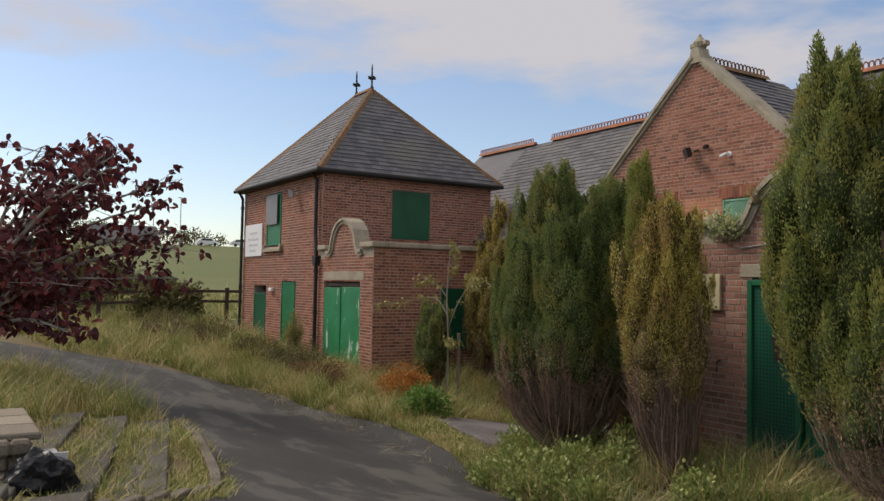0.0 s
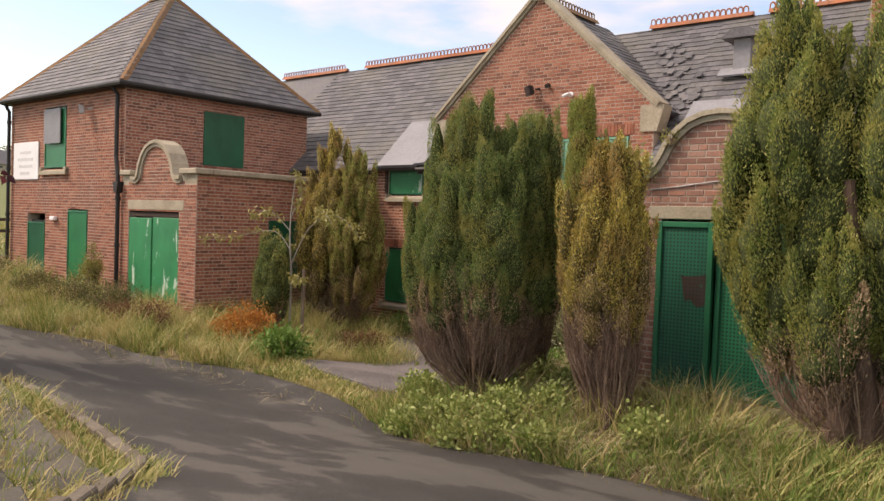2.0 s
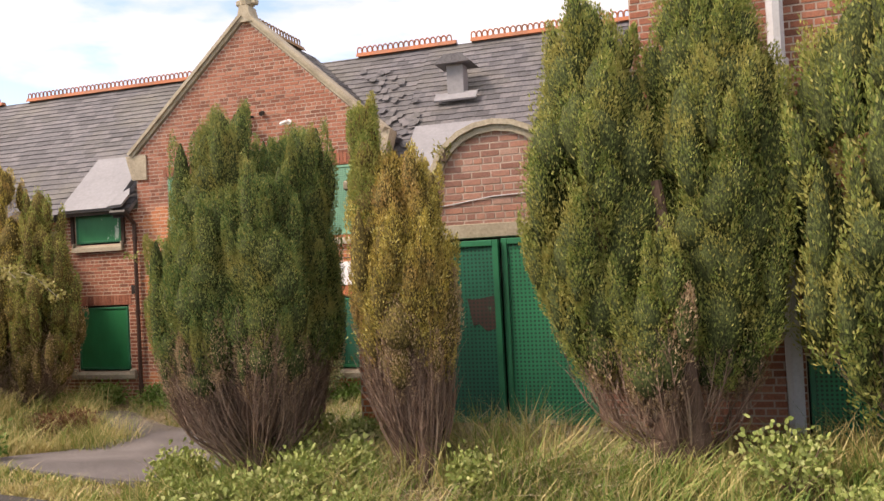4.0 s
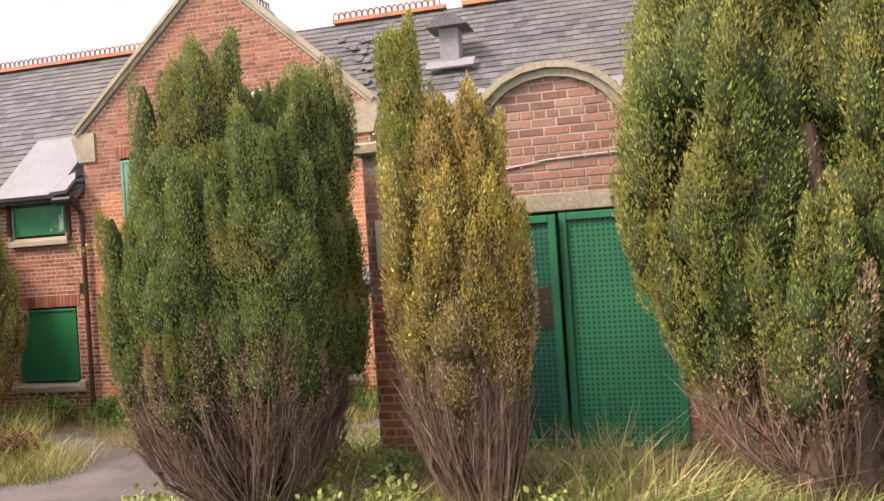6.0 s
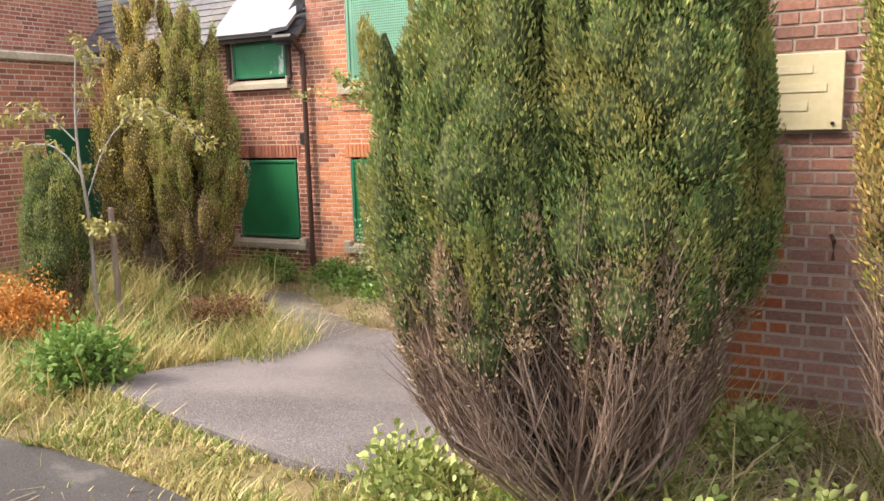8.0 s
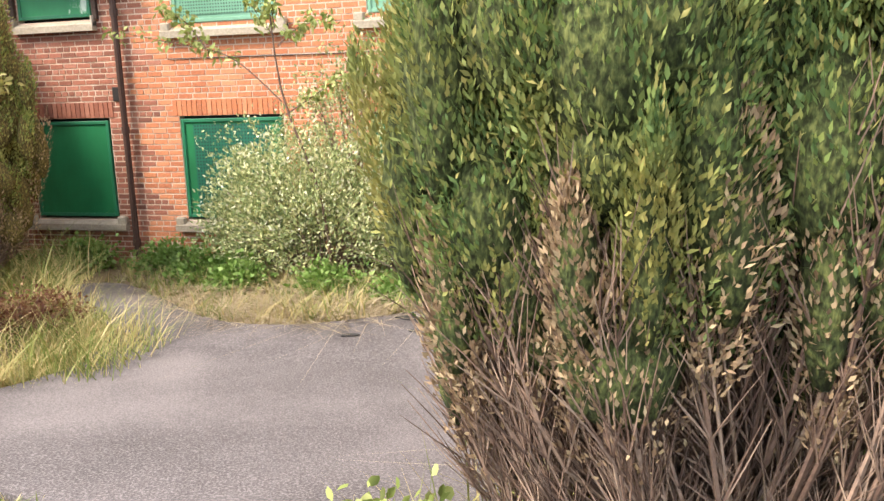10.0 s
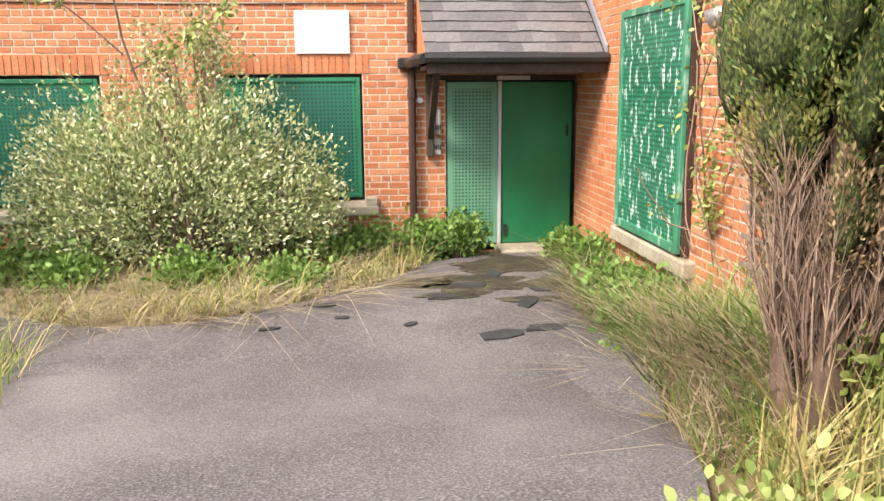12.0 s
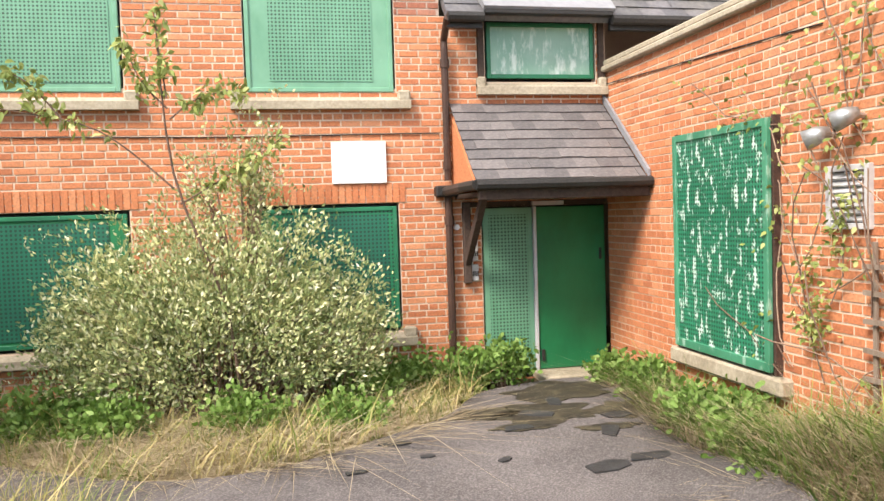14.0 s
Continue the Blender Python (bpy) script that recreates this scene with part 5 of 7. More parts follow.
for r in range(rows):
    s = -1.97 - (wide / 2 if r % 2 else 0)
    while s < -0.06:
        p, q = max(s, -1.97) + 0.003, min(s + wide, -0.06) - 0.003
        if q - p > 0.04:
            key = round(q - p, 2)
            if key not in plates:
                geo = Geo()
                low = [(-key / 2, 0.0), (key / 2, 0.0), (key / 2, 1.0), (-key / 2, 1.0)]
                vs = [Vector((u_, 0, 0)) + cup * (v_ * ex_ * 1.3) + cnn * (0.026 if v_ == 0 else 0.006) for u_, v_ in low]
                geo.prism(vs, cnn * -0.013)
                plates[key] = geo.mesh("slate", M["slate_one"])
            ob = new("slate", plates[key])
            ob.parent = cn
            pos = c0 + cup * (r * ex_ + rnd.uniform(-0.008, 0.008)) + Vector(((p + q) / 2 - c0.x, 0, 0)) + cnn * rnd.uniform(0, 0.004)
            ob.location = pos - Vector(cn["spot"])
        s += wide

# ---- wall fittings ----
def floodlight(name, at, aim, label, mat):
    at, aim = Vector(at), Vector(aim).normalized()
    ob = thing(name, tuple(at), label, "floodlight")
    side = aim.cross(Vector((0, 0, 1))).normalized()
    up = side.cross(aim)
    c = at + aim * 0.2
    part("bracket", Geo().tube([at, at + aim * 0.12], 0.025, 8), mat, ob)
    f0 = [c + side * a_ * 0.11 + up * b_ * 0.09 for a_, b_ in ((-1, -1), (1, -1), (1, 1), (-1, 1))]
    f1 = [c + aim * 0.12 + side * a_ * 0.16 + up * b_ * 0.12 for a_, b_ in ((-1, -1), (1, -1), (1, 1), (-1, 1))]
    geo = Geo()
    geo.v += [tuple(p) for p in f0 + f1]
    geo.f += [(0, 3, 2, 1), (0, 1, 5, 4), (1, 2, 6, 5), (2, 3, 7, 6), (3, 0, 4, 7), (4, 5, 6, 7)]
    part("housing", geo, mat, ob)
    part("glass", Geo().prism([p + aim * 0.004 - (p - c - aim * 0.12) * 0.12 for p in f1], aim * 0.004), M["dark_glass"], ob)
    return ob
floodlight("floodlight", (-4.95, -0.01, 6.10), (-0.7, -1, -0.35), "black square floodlight on the gable", M["black"])
sensor = thing("lamp_sensor", (-4.72, -0.02, 6.16), "small dark motion sensor beside the floodlight", "sensor")
part("case", Geo().tube([(-4.72, -0.005, 6.16), (-4.7, -0.12, 6.12)], 0.05, 8), M["black"], sensor)
cam_w = thing("security_camera", (-4.12, -0.02, 5.86), "small white security camera bracket on the gable", "camera")
part("arm", Geo().tube([(-4.1, -0.005, 5.9), (-4.14, -0.1, 5.9), (-4.24, -0.16, 5.84)], 0.035, 8), M["white"], cam_w)
part("mount", Geo().tube([(-4.1, -0.005, 5.9), (-4.1, -0.03, 5.9)], 0.06, 10), M["white"], cam_w)
floodlight("floodlight", (-15.4, TS - 0.01, 5.6), (-0.6, -1, -0.2), "pale grey lamp on the tower front", M["pipe_grey"])
al = thing("alarm_box", (-17.45, TS - 0.03, 2.6), "small white alarm light over the tower doors", "alarm")
part("case", Geo().bevel_box(-17.6, -17.3, TS - 0.12, TS - 0.008, 2.58, 2.7, 0.02), M["white"], al)
for y, z in ((-4.12, 2.52), (-4.42, 2.62)):
    sp = thing("spotlight", (-0.02, y, z), "tarnished chrome spotlight on the orange wall", "lamp", "side wall lamps")
    part("stem", Geo().tube([(-0.005, y, z), (-0.1, y - 0.03, z)], 0.02, 8), M["steel"], sp)
    part("shade", Geo().tube([(-0.08, y - 0.03, z + 0.02), (-0.14, y + 0.0, z + 0.0), (-0.21, y + 0.07, z - 0.04)], [0.04, 0.065, 0.075], 12), M["steel"], sp, "dented bright metal shade", smooth=True)
    part("glass", Geo().tube([(-0.211, y + 0.0705, z - 0.0405), (-0.216, y + 0.074, z - 0.043)], 0.068, 12), M["dark_glass"], sp)
lv = thing("louvre_vent", (-0.03, -4.275, 1.83), "grey slatted metal wall vent in orange brick", "vent")
part("back", Geo().box(0.0, 0.06, -4.48, -4.07, 1.85, 2.27), M["black"], lv)
for y0, y1, z0, z1 in ((-4.5, -4.45, 1.83, 2.29), (-4.1, -4.05, 1.83, 2.29), (-4.45, -4.1, 1.83, 1.875), (-4.45, -4.1, 2.245, 2.29)):
    part("frame", Geo().bevel_box(-0.045, 0.02, y0, y1, z0, z1, 0.005), M["pipe_grey"], lv)
for k in range(7):
    z = 1.895 + 0.05 * k
    part("slat", Geo().prism([(-0.04, -4.45, z), (-0.03, -4.45, z - 0.012), (0.01, -4.45, z + 0.032), (0.0, -4.45, z + 0.044)], (0, 0.35, 0)), M["pipe_grey"], lv)
tr = thing("trellis", (-0.04, -4.85, 0.6), "broken silvery wooden trellis against the orange wall", "trellis")
for y, z0, z1 in ((-4.56, 0.62, 1.75), (-4.8, 0.6, 1.45), (-5.08, 0.58, 1.72)):
    part("upright", Geo().bevel_box(-0.06, -0.035, y - 0.018, y + 0.018, z0, z1, 0.004), M["wood"], tr)
for z, tl in ((0.78, 0.02), (0.98, -0.03), (1.18, 0.02), (1.38, -0.02), (1.56, 0.01)):
    part("slat", Geo().prism([(-0.085, -4.48, z), (-0.085, -4.48, z + 0.035), (-0.085, -5.2, z + 0.035 + tl), (-0.085, -5.2, z + tl)], (0.025, 0, 0)), M["wood"], tr)
g = Geo().bevel_box(-8.26, -8.08, -0.02, 0.0, 2.42, 2.62, 0.004)
ab = thing("air_brick", (-8.17, -0.01, 2.42), "small dark square air brick near the downpipe", "air brick")
part("grille", g, M["black"], ab)
cb = thing("wall_cable", (1.8, WING_Y - 0.02, 3.3), "thin sagging cable along the wing front", "cable")
part("wire", Geo().tube([(0.9, WING_Y - 0.02, 3.40), (1.3, WING_Y - 0.02, 3.44), (1.75, WING_Y - 0.02, 3.50), (2.4, WING_Y - 0.02, 3.52), (3.3, WING_Y - 0.02, 3.51)], 0.008, 5), M["pipe_grey"], cb)
g = Geo().tube([(-0.02, -0.03, 3.55), (-0.015, -2.0, 3.45), (-0.015, -4.0, 3.35)], 0.007, 5).tube([(-7.3, -0.018, 2.98), (-4.5, -0.018, 2.96), (-2.1, -0.018, 2.98)], 0.007, 5)
wb = thing("wall_cable", (-2.1, -0.02, 3.0), "thin dark cable clipped along the brickwork", "cable")
part("wire", g, M["black"], wb)

# pavement flags, kerb and the low wall by the road
PAVE = [(-5.2, -11.62), (-2.3, -12.1), (-0.5, -12.68), (0.7, -13.8), (1.6, -16.5), (-1.0, -17.0), (-3.2, -14.0), (-6.0, -13.1)]
pave = draped("pavement_2", PAVE, 0.015, 0.1, M["soil"], "old flagged path with grass in its joints", "pavement", 0.6)
flag = Geo().bevel_box(-0.29, 0.29, -0.29, 0.29, -0.05, 0.03, 0.012).mesh("flagstone", M["flag"])
for i in range(-14, 6):
    for j in range(-12, 4):
        x, y = -2.0 + 0.6 * i * 0.97 + 0.145 * j, -14.0 - 0.145 * i + 0.6 * j * 0.97
        if inside(PAVE, x, y):
            ob = new("flagstone", flag)
            ob.parent = pave
            ob.matrix_basis = pose(x, y, terrain(x, y) + 0.012 + rnd.uniform(-0.006, 0.008), 4.6 + rnd.uniform(-1, 1), rnd.uniform(-1, 1), -13.6 + rnd.uniform(-1.5, 1.5))
kerb = tagged(new("kerb"), "worn stone kerb edging the flagged path", "kerb", kind="structure")
kl = curve_through([(2.0, -16.5), (1.12, -14.2), (-0.25, -12.57), (-1.2, -12.16), (-2.4, -11.88), (-4.5, -11.5), (-5.4, -11.5)], 8)
kb = Geo().bevel_box(-0.17, 0.17, -0.06, 0.06, -0.1, 0.06, 0.015).mesh("kerb_stone", M["kerb"])
acc, last = 0.0, Vector(kl[0])
for p in kl[1:]:
    p = Vector(p)
    d = p - last
    while acc + 0.36 < d.length + acc and d.length > 0.36:
        c = last + d.normalized() * 0.18
        ob = new("kerb_stone", kb)
        ob.parent = kerb
        ob.matrix_basis = pose(c.x, c.y, terrain(c.x, c.y) + 0.03, 0, 0, math.degrees(math.atan2(d.y, d.x)))
        last = last + d.normalized() * 0.36
        d = p - last
lw = thing("stone_wall", (-1.75, -14.15, 0.6), "low rubble stone wall with flat capping", "wall")
for i in range(5):
    for j in range(4):
        for k in range(2):
            x, y, z = -0.85 - 0.30 * i, -14.05 - 0.1 * i - 0.17 * k - 0.05, terrain(-1.5, -14.1) - 0.1 + 0.15 * j
            w, h = 0.14 + 0.02 * rnd.random(), 0.07 + 0.006 * rnd.random()
            x += 0.12 * (j % 2)
            part("stone", Geo().bevel_box(x - w, x + w, y - 0.08, y + 0.08 + 0.02 * rnd.random(), z, z + 2 * h, 0.03), M["rubble"], lw)
for i in range(3):
    part("cap_stone", Geo().bevel_box(-1.25 - 0.55 * i, -0.72 - 0.55 * i, -14.45, -13.92, 1.38, 1.45, 0.02), M["rubble"], lw)
bx = thing("meter_box", (-0.95, -13.83, 0.75), "grey plastic utility box against the stone wall", "box")
part("case", Geo().bevel_box(-1.12, -0.82, -13.93, -13.74, 0.92, 1.22, 0.02), M["pipe_grey"], bx)
part("lid", Geo().prism([(-0.78, -13.95, 0.92), (-0.74, -13.7, 0.92), (-0.66, -13.7, 1.26), (-0.70, -13.95, 1.26)], (-0.02, 0, 0)), M["white"], bx, "open pale lid")
bag = thing("rubbish_bag", (-0.45, -14.0, 0.7), "crumpled black plastic rubbish bag by the wall", "bag")
bmb = bmesh.new()
bmesh.ops.create_icosphere(bmb, subdivisions=4, radius=0.26)
for v in bmb.verts:
    k = 1 + 0.35 * noise.noise(v.co * 7) + 0.2 * noise.noise(v.co * 15)
    v.co = Vector((v.co.x * 0.9 * k, v.co.y * k, v.co.z * 0.95 * k))
me = bpy.data.meshes.new("sack")
bmb.to_mesh(me)
bmb.free()
me.materials.append(M["bag"])
me.transform(Matrix.Translation((-0.35, -13.95, 1.10)))
part("sack", me, M["bag"], bag)
# spread of single bricks comes last in the file

# ---- plants ----
def unit(a):
    return a / np.maximum(np.linalg.norm(a, axis=-1, keepdims=True), 1e-9)

def leaf_mesh(name, c, d, length, width, mat, fold=0.25, face=None):
    """Many folded leaves: bases c, ways d; face: the way their upper sides turn, where given."""
    n = len(c)
    s = unit(np.cross(d, rng.normal(size=(n, 3)) * (0.75 if face is not None else 1.0) + (face if face is not None else 0.0)))
    up = np.cross(s, d)
    L = (length * rng.uniform(0.7, 1.3, n))[:, None]
    W = (width * rng.uniform(0.7, 1.3, n))[:, None]
    if width > 0.22 * length:   # broad leaves: rounded, with a drooping tip
        dn = np.array([0, 0, -1.0])
        v = np.stack([c, c + d * L * 0.28 + s * W * 0.9 + up * W * fold, c + d * L * 0.62 + s * W * 0.8 + up * W * fold, c + d * L + dn * L * 0.18,
                      c + d * L * 0.62 - s * W * 0.8 + up * W * fold, c + d * L * 0.28 - s * W * 0.9 + up * W * fold, c + d * L * 0.55], 1).reshape(-1, 3)
        i = np.arange(n)[:, None] * 7
        return tri_mesh(name, v, np.concatenate([i + [0, 1, 6], i + [1, 2, 6], i + [2, 3, 6], i + [3, 4, 6], i + [4, 5, 6], i + [5, 0, 6]], 1).reshape(-1, 3), mat)
    v = np.stack([c, c + d * L * 0.45 + s * W + up * W * fold, c + d * L, c + d * L * 0.45 - s * W + up * W * fold], 1).reshape(-1, 3)
    i = np.arange(n)[:, None] * 4
    return tri_mesh(name, v, np.concatenate([i + [0, 1, 2], i + [0, 2, 3]], 1).reshape(-1, 3), mat)

def twig_geo(geo, p, d, length, r, bend=0.3, n=3, seg=3):
    pts, p, d = [], Vector(p), Vector(d).normalized()
    for k in range(seg + 1):
        pts.append(p.copy())
        p = p + d * (length / seg)
        d = (d + Vector((rnd.uniform(-1, 1), rnd.uniform(-1, 1), rnd.uniform(-0.6, 1))) * bend * 0.4).normalized()
    geo.tube(pts, [r * (1 - 0.75 * k / seg) for k in range(seg + 1)], n, caps=False)
    return pts

def profile(prof, z):
    return float(np.interp(z, [p[0] for p in prof], [p[1] for p in prof]))

def conifer(name, at, columns, label, mats, n_lobes, n_leaf, leaf=0.05, brown_below=0.0, trunk=0.11, twigs=240, seed=1):
    """An upright yew of one or more columns. columns: (dx, dy, [(height, radius), ...]); mats: a material for each column."""
    r_ = np.random.default_rng(seed)
    ob = thing(name, at, label, "tree")
    bx_, by_, bz = at
    geo = Geo()
    ztop = max(c[2][-1][0] for c in columns)
    for k in range(3 if trunk > 0.07 else 2):
        a_ = 2.1 * k + seed
        q = columns[k % len(columns)]
        geo.tube([(bx_ + 0.1 * math.cos(a_), by_ + 0.1 * math.sin(a_), bz - 0.15), (bx_ + 0.16 * math.cos(a_), by_ + 0.16 * math.sin(a_), bz + 0.25), (bx_ + q[0] * 0.6 + 0.2 * math.cos(a_), by_ + q[1] * 0.6 + 0.2 * math.sin(a_), bz + 0.9), (bx_ + q[0] + 0.1 * math.cos(a_), by_ + q[1], bz + 0.55 * ztop)], [trunk * 1.5, trunk, trunk * 0.7, trunk * 0.35], 8)
    part("trunk", geo, M["bark"], ob)
    tg = Geo()
    for k in range(twigs):
        dx, dy, prof = columns[k % len(columns)]
        a_, f_ = rnd.uniform(0, 2 * math.pi), math.sqrt(rnd.uniform(0.05, 1.0))
        h = prof[0][0] + rnd.uniform(-0.15, 0.55)
        rr = profile(prof, h) * 0.92 * f_
        p0 = Vector((bx_ + 0.15 * math.cos(a_) + 0.2 * dx, by_ + 0.15 * math.sin(a_) + 0.2 * dy, bz + rnd.uniform(0.02, 0.35)))
        p2 = Vector((bx_ + dx + rr * math.cos(a_), by_ + dy + rr * math.sin(a_), bz + h))
        p1 = p0.lerp(p2, 0.55) + Vector((dx * 0.12 + 0.06 * math.cos(a_), dy * 0.12 + 0.06 * math.sin(a_), -0.05))
        limb = curve_through([tuple(p0), tuple(p1), tuple(p2)], 3)
        big = rnd.uniform(0.004, 0.011)
        tg.tube(limb, [big * (1 - 0.7 * q / len(limb)) for q in range(len(limb))], 4, caps=False)
        for q in limb[2:]:
            for _ in range(5):
                twig_geo(tg, q, (p2 - p1).normalized() + Vector((rnd.uniform(-0.7, 0.7), rnd.uniform(-0.7, 0.7), rnd.uniform(-0.1, 0.6))), 0.12 + 0.22 * rnd.random(), 0.0035, seg=2)
    part("dead_wood", tg, M["twig"], ob, "dense bare brown twigs below the green", kind="stuff")
    # rounded lobes that stand apart from one another, each a mass of small upright sprays over a solid core coloured
    # dark for shade
    sizes = [sum((profile(c[2], h) + 0.1) for h in np.linspace(c[2][0][0], c[2][-1][0], 40)) * (c[2][-1][0] - c[2][0][0]) for c in columns]
    core, lists = Geo(), {}
    for ci, (dx, dy, prof) in enumerate(columns):
        k = max(10, int(n_lobes * sizes[ci] / sum(sizes)))
        lo, hi = prof[0][0], prof[-1][0]
        hs = np.linspace(lo, hi - 0.12, 80)
        w = np.array([profile(prof, h) + 0.10 for h in hs])
        z = np.interp((np.arange(k) + 0.5) / k, np.cumsum(w) / w.sum(), hs) + r_.uniform(-0.08, 0.08, k)
        ang = np.arange(k) * 2.39996 + r_.normal(size=k) * 0.35 + seed
        R = np.array([profile(prof, min(max(q, lo), hi)) for q in z])
        rad = np.clip(0.13 + 0.17 * R, 0.09, 0.25) * r_.uniform(0.75, 1.25, k)
        tall = rad * r_.uniform(1.5, 2.3, k)
        spire = r_.random(k) < 0.42
        rad, tall = np.where(spire, rad * 0.5, rad), np.where(spire, np.maximum(tall, 0.24) * 1.15, tall)
        out = np.maximum(0.0, R * r_.uniform(0.84, 1.14, k) - np.where(spire, 0.2, 0.7) * rad)
        cen = np.stack([dx + out * np.cos(ang), dy + out * np.sin(ang), np.minimum(z + np.where(spire, 0.22, 0.1), hi - 0.3 * tall)], 1) + np.array([bx_, by_, bz])
        tilt = np.stack([np.cos(ang), np.sin(ang)], 1) * r_.uniform(0.05, 0.28, (k, 1))
        # added solid core keeps each lobe from being seen through
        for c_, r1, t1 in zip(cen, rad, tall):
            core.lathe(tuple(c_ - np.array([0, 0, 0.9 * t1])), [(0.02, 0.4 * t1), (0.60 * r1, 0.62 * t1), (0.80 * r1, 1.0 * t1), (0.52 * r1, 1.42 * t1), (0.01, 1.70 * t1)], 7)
        ct, ph = r_.uniform(-1, 1, (k, n_leaf)), r_.uniform(0, 2 * np.pi, (k, n_leaf))
        st = np.sqrt(1 - ct * ct)
        nrm = np.stack([st * np.cos(ph), st * np.sin(ph), ct], 2)
        ridge = 1.0 + 0.16 * np.sin(ph * 5 + 3 * ct + seed) * st
        shell = (r_.uniform(0.72, 1.0, (k, n_leaf)) * ridge)[..., None]
        up = np.clip(ct, 0, 1)[..., None]
        pos = cen[:, None] + nrm * shell * np.stack([rad, rad, tall], 1)[:, None] * np.concatenate([1 - 0.35 * up, 1 - 0.35 * up, np.ones_like(up)], 2)
        pos[..., :2] += tilt[:, None] * ct[..., None] * tall[:, None, None]
        radial = np.stack([np.cos(ang), np.sin(ang), np.zeros(k)], 1)[:, None]
        way = unit(np.array([0, 0, 1.0]) + nrm * 0.45 + radial * 0.25 + r_.normal(size=(k, n_leaf, 3)) * 0.30)
        turned = unit(nrm + radial * 0.35 + np.array([0, 0, 0.25]))
        low = (z < brown_below + r_.normal(size=k) * 0.14)
        for flag_, mat in ((False, mats[ci]), (True, M["needle_brown"])):
            pick = low == flag_
            if pick.any():
                lists.setdefault(mat.name, [mat, [], [], []])
                keep = r_.random((int(pick.sum()), n_leaf)) < (0.6 if flag_ else 1.0)
                for q, arr in enumerate((pos, way, turned)):
                    lists[mat.name][1 + q].append(arr[pick][keep])
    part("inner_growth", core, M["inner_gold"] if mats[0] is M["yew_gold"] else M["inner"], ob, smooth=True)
    for mat, p_, w_, f_ in lists.values():
        browned = mat is M["needle_brown"]
        part("browned_foliage" if browned else "foliage", leaf_mesh("foliage", np.concatenate(p_), np.concatenate(w_), leaf, leaf * 0.19, mat, face=np.concatenate(f_)), mat, ob, "browned lower sprays" if browned else "", kind="stuff")
    return ob

def gz(x, y):
    return terrain(x, y)

def around(fwd, cols, k=1.0, k_up=1.0):
    """Columns placed by their offset to the side (u) and away (v) along the way fwd."""
    return [((fwd[1] * u + fwd[0] * v) * k, (-fwd[0] * u + fwd[1] * v) * k, [(h * k_up, r * k) for h, r in prof]) for u, v, prof in cols]

conifer("yew_tree", (-0.42, -7.93, gz(-0.42, -7.93)), around((-0.43, 0.9), [
        (-0.22, 0.05, [(0.85, 0.35), (1.3, 0.55), (2.0, 0.60), (2.7, 0.50), (3.2, 0.36), (3.5, 0.22), (3.72, 0.04)]),
        (0.56, 0.1, [(0.85, 0.30), (1.3, 0.42), (2.0, 0.46), (2.7, 0.42), (3.1, 0.30), (3.4, 0.14), (3.5, 0.03)]),
        (-0.72, -0.05, [(0.80, 0.22), (1.2, 0.36), (1.7, 0.38), (2.1, 0.28), (2.4, 0.08)]),
        (0.20, -0.42, [(0.95, 0.30), (1.4, 0.42), (2.0, 0.44), (2.5, 0.34), (2.9, 0.18), (3.05, 0.03)]),
        (0.0, 0.5, [(0.9, 0.35), (1.4, 0.55), (2.2, 0.55), (2.9, 0.35), (3.3, 0.08)]),
        (-0.48, -0.3, [(0.9, 0.25), (1.3, 0.34), (1.9, 0.34), (2.4, 0.22), (2.7, 0.04)])], 0.90, 0.94),
        "broad dark green yew with bare brown skirt beside the forecourt", [M["yew"]] * 6, 380, 1750, 0.028, 1.02, 0.11, 420, 3)
conifer("yew_tree", (-0.70, -6.5, gz(-0.70, -6.5)), [(0.0, 0.0, [(0.7, 0.25), (1.1, 0.42), (1.8, 0.50), (2.6, 0.46), (3.2, 0.30), (3.65, 0.05)])],
        "narrow green yew with browned base behind the broad one", [M["yew"]], 110, 1000, 0.032, 1.2, 0.08, 120, 21)
conifer("yew_tree", (1.38, -7.9, gz(1.38, -7.9)), around((-0.38, 0.92), [
        (-0.20, 0.0, [(0.85, 0.34), (1.3, 0.46), (1.8, 0.50), (2.3, 0.40), (2.65, 0.26), (2.92, 0.05)]),
        (0.08, -0.15, [(0.95, 0.25), (1.6, 0.33), (2.1, 0.26), (2.5, 0.05)]),
        (-0.52, 0.05, [(1.2, 0.14), (2.0, 0.20), (2.8, 0.19), (3.2, 0.12), (3.45, 0.03)])], 0.84, 1.0),
        "slim golden yew with dead brown lower branches", [M["yew_gold"], M["yew_gold"], M["yew_olive"]], 150, 1150, 0.031, 1.3, 0.07, 300, 5)
conifer("yew_tree", (3.72, -7.5, gz(3.72, -7.5)), around((-0.08, 0.99), [
        (-0.66, 0.0, [(0.80, 0.25), (1.2, 0.42), (1.8, 0.60), (2.5, 0.62), (3.2, 0.50), (3.7, 0.34), (4.1, 0.15), (4.3, 0.03)]),
        (0.42, 0.05, [(0.75, 0.30), (1.2, 0.50), (1.9, 0.60), (2.6, 0.62), (3.3, 0.52), (4.0, 0.36), (4.6, 0.16), (4.8, 0.03)]),
        (-0.2, -0.3, [(0.7, 0.25), (1.0, 0.36), (1.4, 0.36), (1.8, 0.22), (2.0, 0.04)])]),
        "tall olive green yew with forked orange brown trunk", [M["yew_olive"]] * 3, 260, 1000, 0.036, 0.9, 0.15, 70, 8)
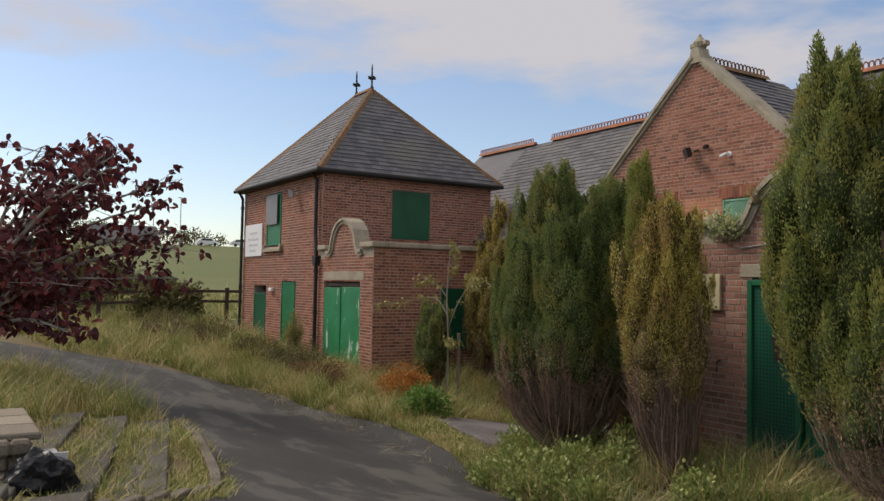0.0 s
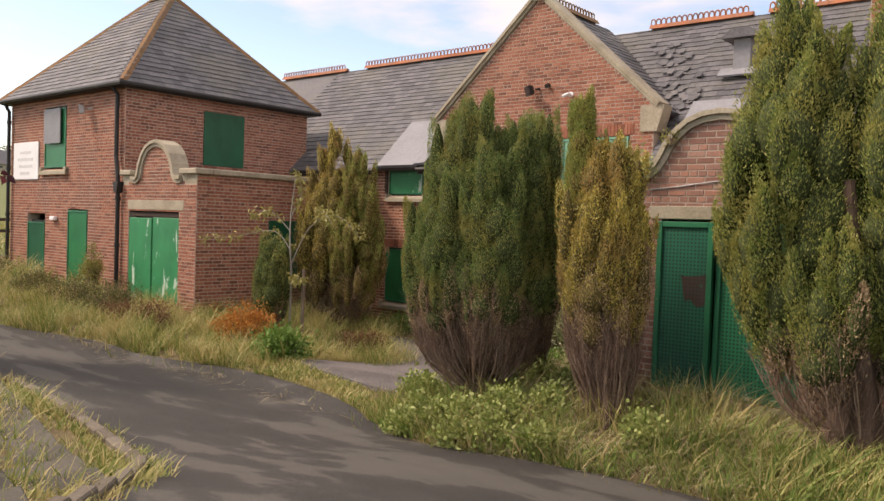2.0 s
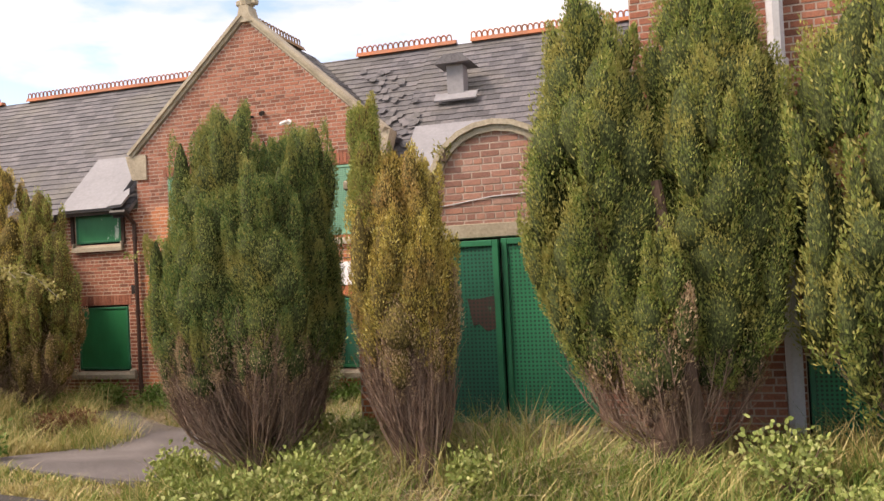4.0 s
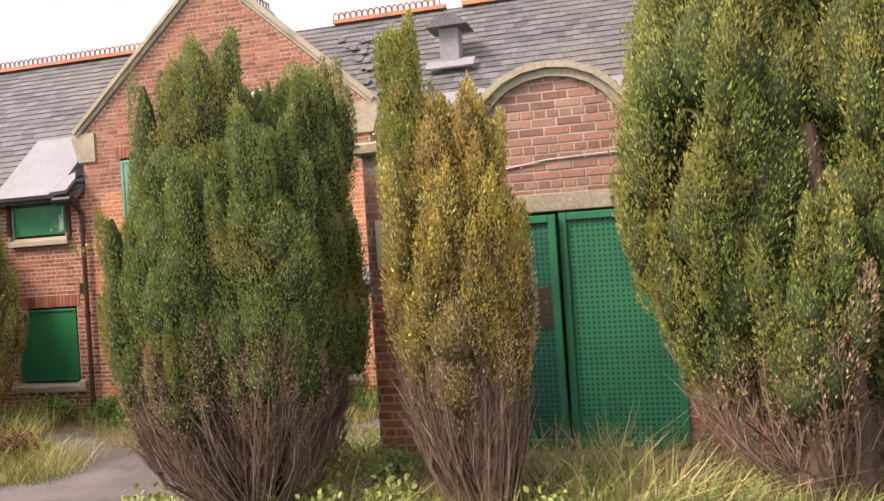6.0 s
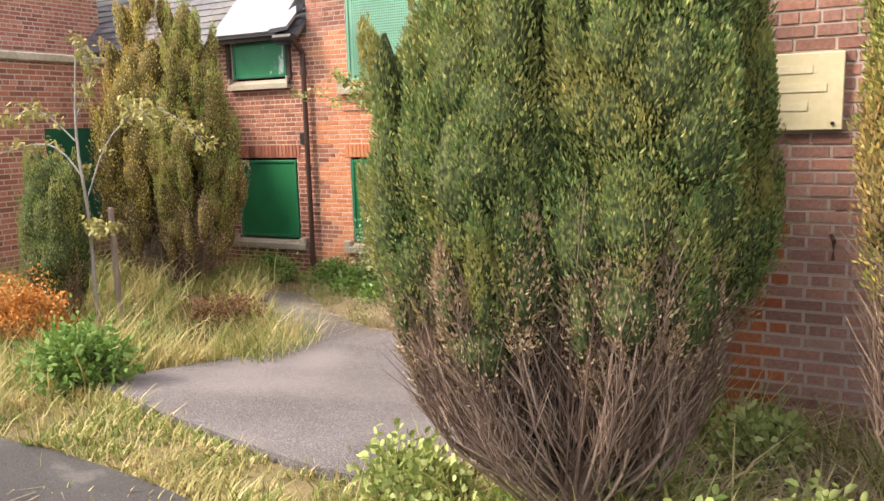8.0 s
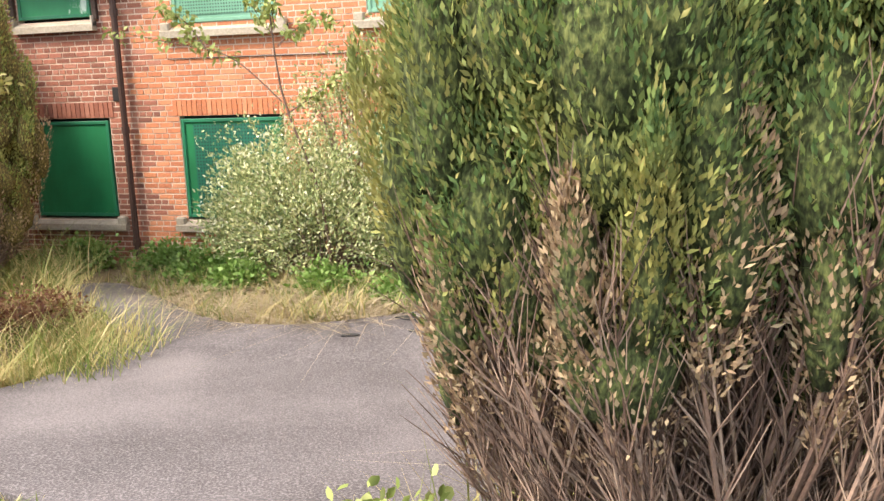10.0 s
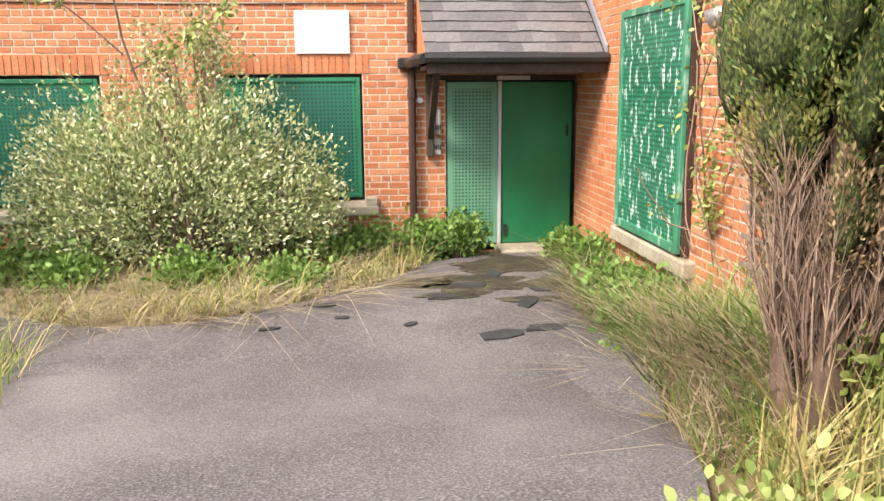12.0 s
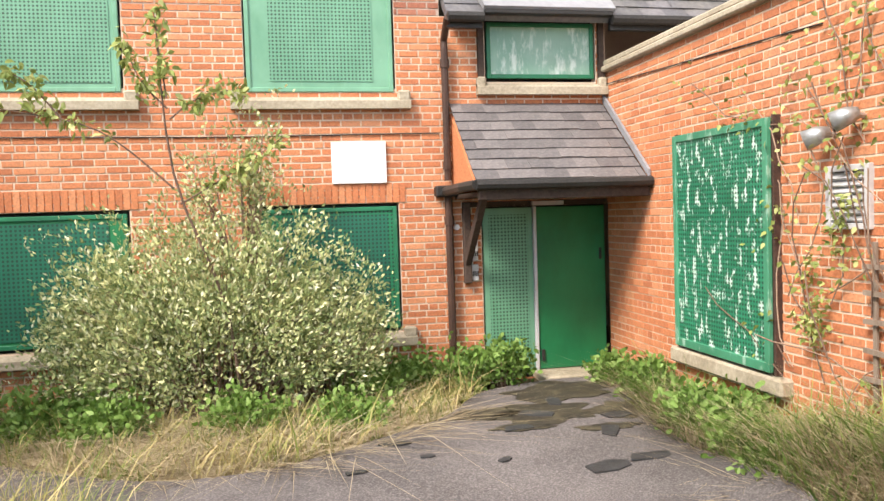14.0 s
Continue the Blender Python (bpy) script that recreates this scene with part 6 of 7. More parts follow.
conifer("yew_tree", (5.95, -7.6, gz(5.95, -7.6)), [(0.0, 0.0, [(0.6, 0.7), (1.2, 1.15), (2.2, 1.3), (3.2, 1.0), (4.0, 0.5), (4.5, 0.1)])],
        "large grey green yew in front of the tall wall", [M["yew_olive"]], 130, 500, 0.05, 0.5, 0.12, 60, 11)
conifer("yew_tree", (-8.75, -2.6, gz(-8.75, -2.6)), [(-0.35, 0.0, [(0.4, 0.5), (1.0, 0.72), (2.0, 0.75), (3.0, 0.6), (3.9, 0.32), (4.75, 0.06)]), (0.45, 0.05, [(0.5, 0.45), (1.2, 0.62), (2.2, 0.62), (3.2, 0.42), (4.1, 0.08)])],
        "yellow green columnar yew near the front wall", [M["yew_gold"], M["yew_olive"]], 170, 480, 0.042, 1.2, 0.09, 120, 14)
conifer("yew_tree", (-7.85, -5.35, gz(-7.85, -5.35)), [(0.0, 0.0, [(0.45, 0.26), (0.9, 0.4), (1.4, 0.36), (1.8, 0.2), (2.0, 0.05)])],
        "small dark green yew beside a wooden stake", [M["yew"]], 60, 450, 0.036, 0.55, 0.05, 60, 17)

def bush(name, at, radii, label, mat, n, leaf, width, seed, stems=40, stem_mat=None, category="bush", loose=0.25, lumps=9, upright=0.4):
    """A leafy bush: branching stems and clustered leaves in a lumpy outline. radii: (x, y, z)."""
    r_ = np.random.default_rng(seed)
    ob = thing(name, at, label, category)
    rx, ry, rz = radii
    geo = Geo()
    tips = []
    for k in range(stems):
        a_, rr, h = rnd.uniform(0, 2 * math.pi), math.sqrt(rnd.random()), rnd.uniform(0.45, 1.0)
        end = Vector((at[0] + rx * 0.9 * rr * math.cos(a_), at[1] + ry * 0.9 * rr * math.sin(a_), at[2] + rz * h * math.sqrt(max(0.05, 1 - 0.75 * rr * rr))))
        p0 = Vector((at[0] + 0.2 * rx * math.cos(a_), at[1] + 0.2 * ry * math.sin(a_), at[2] - 0.03))
        mid = p0.lerp(end, 0.5) + Vector((0, 0, 0.12 * rz))
        geo.tube([p0, mid, end], [0.012 + 0.004 * rz, 0.008, 0.003], 4, caps=False)
        tips.append((mid, end))
    part("stem_growth", geo, stem_mat or M["twig"], ob, kind="stuff")
    # leaf clusters along the stems and over the lumpy outside
    k = n // 14
    cen = []
    for q in range(k):
        m_, e_ = tips[q % len(tips)]
        f_ = rnd.uniform(0.1, 1.08)
        cen.append(tuple(m_.lerp(e_, f_)))
    cen = np.array(cen) + r_.normal(size=(k, 3)) * np.array([rx, ry, rz]) * 0.09 * (1 + loose)
    cen[:, 2] = np.maximum(cen[:, 2], at[2] + 0.03)
    pos = (cen[:, None] + r_.normal(size=(k, 14, 3)) * leaf * 1.1).reshape(-1, 3)
    out = unit(pos - np.array([at[0], at[1], at[2] + 0.2 * rz]))
    way = unit(out * 0.7 + r_.normal(size=pos.shape) * 0.7 + np.array([0, 0, upright]))
    part("leaves", leaf_mesh("leaves", pos, way, leaf, width, mat), mat, ob, kind="stuff")
    return ob

bush("variegated_shrub", (-4.65, -0.95, 0.0), (1.75, 0.75, 2.15), "large cream-variegated shrub against the boarded windows", M["variegated"], 34000, 0.06, 0.013, 21, 90, loose=0.55)
bush("variegated_shrub", (-5.5, -0.9, 0.0), (0.9, 0.6, 1.35), "spreading outer branches of the variegated shrub", M["variegated"], 7000, 0.06, 0.013, 27, 40)
bush("variegated_shrub", (-3.55, -0.85, 0.0), (0.85, 0.6, 1.5), "spreading outer branches of the variegated shrub", M["variegated"], 7000, 0.06, 0.013, 28, 40)
bush("variegated_shrub", (-4.35, -0.75, 1.5), (0.75, 0.5, 1.75), "tall thin sprays rising from the variegated shrub", M["variegated"], 1800, 0.055, 0.014, 22, 22)
bush("green_bush", (-5.62, -6.85, gz(-5.62, -6.85)), (0.42, 0.38, 0.55), "small bright green leafy bush at the forecourt corner", M["leaf_bright"], 2600, 0.085, 0.022, 23, 40)
bush("orange_bush", (-7.6, -6.2, gz(-7.6, -6.2)), (0.85, 0.6, 0.85), "orange-leaved low bush in the grass", M["leaf_orange"], 5200, 0.05, 0.014, 24, 60)
for k, (x, y, s, h) in enumerate(((-1.38, -7.85, 0.34, 0.46), (-1.08, -8.2, 0.26, 0.36), (-0.2, -7.75, 0.2, 0.36), (0.2, -8.25, 0.2, 0.30), (0.7, -8.1, 0.18, 0.34), (1.9, -8.2, 0.2, 0.25), (4.6, -8.1, 0.45, 0.50), (5.6, -8.5, 0.45, 0.5), (-0.45, -6.6, 0.28, 0.45), (0.35, -7.1, 0.2, 0.36), (-0.55, -8.55, 0.16, 0.26), (5.1, -8.6, 0.4, 0.4), (0.45, -8.8, 0.28, 0.34), (0.05, -8.95, 0.2, 0.26), (0.95, -8.75, 0.24, 0.32), (-0.9, -8.75, 0.2, 0.28), (0.35, -8.5, 0.26, 0.46), (-0.05, -8.55, 0.22, 0.40), (-1.65, -7.75, 0.24, 0.40))):
    bush("weed_clump", (x, y, gz(x, y)), (s, s, h), "broad-leaved yellow green weeds in the verge", M["leaf_lime"], 950, 0.062, 0.019, 30 + k, 30, category="weeds", upright=0.7)
for k, (x, y, sx, h) in enumerate(((-2.75, -0.42, 0.5, 0.42), (-2.1, -0.4, 0.45, 0.5), (-1.5, -0.38, 0.35, 0.5), (-3.2, -0.9, 0.4, 0.35), (-7.2, -0.6, 0.5, 0.4), (-8.6, -0.5, 0.6, 0.4), (-6.3, -1.3, 0.5, 0.45), (-0.3, -0.75, 0.18, 0.3), (-0.5, -2.9, 0.2, 0.4), (-0.62, -3.9, 0.2, 0.36), (-0.35, -3.3, 0.25, 0.45), (-0.3, -1.6, 0.2, 0.4), (-9.7, -1.2, 0.6, 0.6), (-5.6, -1.55, 0.35, 0.42), (-4.4, -1.6, 0.4, 0.36), (-3.4, -1.75, 0.3, 0.26), (-0.75, -4.6, 0.2, 0.3))):
    bush("weed_clump", (x, y, 0.0), (sx, 0.3, h), "bright green weeds along the foot of the wall", M["leaf_bright"], 1300, 0.075, 0.024, 50 + k, 22, category="weeds", upright=0.6)
for k, (x, y, s, h, mt) in enumerate(((-10.4, -7.3, 0.5, 0.4, "weeds_red"), (-9.6, -7.0, 0.6, 0.5, "weeds_red"), (-11.4, -6.9, 0.9, 0.75, "leaf_dark"), (-12.6, -7.4, 0.9, 0.7, "leaf_dark"), (-14.6, -7.2, 0.8, 0.6, "leaf_dark"), (-13.9, -6.2, 0.35, 1.3, "leaf_yellow"), (-17.5, -7.4, 1.4, 0.9, "leaf_dark"), (-19.8, -8.2, 1.6, 1.1, "leaf_dark"), (-10.4, -3.5, 0.7, 0.7, "weeds_red"), (-7.0, -3.6, 0.8, 0.4, "weeds_red"))):
    bush("dry_bush", (x, y, gz(x, y)), (s, s * 0.7, h), "dry russet and olive undergrowth in rough grass", M[mt], 2400, 0.05, 0.013, 70 + k, 50)
for k, (x, y, s, h) in enumerate(((-29, -11, 3.0, 3.0), (-33, -8.5, 2.6, 2.4), (-27.5, -14, 2.5, 2.6), (-25, -7.0, 1.3, 1.6))):
    bush("hedge_bush", (x, y, gz(x, y)), (s, s, h), "olive green overgrown hedge beyond the road", M["leaf_dark"], 5200, 0.17, 0.06, 90 + k, 70)

def sapling(name, pts, r, branches, label, bark, leafm, leaf=0.075, per=26, seed=0):
    """A thin young tree: stem, bent branches, leaf tufts along their outer halves."""
    r_ = np.random.default_rng(seed)
    ob = thing(name, pts[0], label, "tree")
    stem = curve_through(pts, 4)
    part("trunk", Geo().tube(stem, [r * (1 - 0.7 * k / len(stem)) for k in range(len(stem))], 6), bark, ob)
    pos = []
    for br in branches:
        c = curve_through(br, 5)
        part("branch", Geo().tube(c, [r * 0.45 * (1 - 0.75 * k / len(c)) for k in range(len(c))], 5), bark, ob)
        c = np.array(c)
        for q in range(per):
            t = r_.uniform(0.25, 1.0) * (len(c) - 1.001)
            i = int(t)
            p = c[i] + (c[i + 1] - c[i]) * (t - i)
            pos.append(p + r_.normal(size=3) * 0.045)
    pos = np.repeat(np.array(pos), 4, 0) + r_.normal(size=(4 * len(pos), 3)) * 0.03
    way = unit(r_.normal(size=pos.shape) * 0.8 + np.array([0, 0, -0.35]))
    part("leaves", leaf_mesh("leaves", pos, way, leaf, leaf * 0.24, leafm), leafm, ob, kind="stuff")
    return ob

gz1 = gz(-7.45, -5.2)
sapling("sapling", [(-7.45, -5.2, gz1), (-7.42, -5.2, 1.6), (-7.5, -5.2, 2.7), (-7.35, -5.2, 3.8)], 0.026,
        [[(-7.45, -5.2, 2.2), (-7.9, -5.3, 2.6), (-8.9, -5.5, 2.45), (-9.9, -5.7, 2.35)], [(-7.45, -5.2, 1.9), (-7.0, -5.1, 2.7), (-6.3, -5.0, 2.95), (-5.7, -4.9, 2.5)],
         [(-7.48, -5.2, 2.6), (-8.0, -5.3, 3.0), (-8.6, -5.3, 2.9)], [(-7.48, -5.2, 2.9), (-7.3, -5.1, 3.4), (-7.35, -5.2, 3.85)], [(-7.45, -5.2, 1.3), (-7.1, -5.4, 1.7), (-6.8, -5.4, 1.6)],
         [(-7.45, -5.2, 2.1), (-7.8, -5.0, 2.3), (-8.4, -4.9, 2.1)], [(-6.8, -5.07, 2.85), (-6.4, -5.3, 3.05), (-5.9, -5.5, 2.8)]],
        "slender pale-barked sapling with arching yellow-leaved branches", M["bark_grey"], M["leaf_yellow"], per=44, seed=4)
sapling("sapling", [(-4.4, -1.35, 0.0), (-4.52, -1.35, 1.2), (-4.95, -1.35, 2.5), (-5.05, -1.35, 3.95)], 0.022,
        [[(-4.98, -1.35, 3.2), (-5.03, -1.35, 3.6), (-5.06, -1.35, 4.0)], [(-4.95, -1.35, 2.35), (-5.6, -1.35, 2.9), (-6.4, -1.35, 3.1), (-7.3, -1.3, 3.3)], [(-4.98, -1.35, 3.1), (-5.2, -1.3, 3.35), (-5.35, -1.3, 3.7)],
         [(-4.96, -1.35, 3.0), (-4.7, -1.3, 3.2), (-4.3, -1.3, 3.3)], [(-5.9, -1.35, 3.0), (-6.2, -1.3, 3.35), (-6.5, -1.3, 3.5)], [(-4.9, -1.35, 2.2), (-4.4, -1.3, 2.5), (-3.9, -1.2, 2.85)]],
        "thin self-seeded sapling rising through the shrub", M["bark"], M["leaf_lime"], 0.09, 30, 6)
stake = thing("wooden_stake", (-7.15, -5.1, gz(-7.15, -5.1)), "weathered grey wooden tree stake", "stake")
part("post", Geo().bevel_box(-7.18, -7.12, -5.13, -5.07, gz(-7.15, -5.1) - 0.1, 1.84, 0.012), M["wood"], stake)

# climber on the side wall
cl_ = thing("wall_climber", (-0.06, -3.9, gz(-0.1, -3.9)), "straggling rose climber on the orange wall", "climber")
geo, pos = Geo(), []
for k in range(26):
    y0, z0 = -3.55 - 1.6 * rnd.random(), rnd.uniform(0.1, 2.8)
    p = Vector((-0.07, y0, z0))
    d = Vector((-0.05, rnd.uniform(-0.5, 0.6), rnd.uniform(0.3, 1)))
    pts = []
    for q in range(6):
        pts.append(tuple(p))
        d = (d + Vector((rnd.uniform(-0.1, 0.1), rnd.uniform(-0.6, 0.6), rnd.uniform(-0.35, 0.3)))).normalized()
        p = p + d * 0.26
        p.x = min(-0.03, max(-0.32, p.x))
        p.z = max(0.3, p.z)
        if p.z > 2.6 or rnd.random() < 0.25:
            pos += [tuple(p + Vector((rnd.gauss(0, 0.06), rnd.gauss(0, 0.09), rnd.gauss(0, 0.09)))) for _ in range(7)]
    geo.tube(pts, 0.006, 4, caps=False)
for k in range(48):
    y, z = -4.15 - 0.28 * rnd.random(), 0.95 + 1.15 * rnd.random()
    pos += [(-0.1 + rnd.gauss(0, 0.03), y + 0.3 * (z < 1.6) + rnd.gauss(0, 0.05), z + rnd.gauss(0, 0.05)) for _ in range(6)]
part("stem_growth", geo, M["twig"], cl_, kind="stuff")
pos = np.array(pos)
pos[:, 0] = np.minimum(pos[:, 0], -0.03)
part("leaves", leaf_mesh("leaves", pos, unit(rng.normal(size=pos.shape) + np.array([-0.6, 0, -0.2])), 0.055, 0.017, M["leaf_lime"]), M["leaf_lime"], cl_, kind="stuff")
bush("parapet_plant", (0.72, WING_Y - 0.02, 3.53), (0.30, 0.16, 0.30), "pale buddleia sprouting from the curved parapet", M["variegated"], 900, 0.06, 0.013, 130, 24)
bush("parapet_plant", (1.2, WING_Y - 0.08, 3.98), (0.1, 0.08, 0.2), "small dry weed growing on the curved coping", M["leaf_yellow"], 160, 0.04, 0.01, 131, 10)

# maroon maple by the road bend
mt = thing("maple_tree", (-9.75, -14.3, gz(-9.75, -14.3)), "maroon-leaved maple with spreading grey branches", "tree")
geo, tips = Geo(), []
base = Vector((-9.75, -14.3, gz(-9.75, -14.3)))
geo.tube([base - Vector((0, 0, 0.1)), base + Vector((0.05, 0.1, 0.9)), base + Vector((0.1, 0.25, 1.8))], [0.16, 0.12, 0.1], 8)
for k in range(26):
    a_ = rnd.uniform(0.2, 2.6) if k % 3 else rnd.uniform(0, 6.28)
    rr, h = rnd.uniform(1.0, 3.1), rnd.uniform(0.9, 4.6)
    end = base + Vector((0.4 + rr * 0.75 * math.cos(a_), 0.6 + rr * math.sin(a_), h))
    p0 = base + Vector((0.05, 0.15, min(1.7, 0.5 + 0.3 * h)))
    mid = p0.lerp(end, 0.55) + Vector((0, 0, 0.25))
    c = curve_through([tuple(p0), tuple(mid), tuple(end)], 6)
    geo.tube(c, [0.05 * (1 - 0.85 * q / len(c)) for q in range(len(c))], 5)
    for q in c[4:]:
        for _ in range(3):
            e_ = Vector(q) + Vector((rnd.gauss(0, 0.22), rnd.gauss(0, 0.26), rnd.gauss(0, 0.13)))
            geo.tube([q, tuple(e_)], [0.008, 0.004], 4, caps=False)
            tips.append(tuple(e_))
part("trunk", geo, M["bark_grey"], mt)
tips = np.array(tips)
pos = np.repeat(tips, 5, 0) + rng.normal(size=(len(tips) * 5, 3)) * np.array([0.07, 0.08, 0.05])
part("leaves", leaf_mesh("leaves", pos, unit(rng.normal(size=pos.shape) + np.array([0, 0, -0.4])), 0.16, 0.062, M["leaf_maroon"]), M["leaf_maroon"], mt, kind="stuff")

# ---- grass ----
def inside_many(poly, p):
    hit = np.zeros(len(p), bool)
    x, y = p[:, 0], p[:, 1]
    for (xa, ya), (xb, yb) in zip(poly, poly[1:] + poly[:1]):
        if ya != yb:
            hit ^= ((ya > y) != (yb > y)) & (x < (xb - xa) * (y - ya) / (yb - ya) + xa)
    return hit

def terrain_many(x, y):
    def s_(a_, b_, v):
        t = np.clip((v - a_) / (b_ - a_), 0, 1)
        return t * t * (3 - 2 * t)
    left = 0.05 * np.maximum(0, -8 - np.maximum(x, -26))
    road = 0.28 + 0.125 * np.maximum(-9.0 - np.maximum(y, -30), -0.5) + 0.2 * s_(-1.5, 1.5, x) + left
    bed = (0.52 + 0.24 * s_(-6.0, -7.4, y)) * s_(-1.6, -0.5, x) * s_(-3.0, -5.8, y)
    side = (0.45 + left) * s_(-6.5, -8.5, x) * np.maximum(s_(-1.0, -4.0, y), s_(-13, -16, x))
    z = np.maximum(np.maximum(0.40 * s_(-4.0, -7.6, y), bed), side)
    k = s_(-7.9, -9.0, y)
    far = np.maximum(0, -x - 26)
    return z * (1 - k) + road * k + 0.045 * np.minimum(far, 30) + 0.075 * np.maximum(0, np.minimum(far, 130) - 30)

def blades(name, poly, n, h, mat, label, clump=0.5, w=0.006, lie=0.0, avoid=True, seed=0):
    """Grass over a polygon of the plan: three-triangle bent blades, gathered in tufts."""
    r_ = np.random.default_rng(1000 + seed)
    lo, hi = np.min(poly, 0), np.max(poly, 0)
    found, have = [], 0
    while have < n:
        c = r_.uniform(lo, hi, (n // 4, 2))
        c = c[inside_many(poly, c)]
        thick = np.sin(c[:, 0] * 2.1 + seed) * np.sin(c[:, 1] * 2.7 - seed) + 0.5 * np.sin(c[:, 0] * 5.3) * np.sin(c[:, 1] * 4.7)
        c = c[(thick > -0.45) | (r_.random(len(c)) < 0.25)]
        tall = r_.uniform(0.5, 1.25, len(c)) * (0.9 + 0.35 * np.sin(c[:, 0] * 1.7 + 1) * np.sin(c[:, 1] * 1.9))
        sway = r_.uniform(0, 2 * np.pi, len(c))
        bent = r_.uniform(0.0, 1.1, len(c))
        q = np.repeat(np.column_stack([c, tall, sway, bent]), 12, 0)
        q[:, :2] += r_.normal(size=(len(q), 2)) * 0.07 * clump
        if avoid:
            q = q[~(inside_many(ROAD, q[:, :2]) | inside_many(YARD, q[:, :2])) | (r_.random(len(q)) < 0.02)]
        q = q[r_.random(len(q)) < 0.8]
        found.append(q)
        have += len(q)
    pts = np.concatenate(found)
    pts = pts[r_.permutation(len(pts))[:n]]
    z = terrain_many(pts[:, 0], pts[:, 1])
    p = np.column_stack([pts[:, :2], z - 0.01])
    hh = h * pts[:, 2:3] * (0.25 + 1.45 * r_.random((n, 1)) ** 1.7)
    a_ = pts[:, 3] + r_.normal(size=n) * 0.9
    lean = np.stack([np.cos(a_), np.sin(a_), np.zeros(n)], 1) * (pts[:, 4:5] + r_.uniform(0.0, 0.6, (n, 1))) * hh
    side = np.stack([-np.sin(a_ + 0.6), np.cos(a_ + 0.6), np.zeros(n)], 1) * w * r_.uniform(0.7, 1.5, (n, 1))
    up = np.array([0, 0, 1.0]) * (1 - lie)
    flat = lean * (1 + 2.5 * lie)
    m1, tip = p + up * hh * 0.55 + flat * 0.35, p + up * hh + flat
    if lie:
        m1[:, 2] += 0.015
        tip[:, 2] += 0.02
    v = np.stack([p - side, p + side, m1 - side * 0.8, m1 + side * 0.8, tip], 1).reshape(-1, 3)
    i = np.arange(n)[:, None] * 5
    me = tri_mesh(name, v, np.concatenate([i + [0, 1, 3], i + [0, 3, 2], i + [2, 3, 4]], 1).reshape(-1, 3), mat)
    return tagged(new(name, me), label, "grass", kind="stuff")

blades("rough_grass", [(-14, -9.6), (-5.3, -8.45), (-5.3, -7.0), (-6.0, -5.5), (-13.5, -5.7)], 22000, 0.34, M["grass_mix"], "rough mixed grass on the verge by the gate house", seed=1)
blades("rough_grass", [(-13, -5.5), (-5.6, -5.8), (-5.7, -3.9), (-7.8, -1.9), (-8.5, -0.2), (-10.2, -0.2), (-10.2, -5.5)], 14000, 0.36, M["grass_mix"], "tall dry grass in the neglected garden", seed=2)
blades("short_grass", [(-6.2, -8.3), (-1.6, -8.7), (-1.5, -7.1), (-2.1, -7.5), (-3.7, -7.2), (-5.4, -6.8)], 8000, 0.11, M["grass_mix"], "short green grass between road and forecourt", seed=3)
blades("rough_grass", [(-2.1, -8.85), (0.2, -9.2), (3, -9.0), (9, -9.6), (9, -6.1), (0.1, -6.05), (-0.9, -6.2), (-1.3, -7.3)], 30000, 0.33, M["grass_mix"], "tangled grass and straw below the yews", seed=4)
blades("fresh_grass", [(-1.9, -8.9), (3, -9.0), (9, -9.6), (9, -7.4), (1.4, -7.9), (-1.2, -8.0)], 14000, 0.27, M["grass_green"], "fresh green grass along the road edge", seed=5)
blades("dry_grass", [(-0.3, -9.0), (3.2, -9.0), (3.2, -7.0), (0.1, -6.4), (-0.3, -7.2)], 7000, 0.36, M["straw"], "bleached straw below the golden yew", seed=20, clump=1.8, w=0.004, lie=0.3)
blades("dry_grass", [(-1.15, -6.4), (-0.02, -5.9), (-0.02, -0.35), (-0.25, -0.5), (-0.6, -2.4), (-0.88, -4.6)], 15000, 0.36, M["straw"], "pale dry grass along the orange wall", seed=6, w=0.0045, lie=0.35, clump=1.6)
blades("rough_grass", [(-1.15, -6.6), (-0.02, -5.9), (-0.02, -0.6), (-0.6, -2.4), (-0.88, -4.6)], 6500, 0.36, M["grass_green"], "green grass growing through the straw", seed=7, clump=1.8, lie=0.15)
blades("rough_grass", [(-7.6, -1.5), (-5.4, -2.8), (-4.6, -3.05), (-3.8, -2.8), (-2.8, -2.05), (-1.9, -0.8), (-1.9, -0.1), (-8.2, -0.1)], 9000, 0.26, M["grass_mix"], "grass bank below the boarded windows", seed=8)
blades("dry_grass", [(-7.2, -1.7), (-5.4, -2.85), (-4.6, -3.1), (-3.8, -2.85), (-2.8, -2.1), (-2.8, -1.0), (-6.5, -1.0)], 9000, 0.44, M["straw"], "bleached straw tufts on the bank", seed=9, clump=2.6, w=0.0045, lie=0.6)
blades("fallen_straw", [(-7.4, -1.6), (-5.4, -2.7), (-2.2, -1.4), (-2.0, -1.9), (-2.9, -2.4), (-4.0, -3.2), (-5.4, -3.3)], 6500, 0.30, M["straw"], "flattened straw at the forecourt edge", seed=10, w=0.005, lie=0.95, avoid=False)
blades("rough_grass", [(-6.2, -5.4), (-5.05, -5.2), (-5.3, -3.6), (-6.3, -3.3)], 1700, 0.34, M["grass_mix"], "dry grass tufts at the forecourt corner", seed=19, avoid=False, clump=1.4, w=0.004)
blades("fallen_straw", [(-1.2, -5.2), (-0.7, -5.0), (-0.45, -2.2), (-0.4, -0.6), (-1.3, -0.9), (-1.0, -2.4)], 700, 0.22, M["straw"], "flattened straw along the forecourt side", seed=18, lie=0.95, avoid=False, w=0.004)
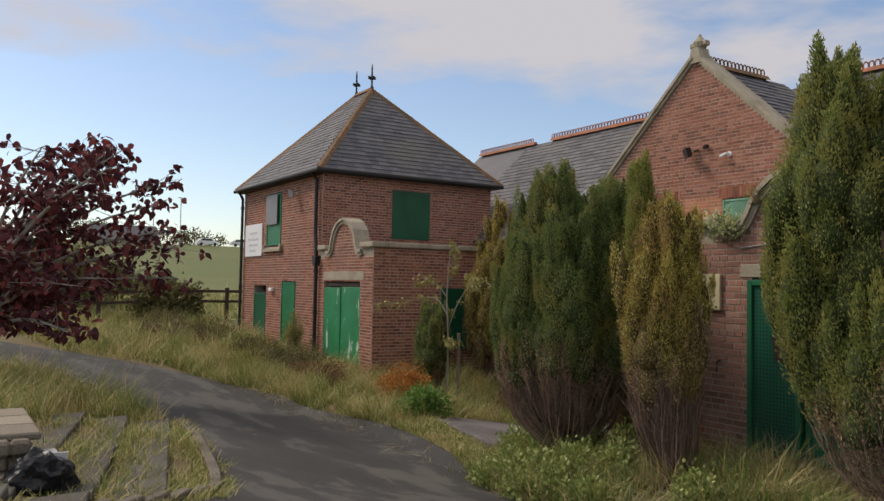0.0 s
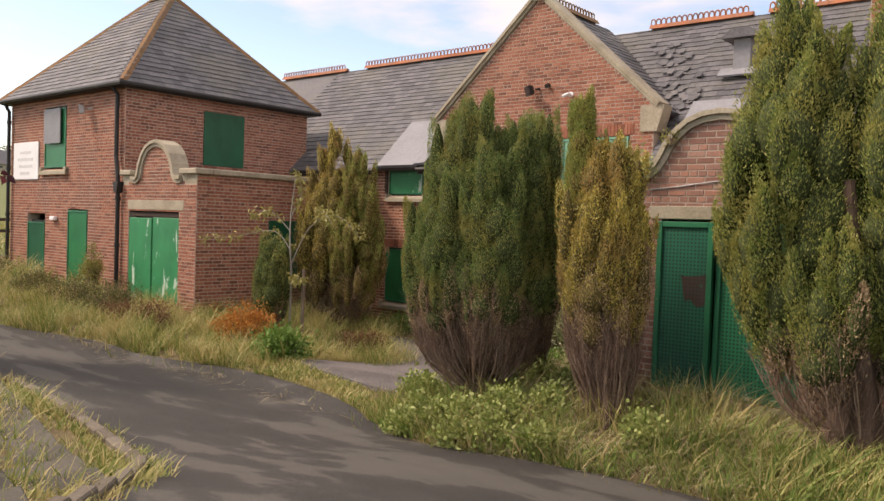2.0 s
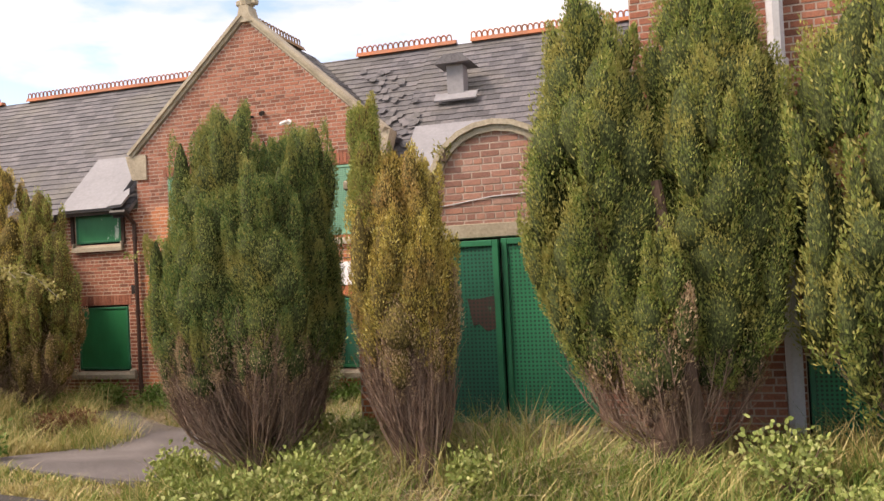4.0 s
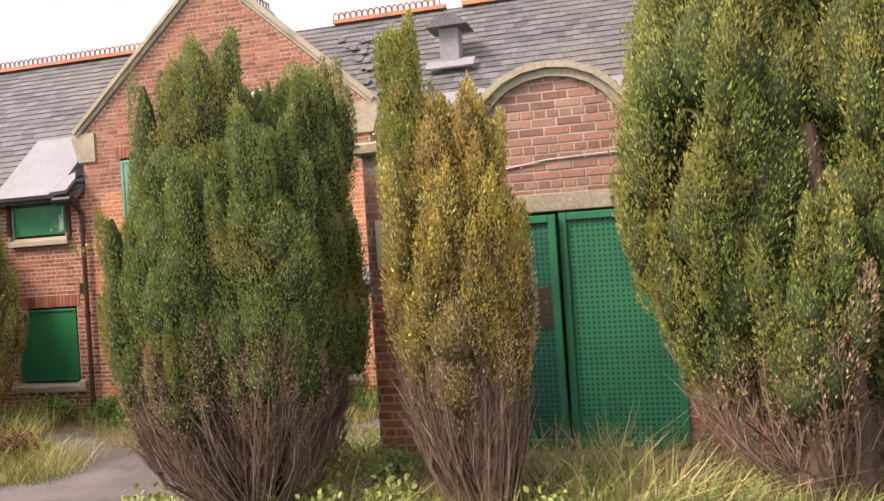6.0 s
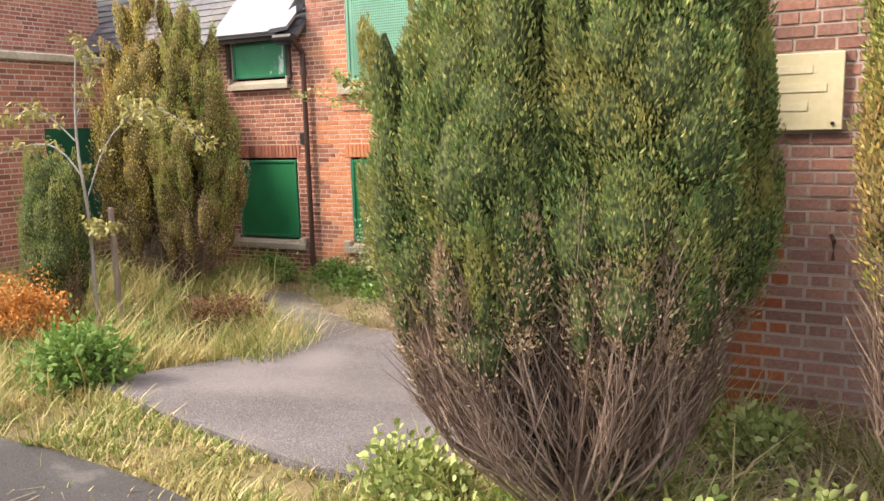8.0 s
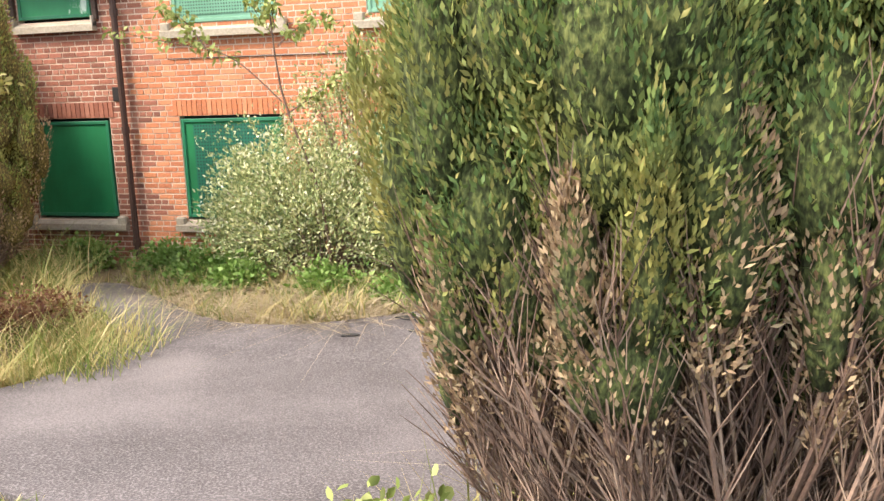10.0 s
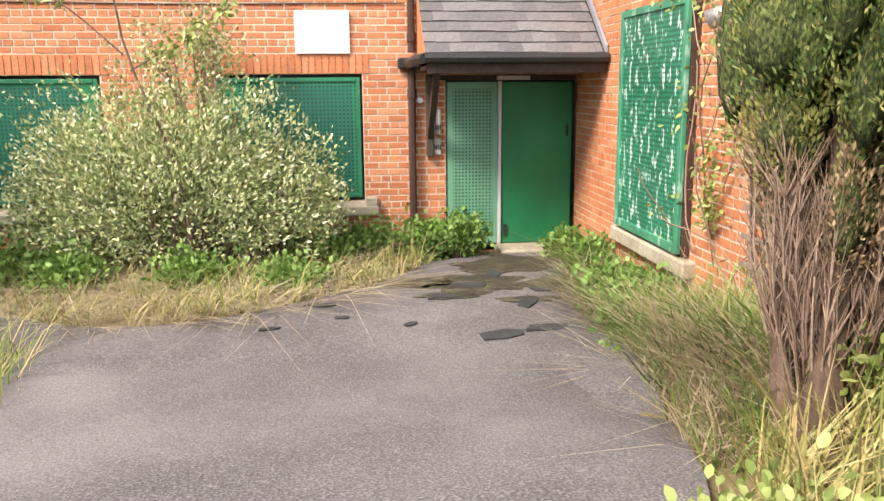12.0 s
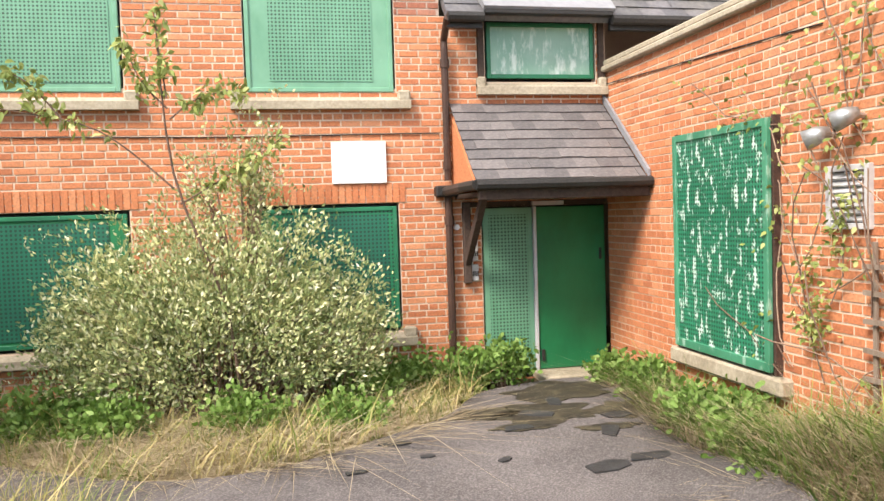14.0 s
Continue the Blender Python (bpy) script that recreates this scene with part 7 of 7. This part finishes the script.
blades("fallen_straw", [(-10, -8.8), (-5.0, -8.62), (-1.0, -9.0), (3, -9.15), (3, -8.8), (-1.2, -8.6), (-5.2, -8.25), (-10, -8.4)], 3800, 0.16, M["straw"], "flattened straw along the road edge", seed=11, lie=0.93, avoid=False)
blades("rough_grass", [(-14.5, -17), (-11.8, -13.8), (-10.2, -12.6), (-6.5, -11.7), (-5.2, -11.7), (-6.0, -13.1), (-3.4, -14.2), (-6, -18)], 24000, 0.38, M["grass_mix"], "long grass inside the road bend", seed=12)
blades("path_grass", [(-5.0, -11.5), (-2.3, -11.9), (-0.4, -12.5), (0.7, -13.7), (1.3, -15.5), (-2.0, -14.6), (-5.6, -13.1)], 9000, 0.16, M["grass_mix"], "tufts of grass between the flags", seed=13, clump=1.2)
blades("kerb_moss_grass", [(-5.6, -11.35), (-2.4, -11.68), (-1.2, -11.95), (-0.1, -12.35), (1.3, -14.0), (1.0, -14.3), (-0.4, -12.75), (-2.4, -12.1), (-5.6, -11.7)], 7000, 0.09, M["grass_mix"], "mossy grass strip along the kerb", seed=14, avoid=False)
blades("rough_grass", [(-26, -14), (-15.5, -12.2), (-13.7, -9.9), (-13.3, -5.7), (-20.5, -5.7), (-28, -5)], 22000, 0.42, M["grass_mix"], "dry meadow grass beside the tower", seed=15, w=0.009, clump=1.6)
blades("meadow_grass", [(-40, -30), (-24, -20), (-25, 6), (-42, 6)], 16000, 0.4, M["grass_mix"], "meadow grass beyond the fence", seed=16, w=0.018, clump=4)

# ---- loose slates and stains on the forecourt ----
def spot(x, y):
    return terrain(x, y) + 0.06
for k, (x, y, s, a_) in enumerate(((-1.64, -3.62, 0.2, 20), (-1.22, -3.5, 0.17, 5), (-2.33, -3.23, 0.07, 40), (-1.95, -2.35, 0.15, 15), (-3.1, -2.5, 0.12, -20), (-1.2, -2.7, 0.18, 60), (-0.9, -2.2, 0.16, 10), (-1.6, -1.9, 0.17, -30), (-1.3, -1.5, 0.15, 80), (-3.5, -3.2, 0.08, 12), (-2.9, -2.95, 0.06, 0))):
    ob = thing("fallen_slate", (x, y, spot(x, y)), "dark fallen roof slate lying on the forecourt", "slate", "fallen slates")
    ob.rotation_euler = (0, 0, radians(a_))
    r0 = random.Random(k)
    out = [(s * u_ + r0.uniform(-0.2, 0.2) * s, s * v_ * 0.55 + r0.uniform(-0.15, 0.15) * s) for u_, v_ in ((-1, -0.8), (0.1, -1), (0.9, -0.8), (1.1, 0.2), (0.6, 0.9), (-0.8, 0.8))]
    geo = Geo().prism([(u_, v_, 0.004) for u_, v_ in out], (0, 0, 0.012))
    me = geo.mesh("plate", M["damp_slate"])
    p_ = new("plate", me)
    p_.parent = ob
def ragged(cx, cy, rx, ry, seed):
    """An uneven closed outline."""
    r0 = random.Random(seed)
    p1, p2, p3 = (r0.uniform(0, 6.28) for _ in range(3))
    return [(cx + rx * m * math.cos(t), cy + ry * m * math.sin(t)) for t, m in ((t, 1 + 0.16 * math.sin(2 * t + p1) + 0.14 * math.sin(5 * t + p2) + 0.09 * math.sin(9 * t + p3)) for t in (2 * math.pi * q / 40 for q in range(40)))]
for k, (x, y, rx, ry) in enumerate(((-1.55, -1.9, 0.55, 0.36), (-0.72, -2.0, 0.36, 0.34), (-1.05, -1.05, 0.62, 0.42), (-2.1, -1.75, 0.3, 0.26), (-1.15, -2.55, 0.26, 0.12), (-1.9, -2.35, 0.3, 0.10), (-0.6, -2.6, 0.16, 0.12))):
    draped("pavement_moss_%d" % (k + 1), ragged(x, y, rx, ry, k), 0.064 + 0.003 * (k % 3), 0.003, M["moss"], "damp dark moss and silt before the door", "moss", 0.2)

# ---- fence and distance ----
fx = -24.5
fence = thing("field_fence", (fx, -5.0, gz(fx, -5.0)), "dark timber post and rail fence along the field", "fence")
for k in range(14):
    y = -24 + 2.4 * k
    part("post", Geo().bevel_box(fx - 0.07, fx + 0.07, y - 0.07, y + 0.07, gz(fx, y) - 0.1, gz(fx, y) + 1.35, 0.015), M["wood_dark"], fence)
    for h in (0.75, 1.15):
        z0, z1 = gz(fx, y) + h, gz(fx, y + 2.4) + h
        part("rail", Geo().prism([(fx + 0.08, y, z0), (fx + 0.08, y, z0 + 0.11), (fx + 0.08, y + 2.4, z1 + 0.11), (fx + 0.08, y + 2.4, z1)], (0.04, 0, 0)), M["wood_dark"], fence)
def far_house(x, y, w, d, h, label):
    z = gz(x, y)
    ob = thing("far_house", (x, y, z), label, "house")
    part("wall", Geo().box(x - d, x + d, y - w, y + w, z - 1, z + h), M["stone"], ob)
    part("roof", Geo().prism([(x - d - 0.4, y - w - 0.4, z + h), (x + d + 0.4, y - w - 0.4, z + h), (x, y - w - 0.4, z + h + d * 0.9)], (0, 2 * w + 0.8, 0)), M["slate"], ob)
    for q in (-0.5, 0.1, 0.6):
        part("window", Geo().box(x + d, x + d + 0.05, y + q * w - 0.5, y + q * w + 0.5, z + h * 0.35, z + h * 0.7), M["dark_glass"], ob)
far_house(-136, 12, 5, 3.0, 0.8, "low grey-roofed farm building on the hill")
far_house(-148, 44, 4, 3, 1.0, "distant stone house behind the field")
car_tints = {"white": M["white"], "grey": M["steel"]}
for k, (x, y, tint) in enumerate(((-150, 30, "white"), (-151, 37, "white"), (-150, 62, "grey"), (-152, 70, "white"))):
    z = gz(x, y) + 0.1
    car = thing("parked_car", (x, y, z), "distant %s parked car on the hill road" % tint, "car", "cars on the hill")
    part("body", Geo().prism([(x, y - 2.1, z + 0.3), (x, y + 2.1, z + 0.3), (x, y + 2.1, z + 0.8), (x, y + 1.2, z + 0.95), (x, y + 0.6, z + 1.45), (x, y - 1.2, z + 1.45), (x, y - 1.9, z + 0.95), (x, y - 2.1, z + 0.9)], (1.7, 0, 0)), car_tints[tint], car)
    part("side_window", Geo().prism([(x + 1.702, y - 1.4, z + 0.98), (x + 1.702, y + 1.0, z + 0.98), (x + 1.702, y + 0.55, z + 1.36), (x + 1.702, y - 1.15, z + 1.36)], (0.01, 0, 0)), M["dark_glass"], car)
    for q in (-1.3, 1.3):
        part("wheel", Geo().tube([(x + 1.5, y + q, z + 0.3), (x + 1.72, y + q, z + 0.3)], 0.32, 10), M["black"], car)
for k, (x, y, h) in enumerate(((-146, 24, 9), (-148, 52, 8), (-147, 66, 9), (-150, 20, 7))):
    pl = thing("street_lamp", (x, y, gz(x, y)), "slim grey lamp post on the skyline", "lamp post", "skyline posts")
    part("pole", Geo().tube([(x, y, gz(x, y) - 0.2), (x, y, gz(x, y) + h)], 0.09, 6), M["steel"], pl)
    part("head", Geo().bevel_box(x - 0.15, x + 0.15, y - 0.6, y + 0.2, gz(x, y) + h, gz(x, y) + h + 0.15, 0.04), M["steel"], pl)
for k, (x, y, s, h) in enumerate(((-156, 10, 5, 4), (-155, 48, 6, 4.5), (-156, 58, 5, 5.5), (-154, 80, 6, 4), (-156, -10, 7, 5), (-150, -30, 6, 4), (-158, 30, 7, 3))):
    bush("far_hedge", (x, y, gz(x, y) - 0.3), (s, s, h), "bare-twigged hedge on the far skyline", M["leaf_dark"], 1500, 0.5, 0.14, 150 + k, 60)

# ---- single bricks of the side wall ----
spread(wing_w, loose_w, (0, 0), Y, (-1, 0), M["brick_orange_one"])
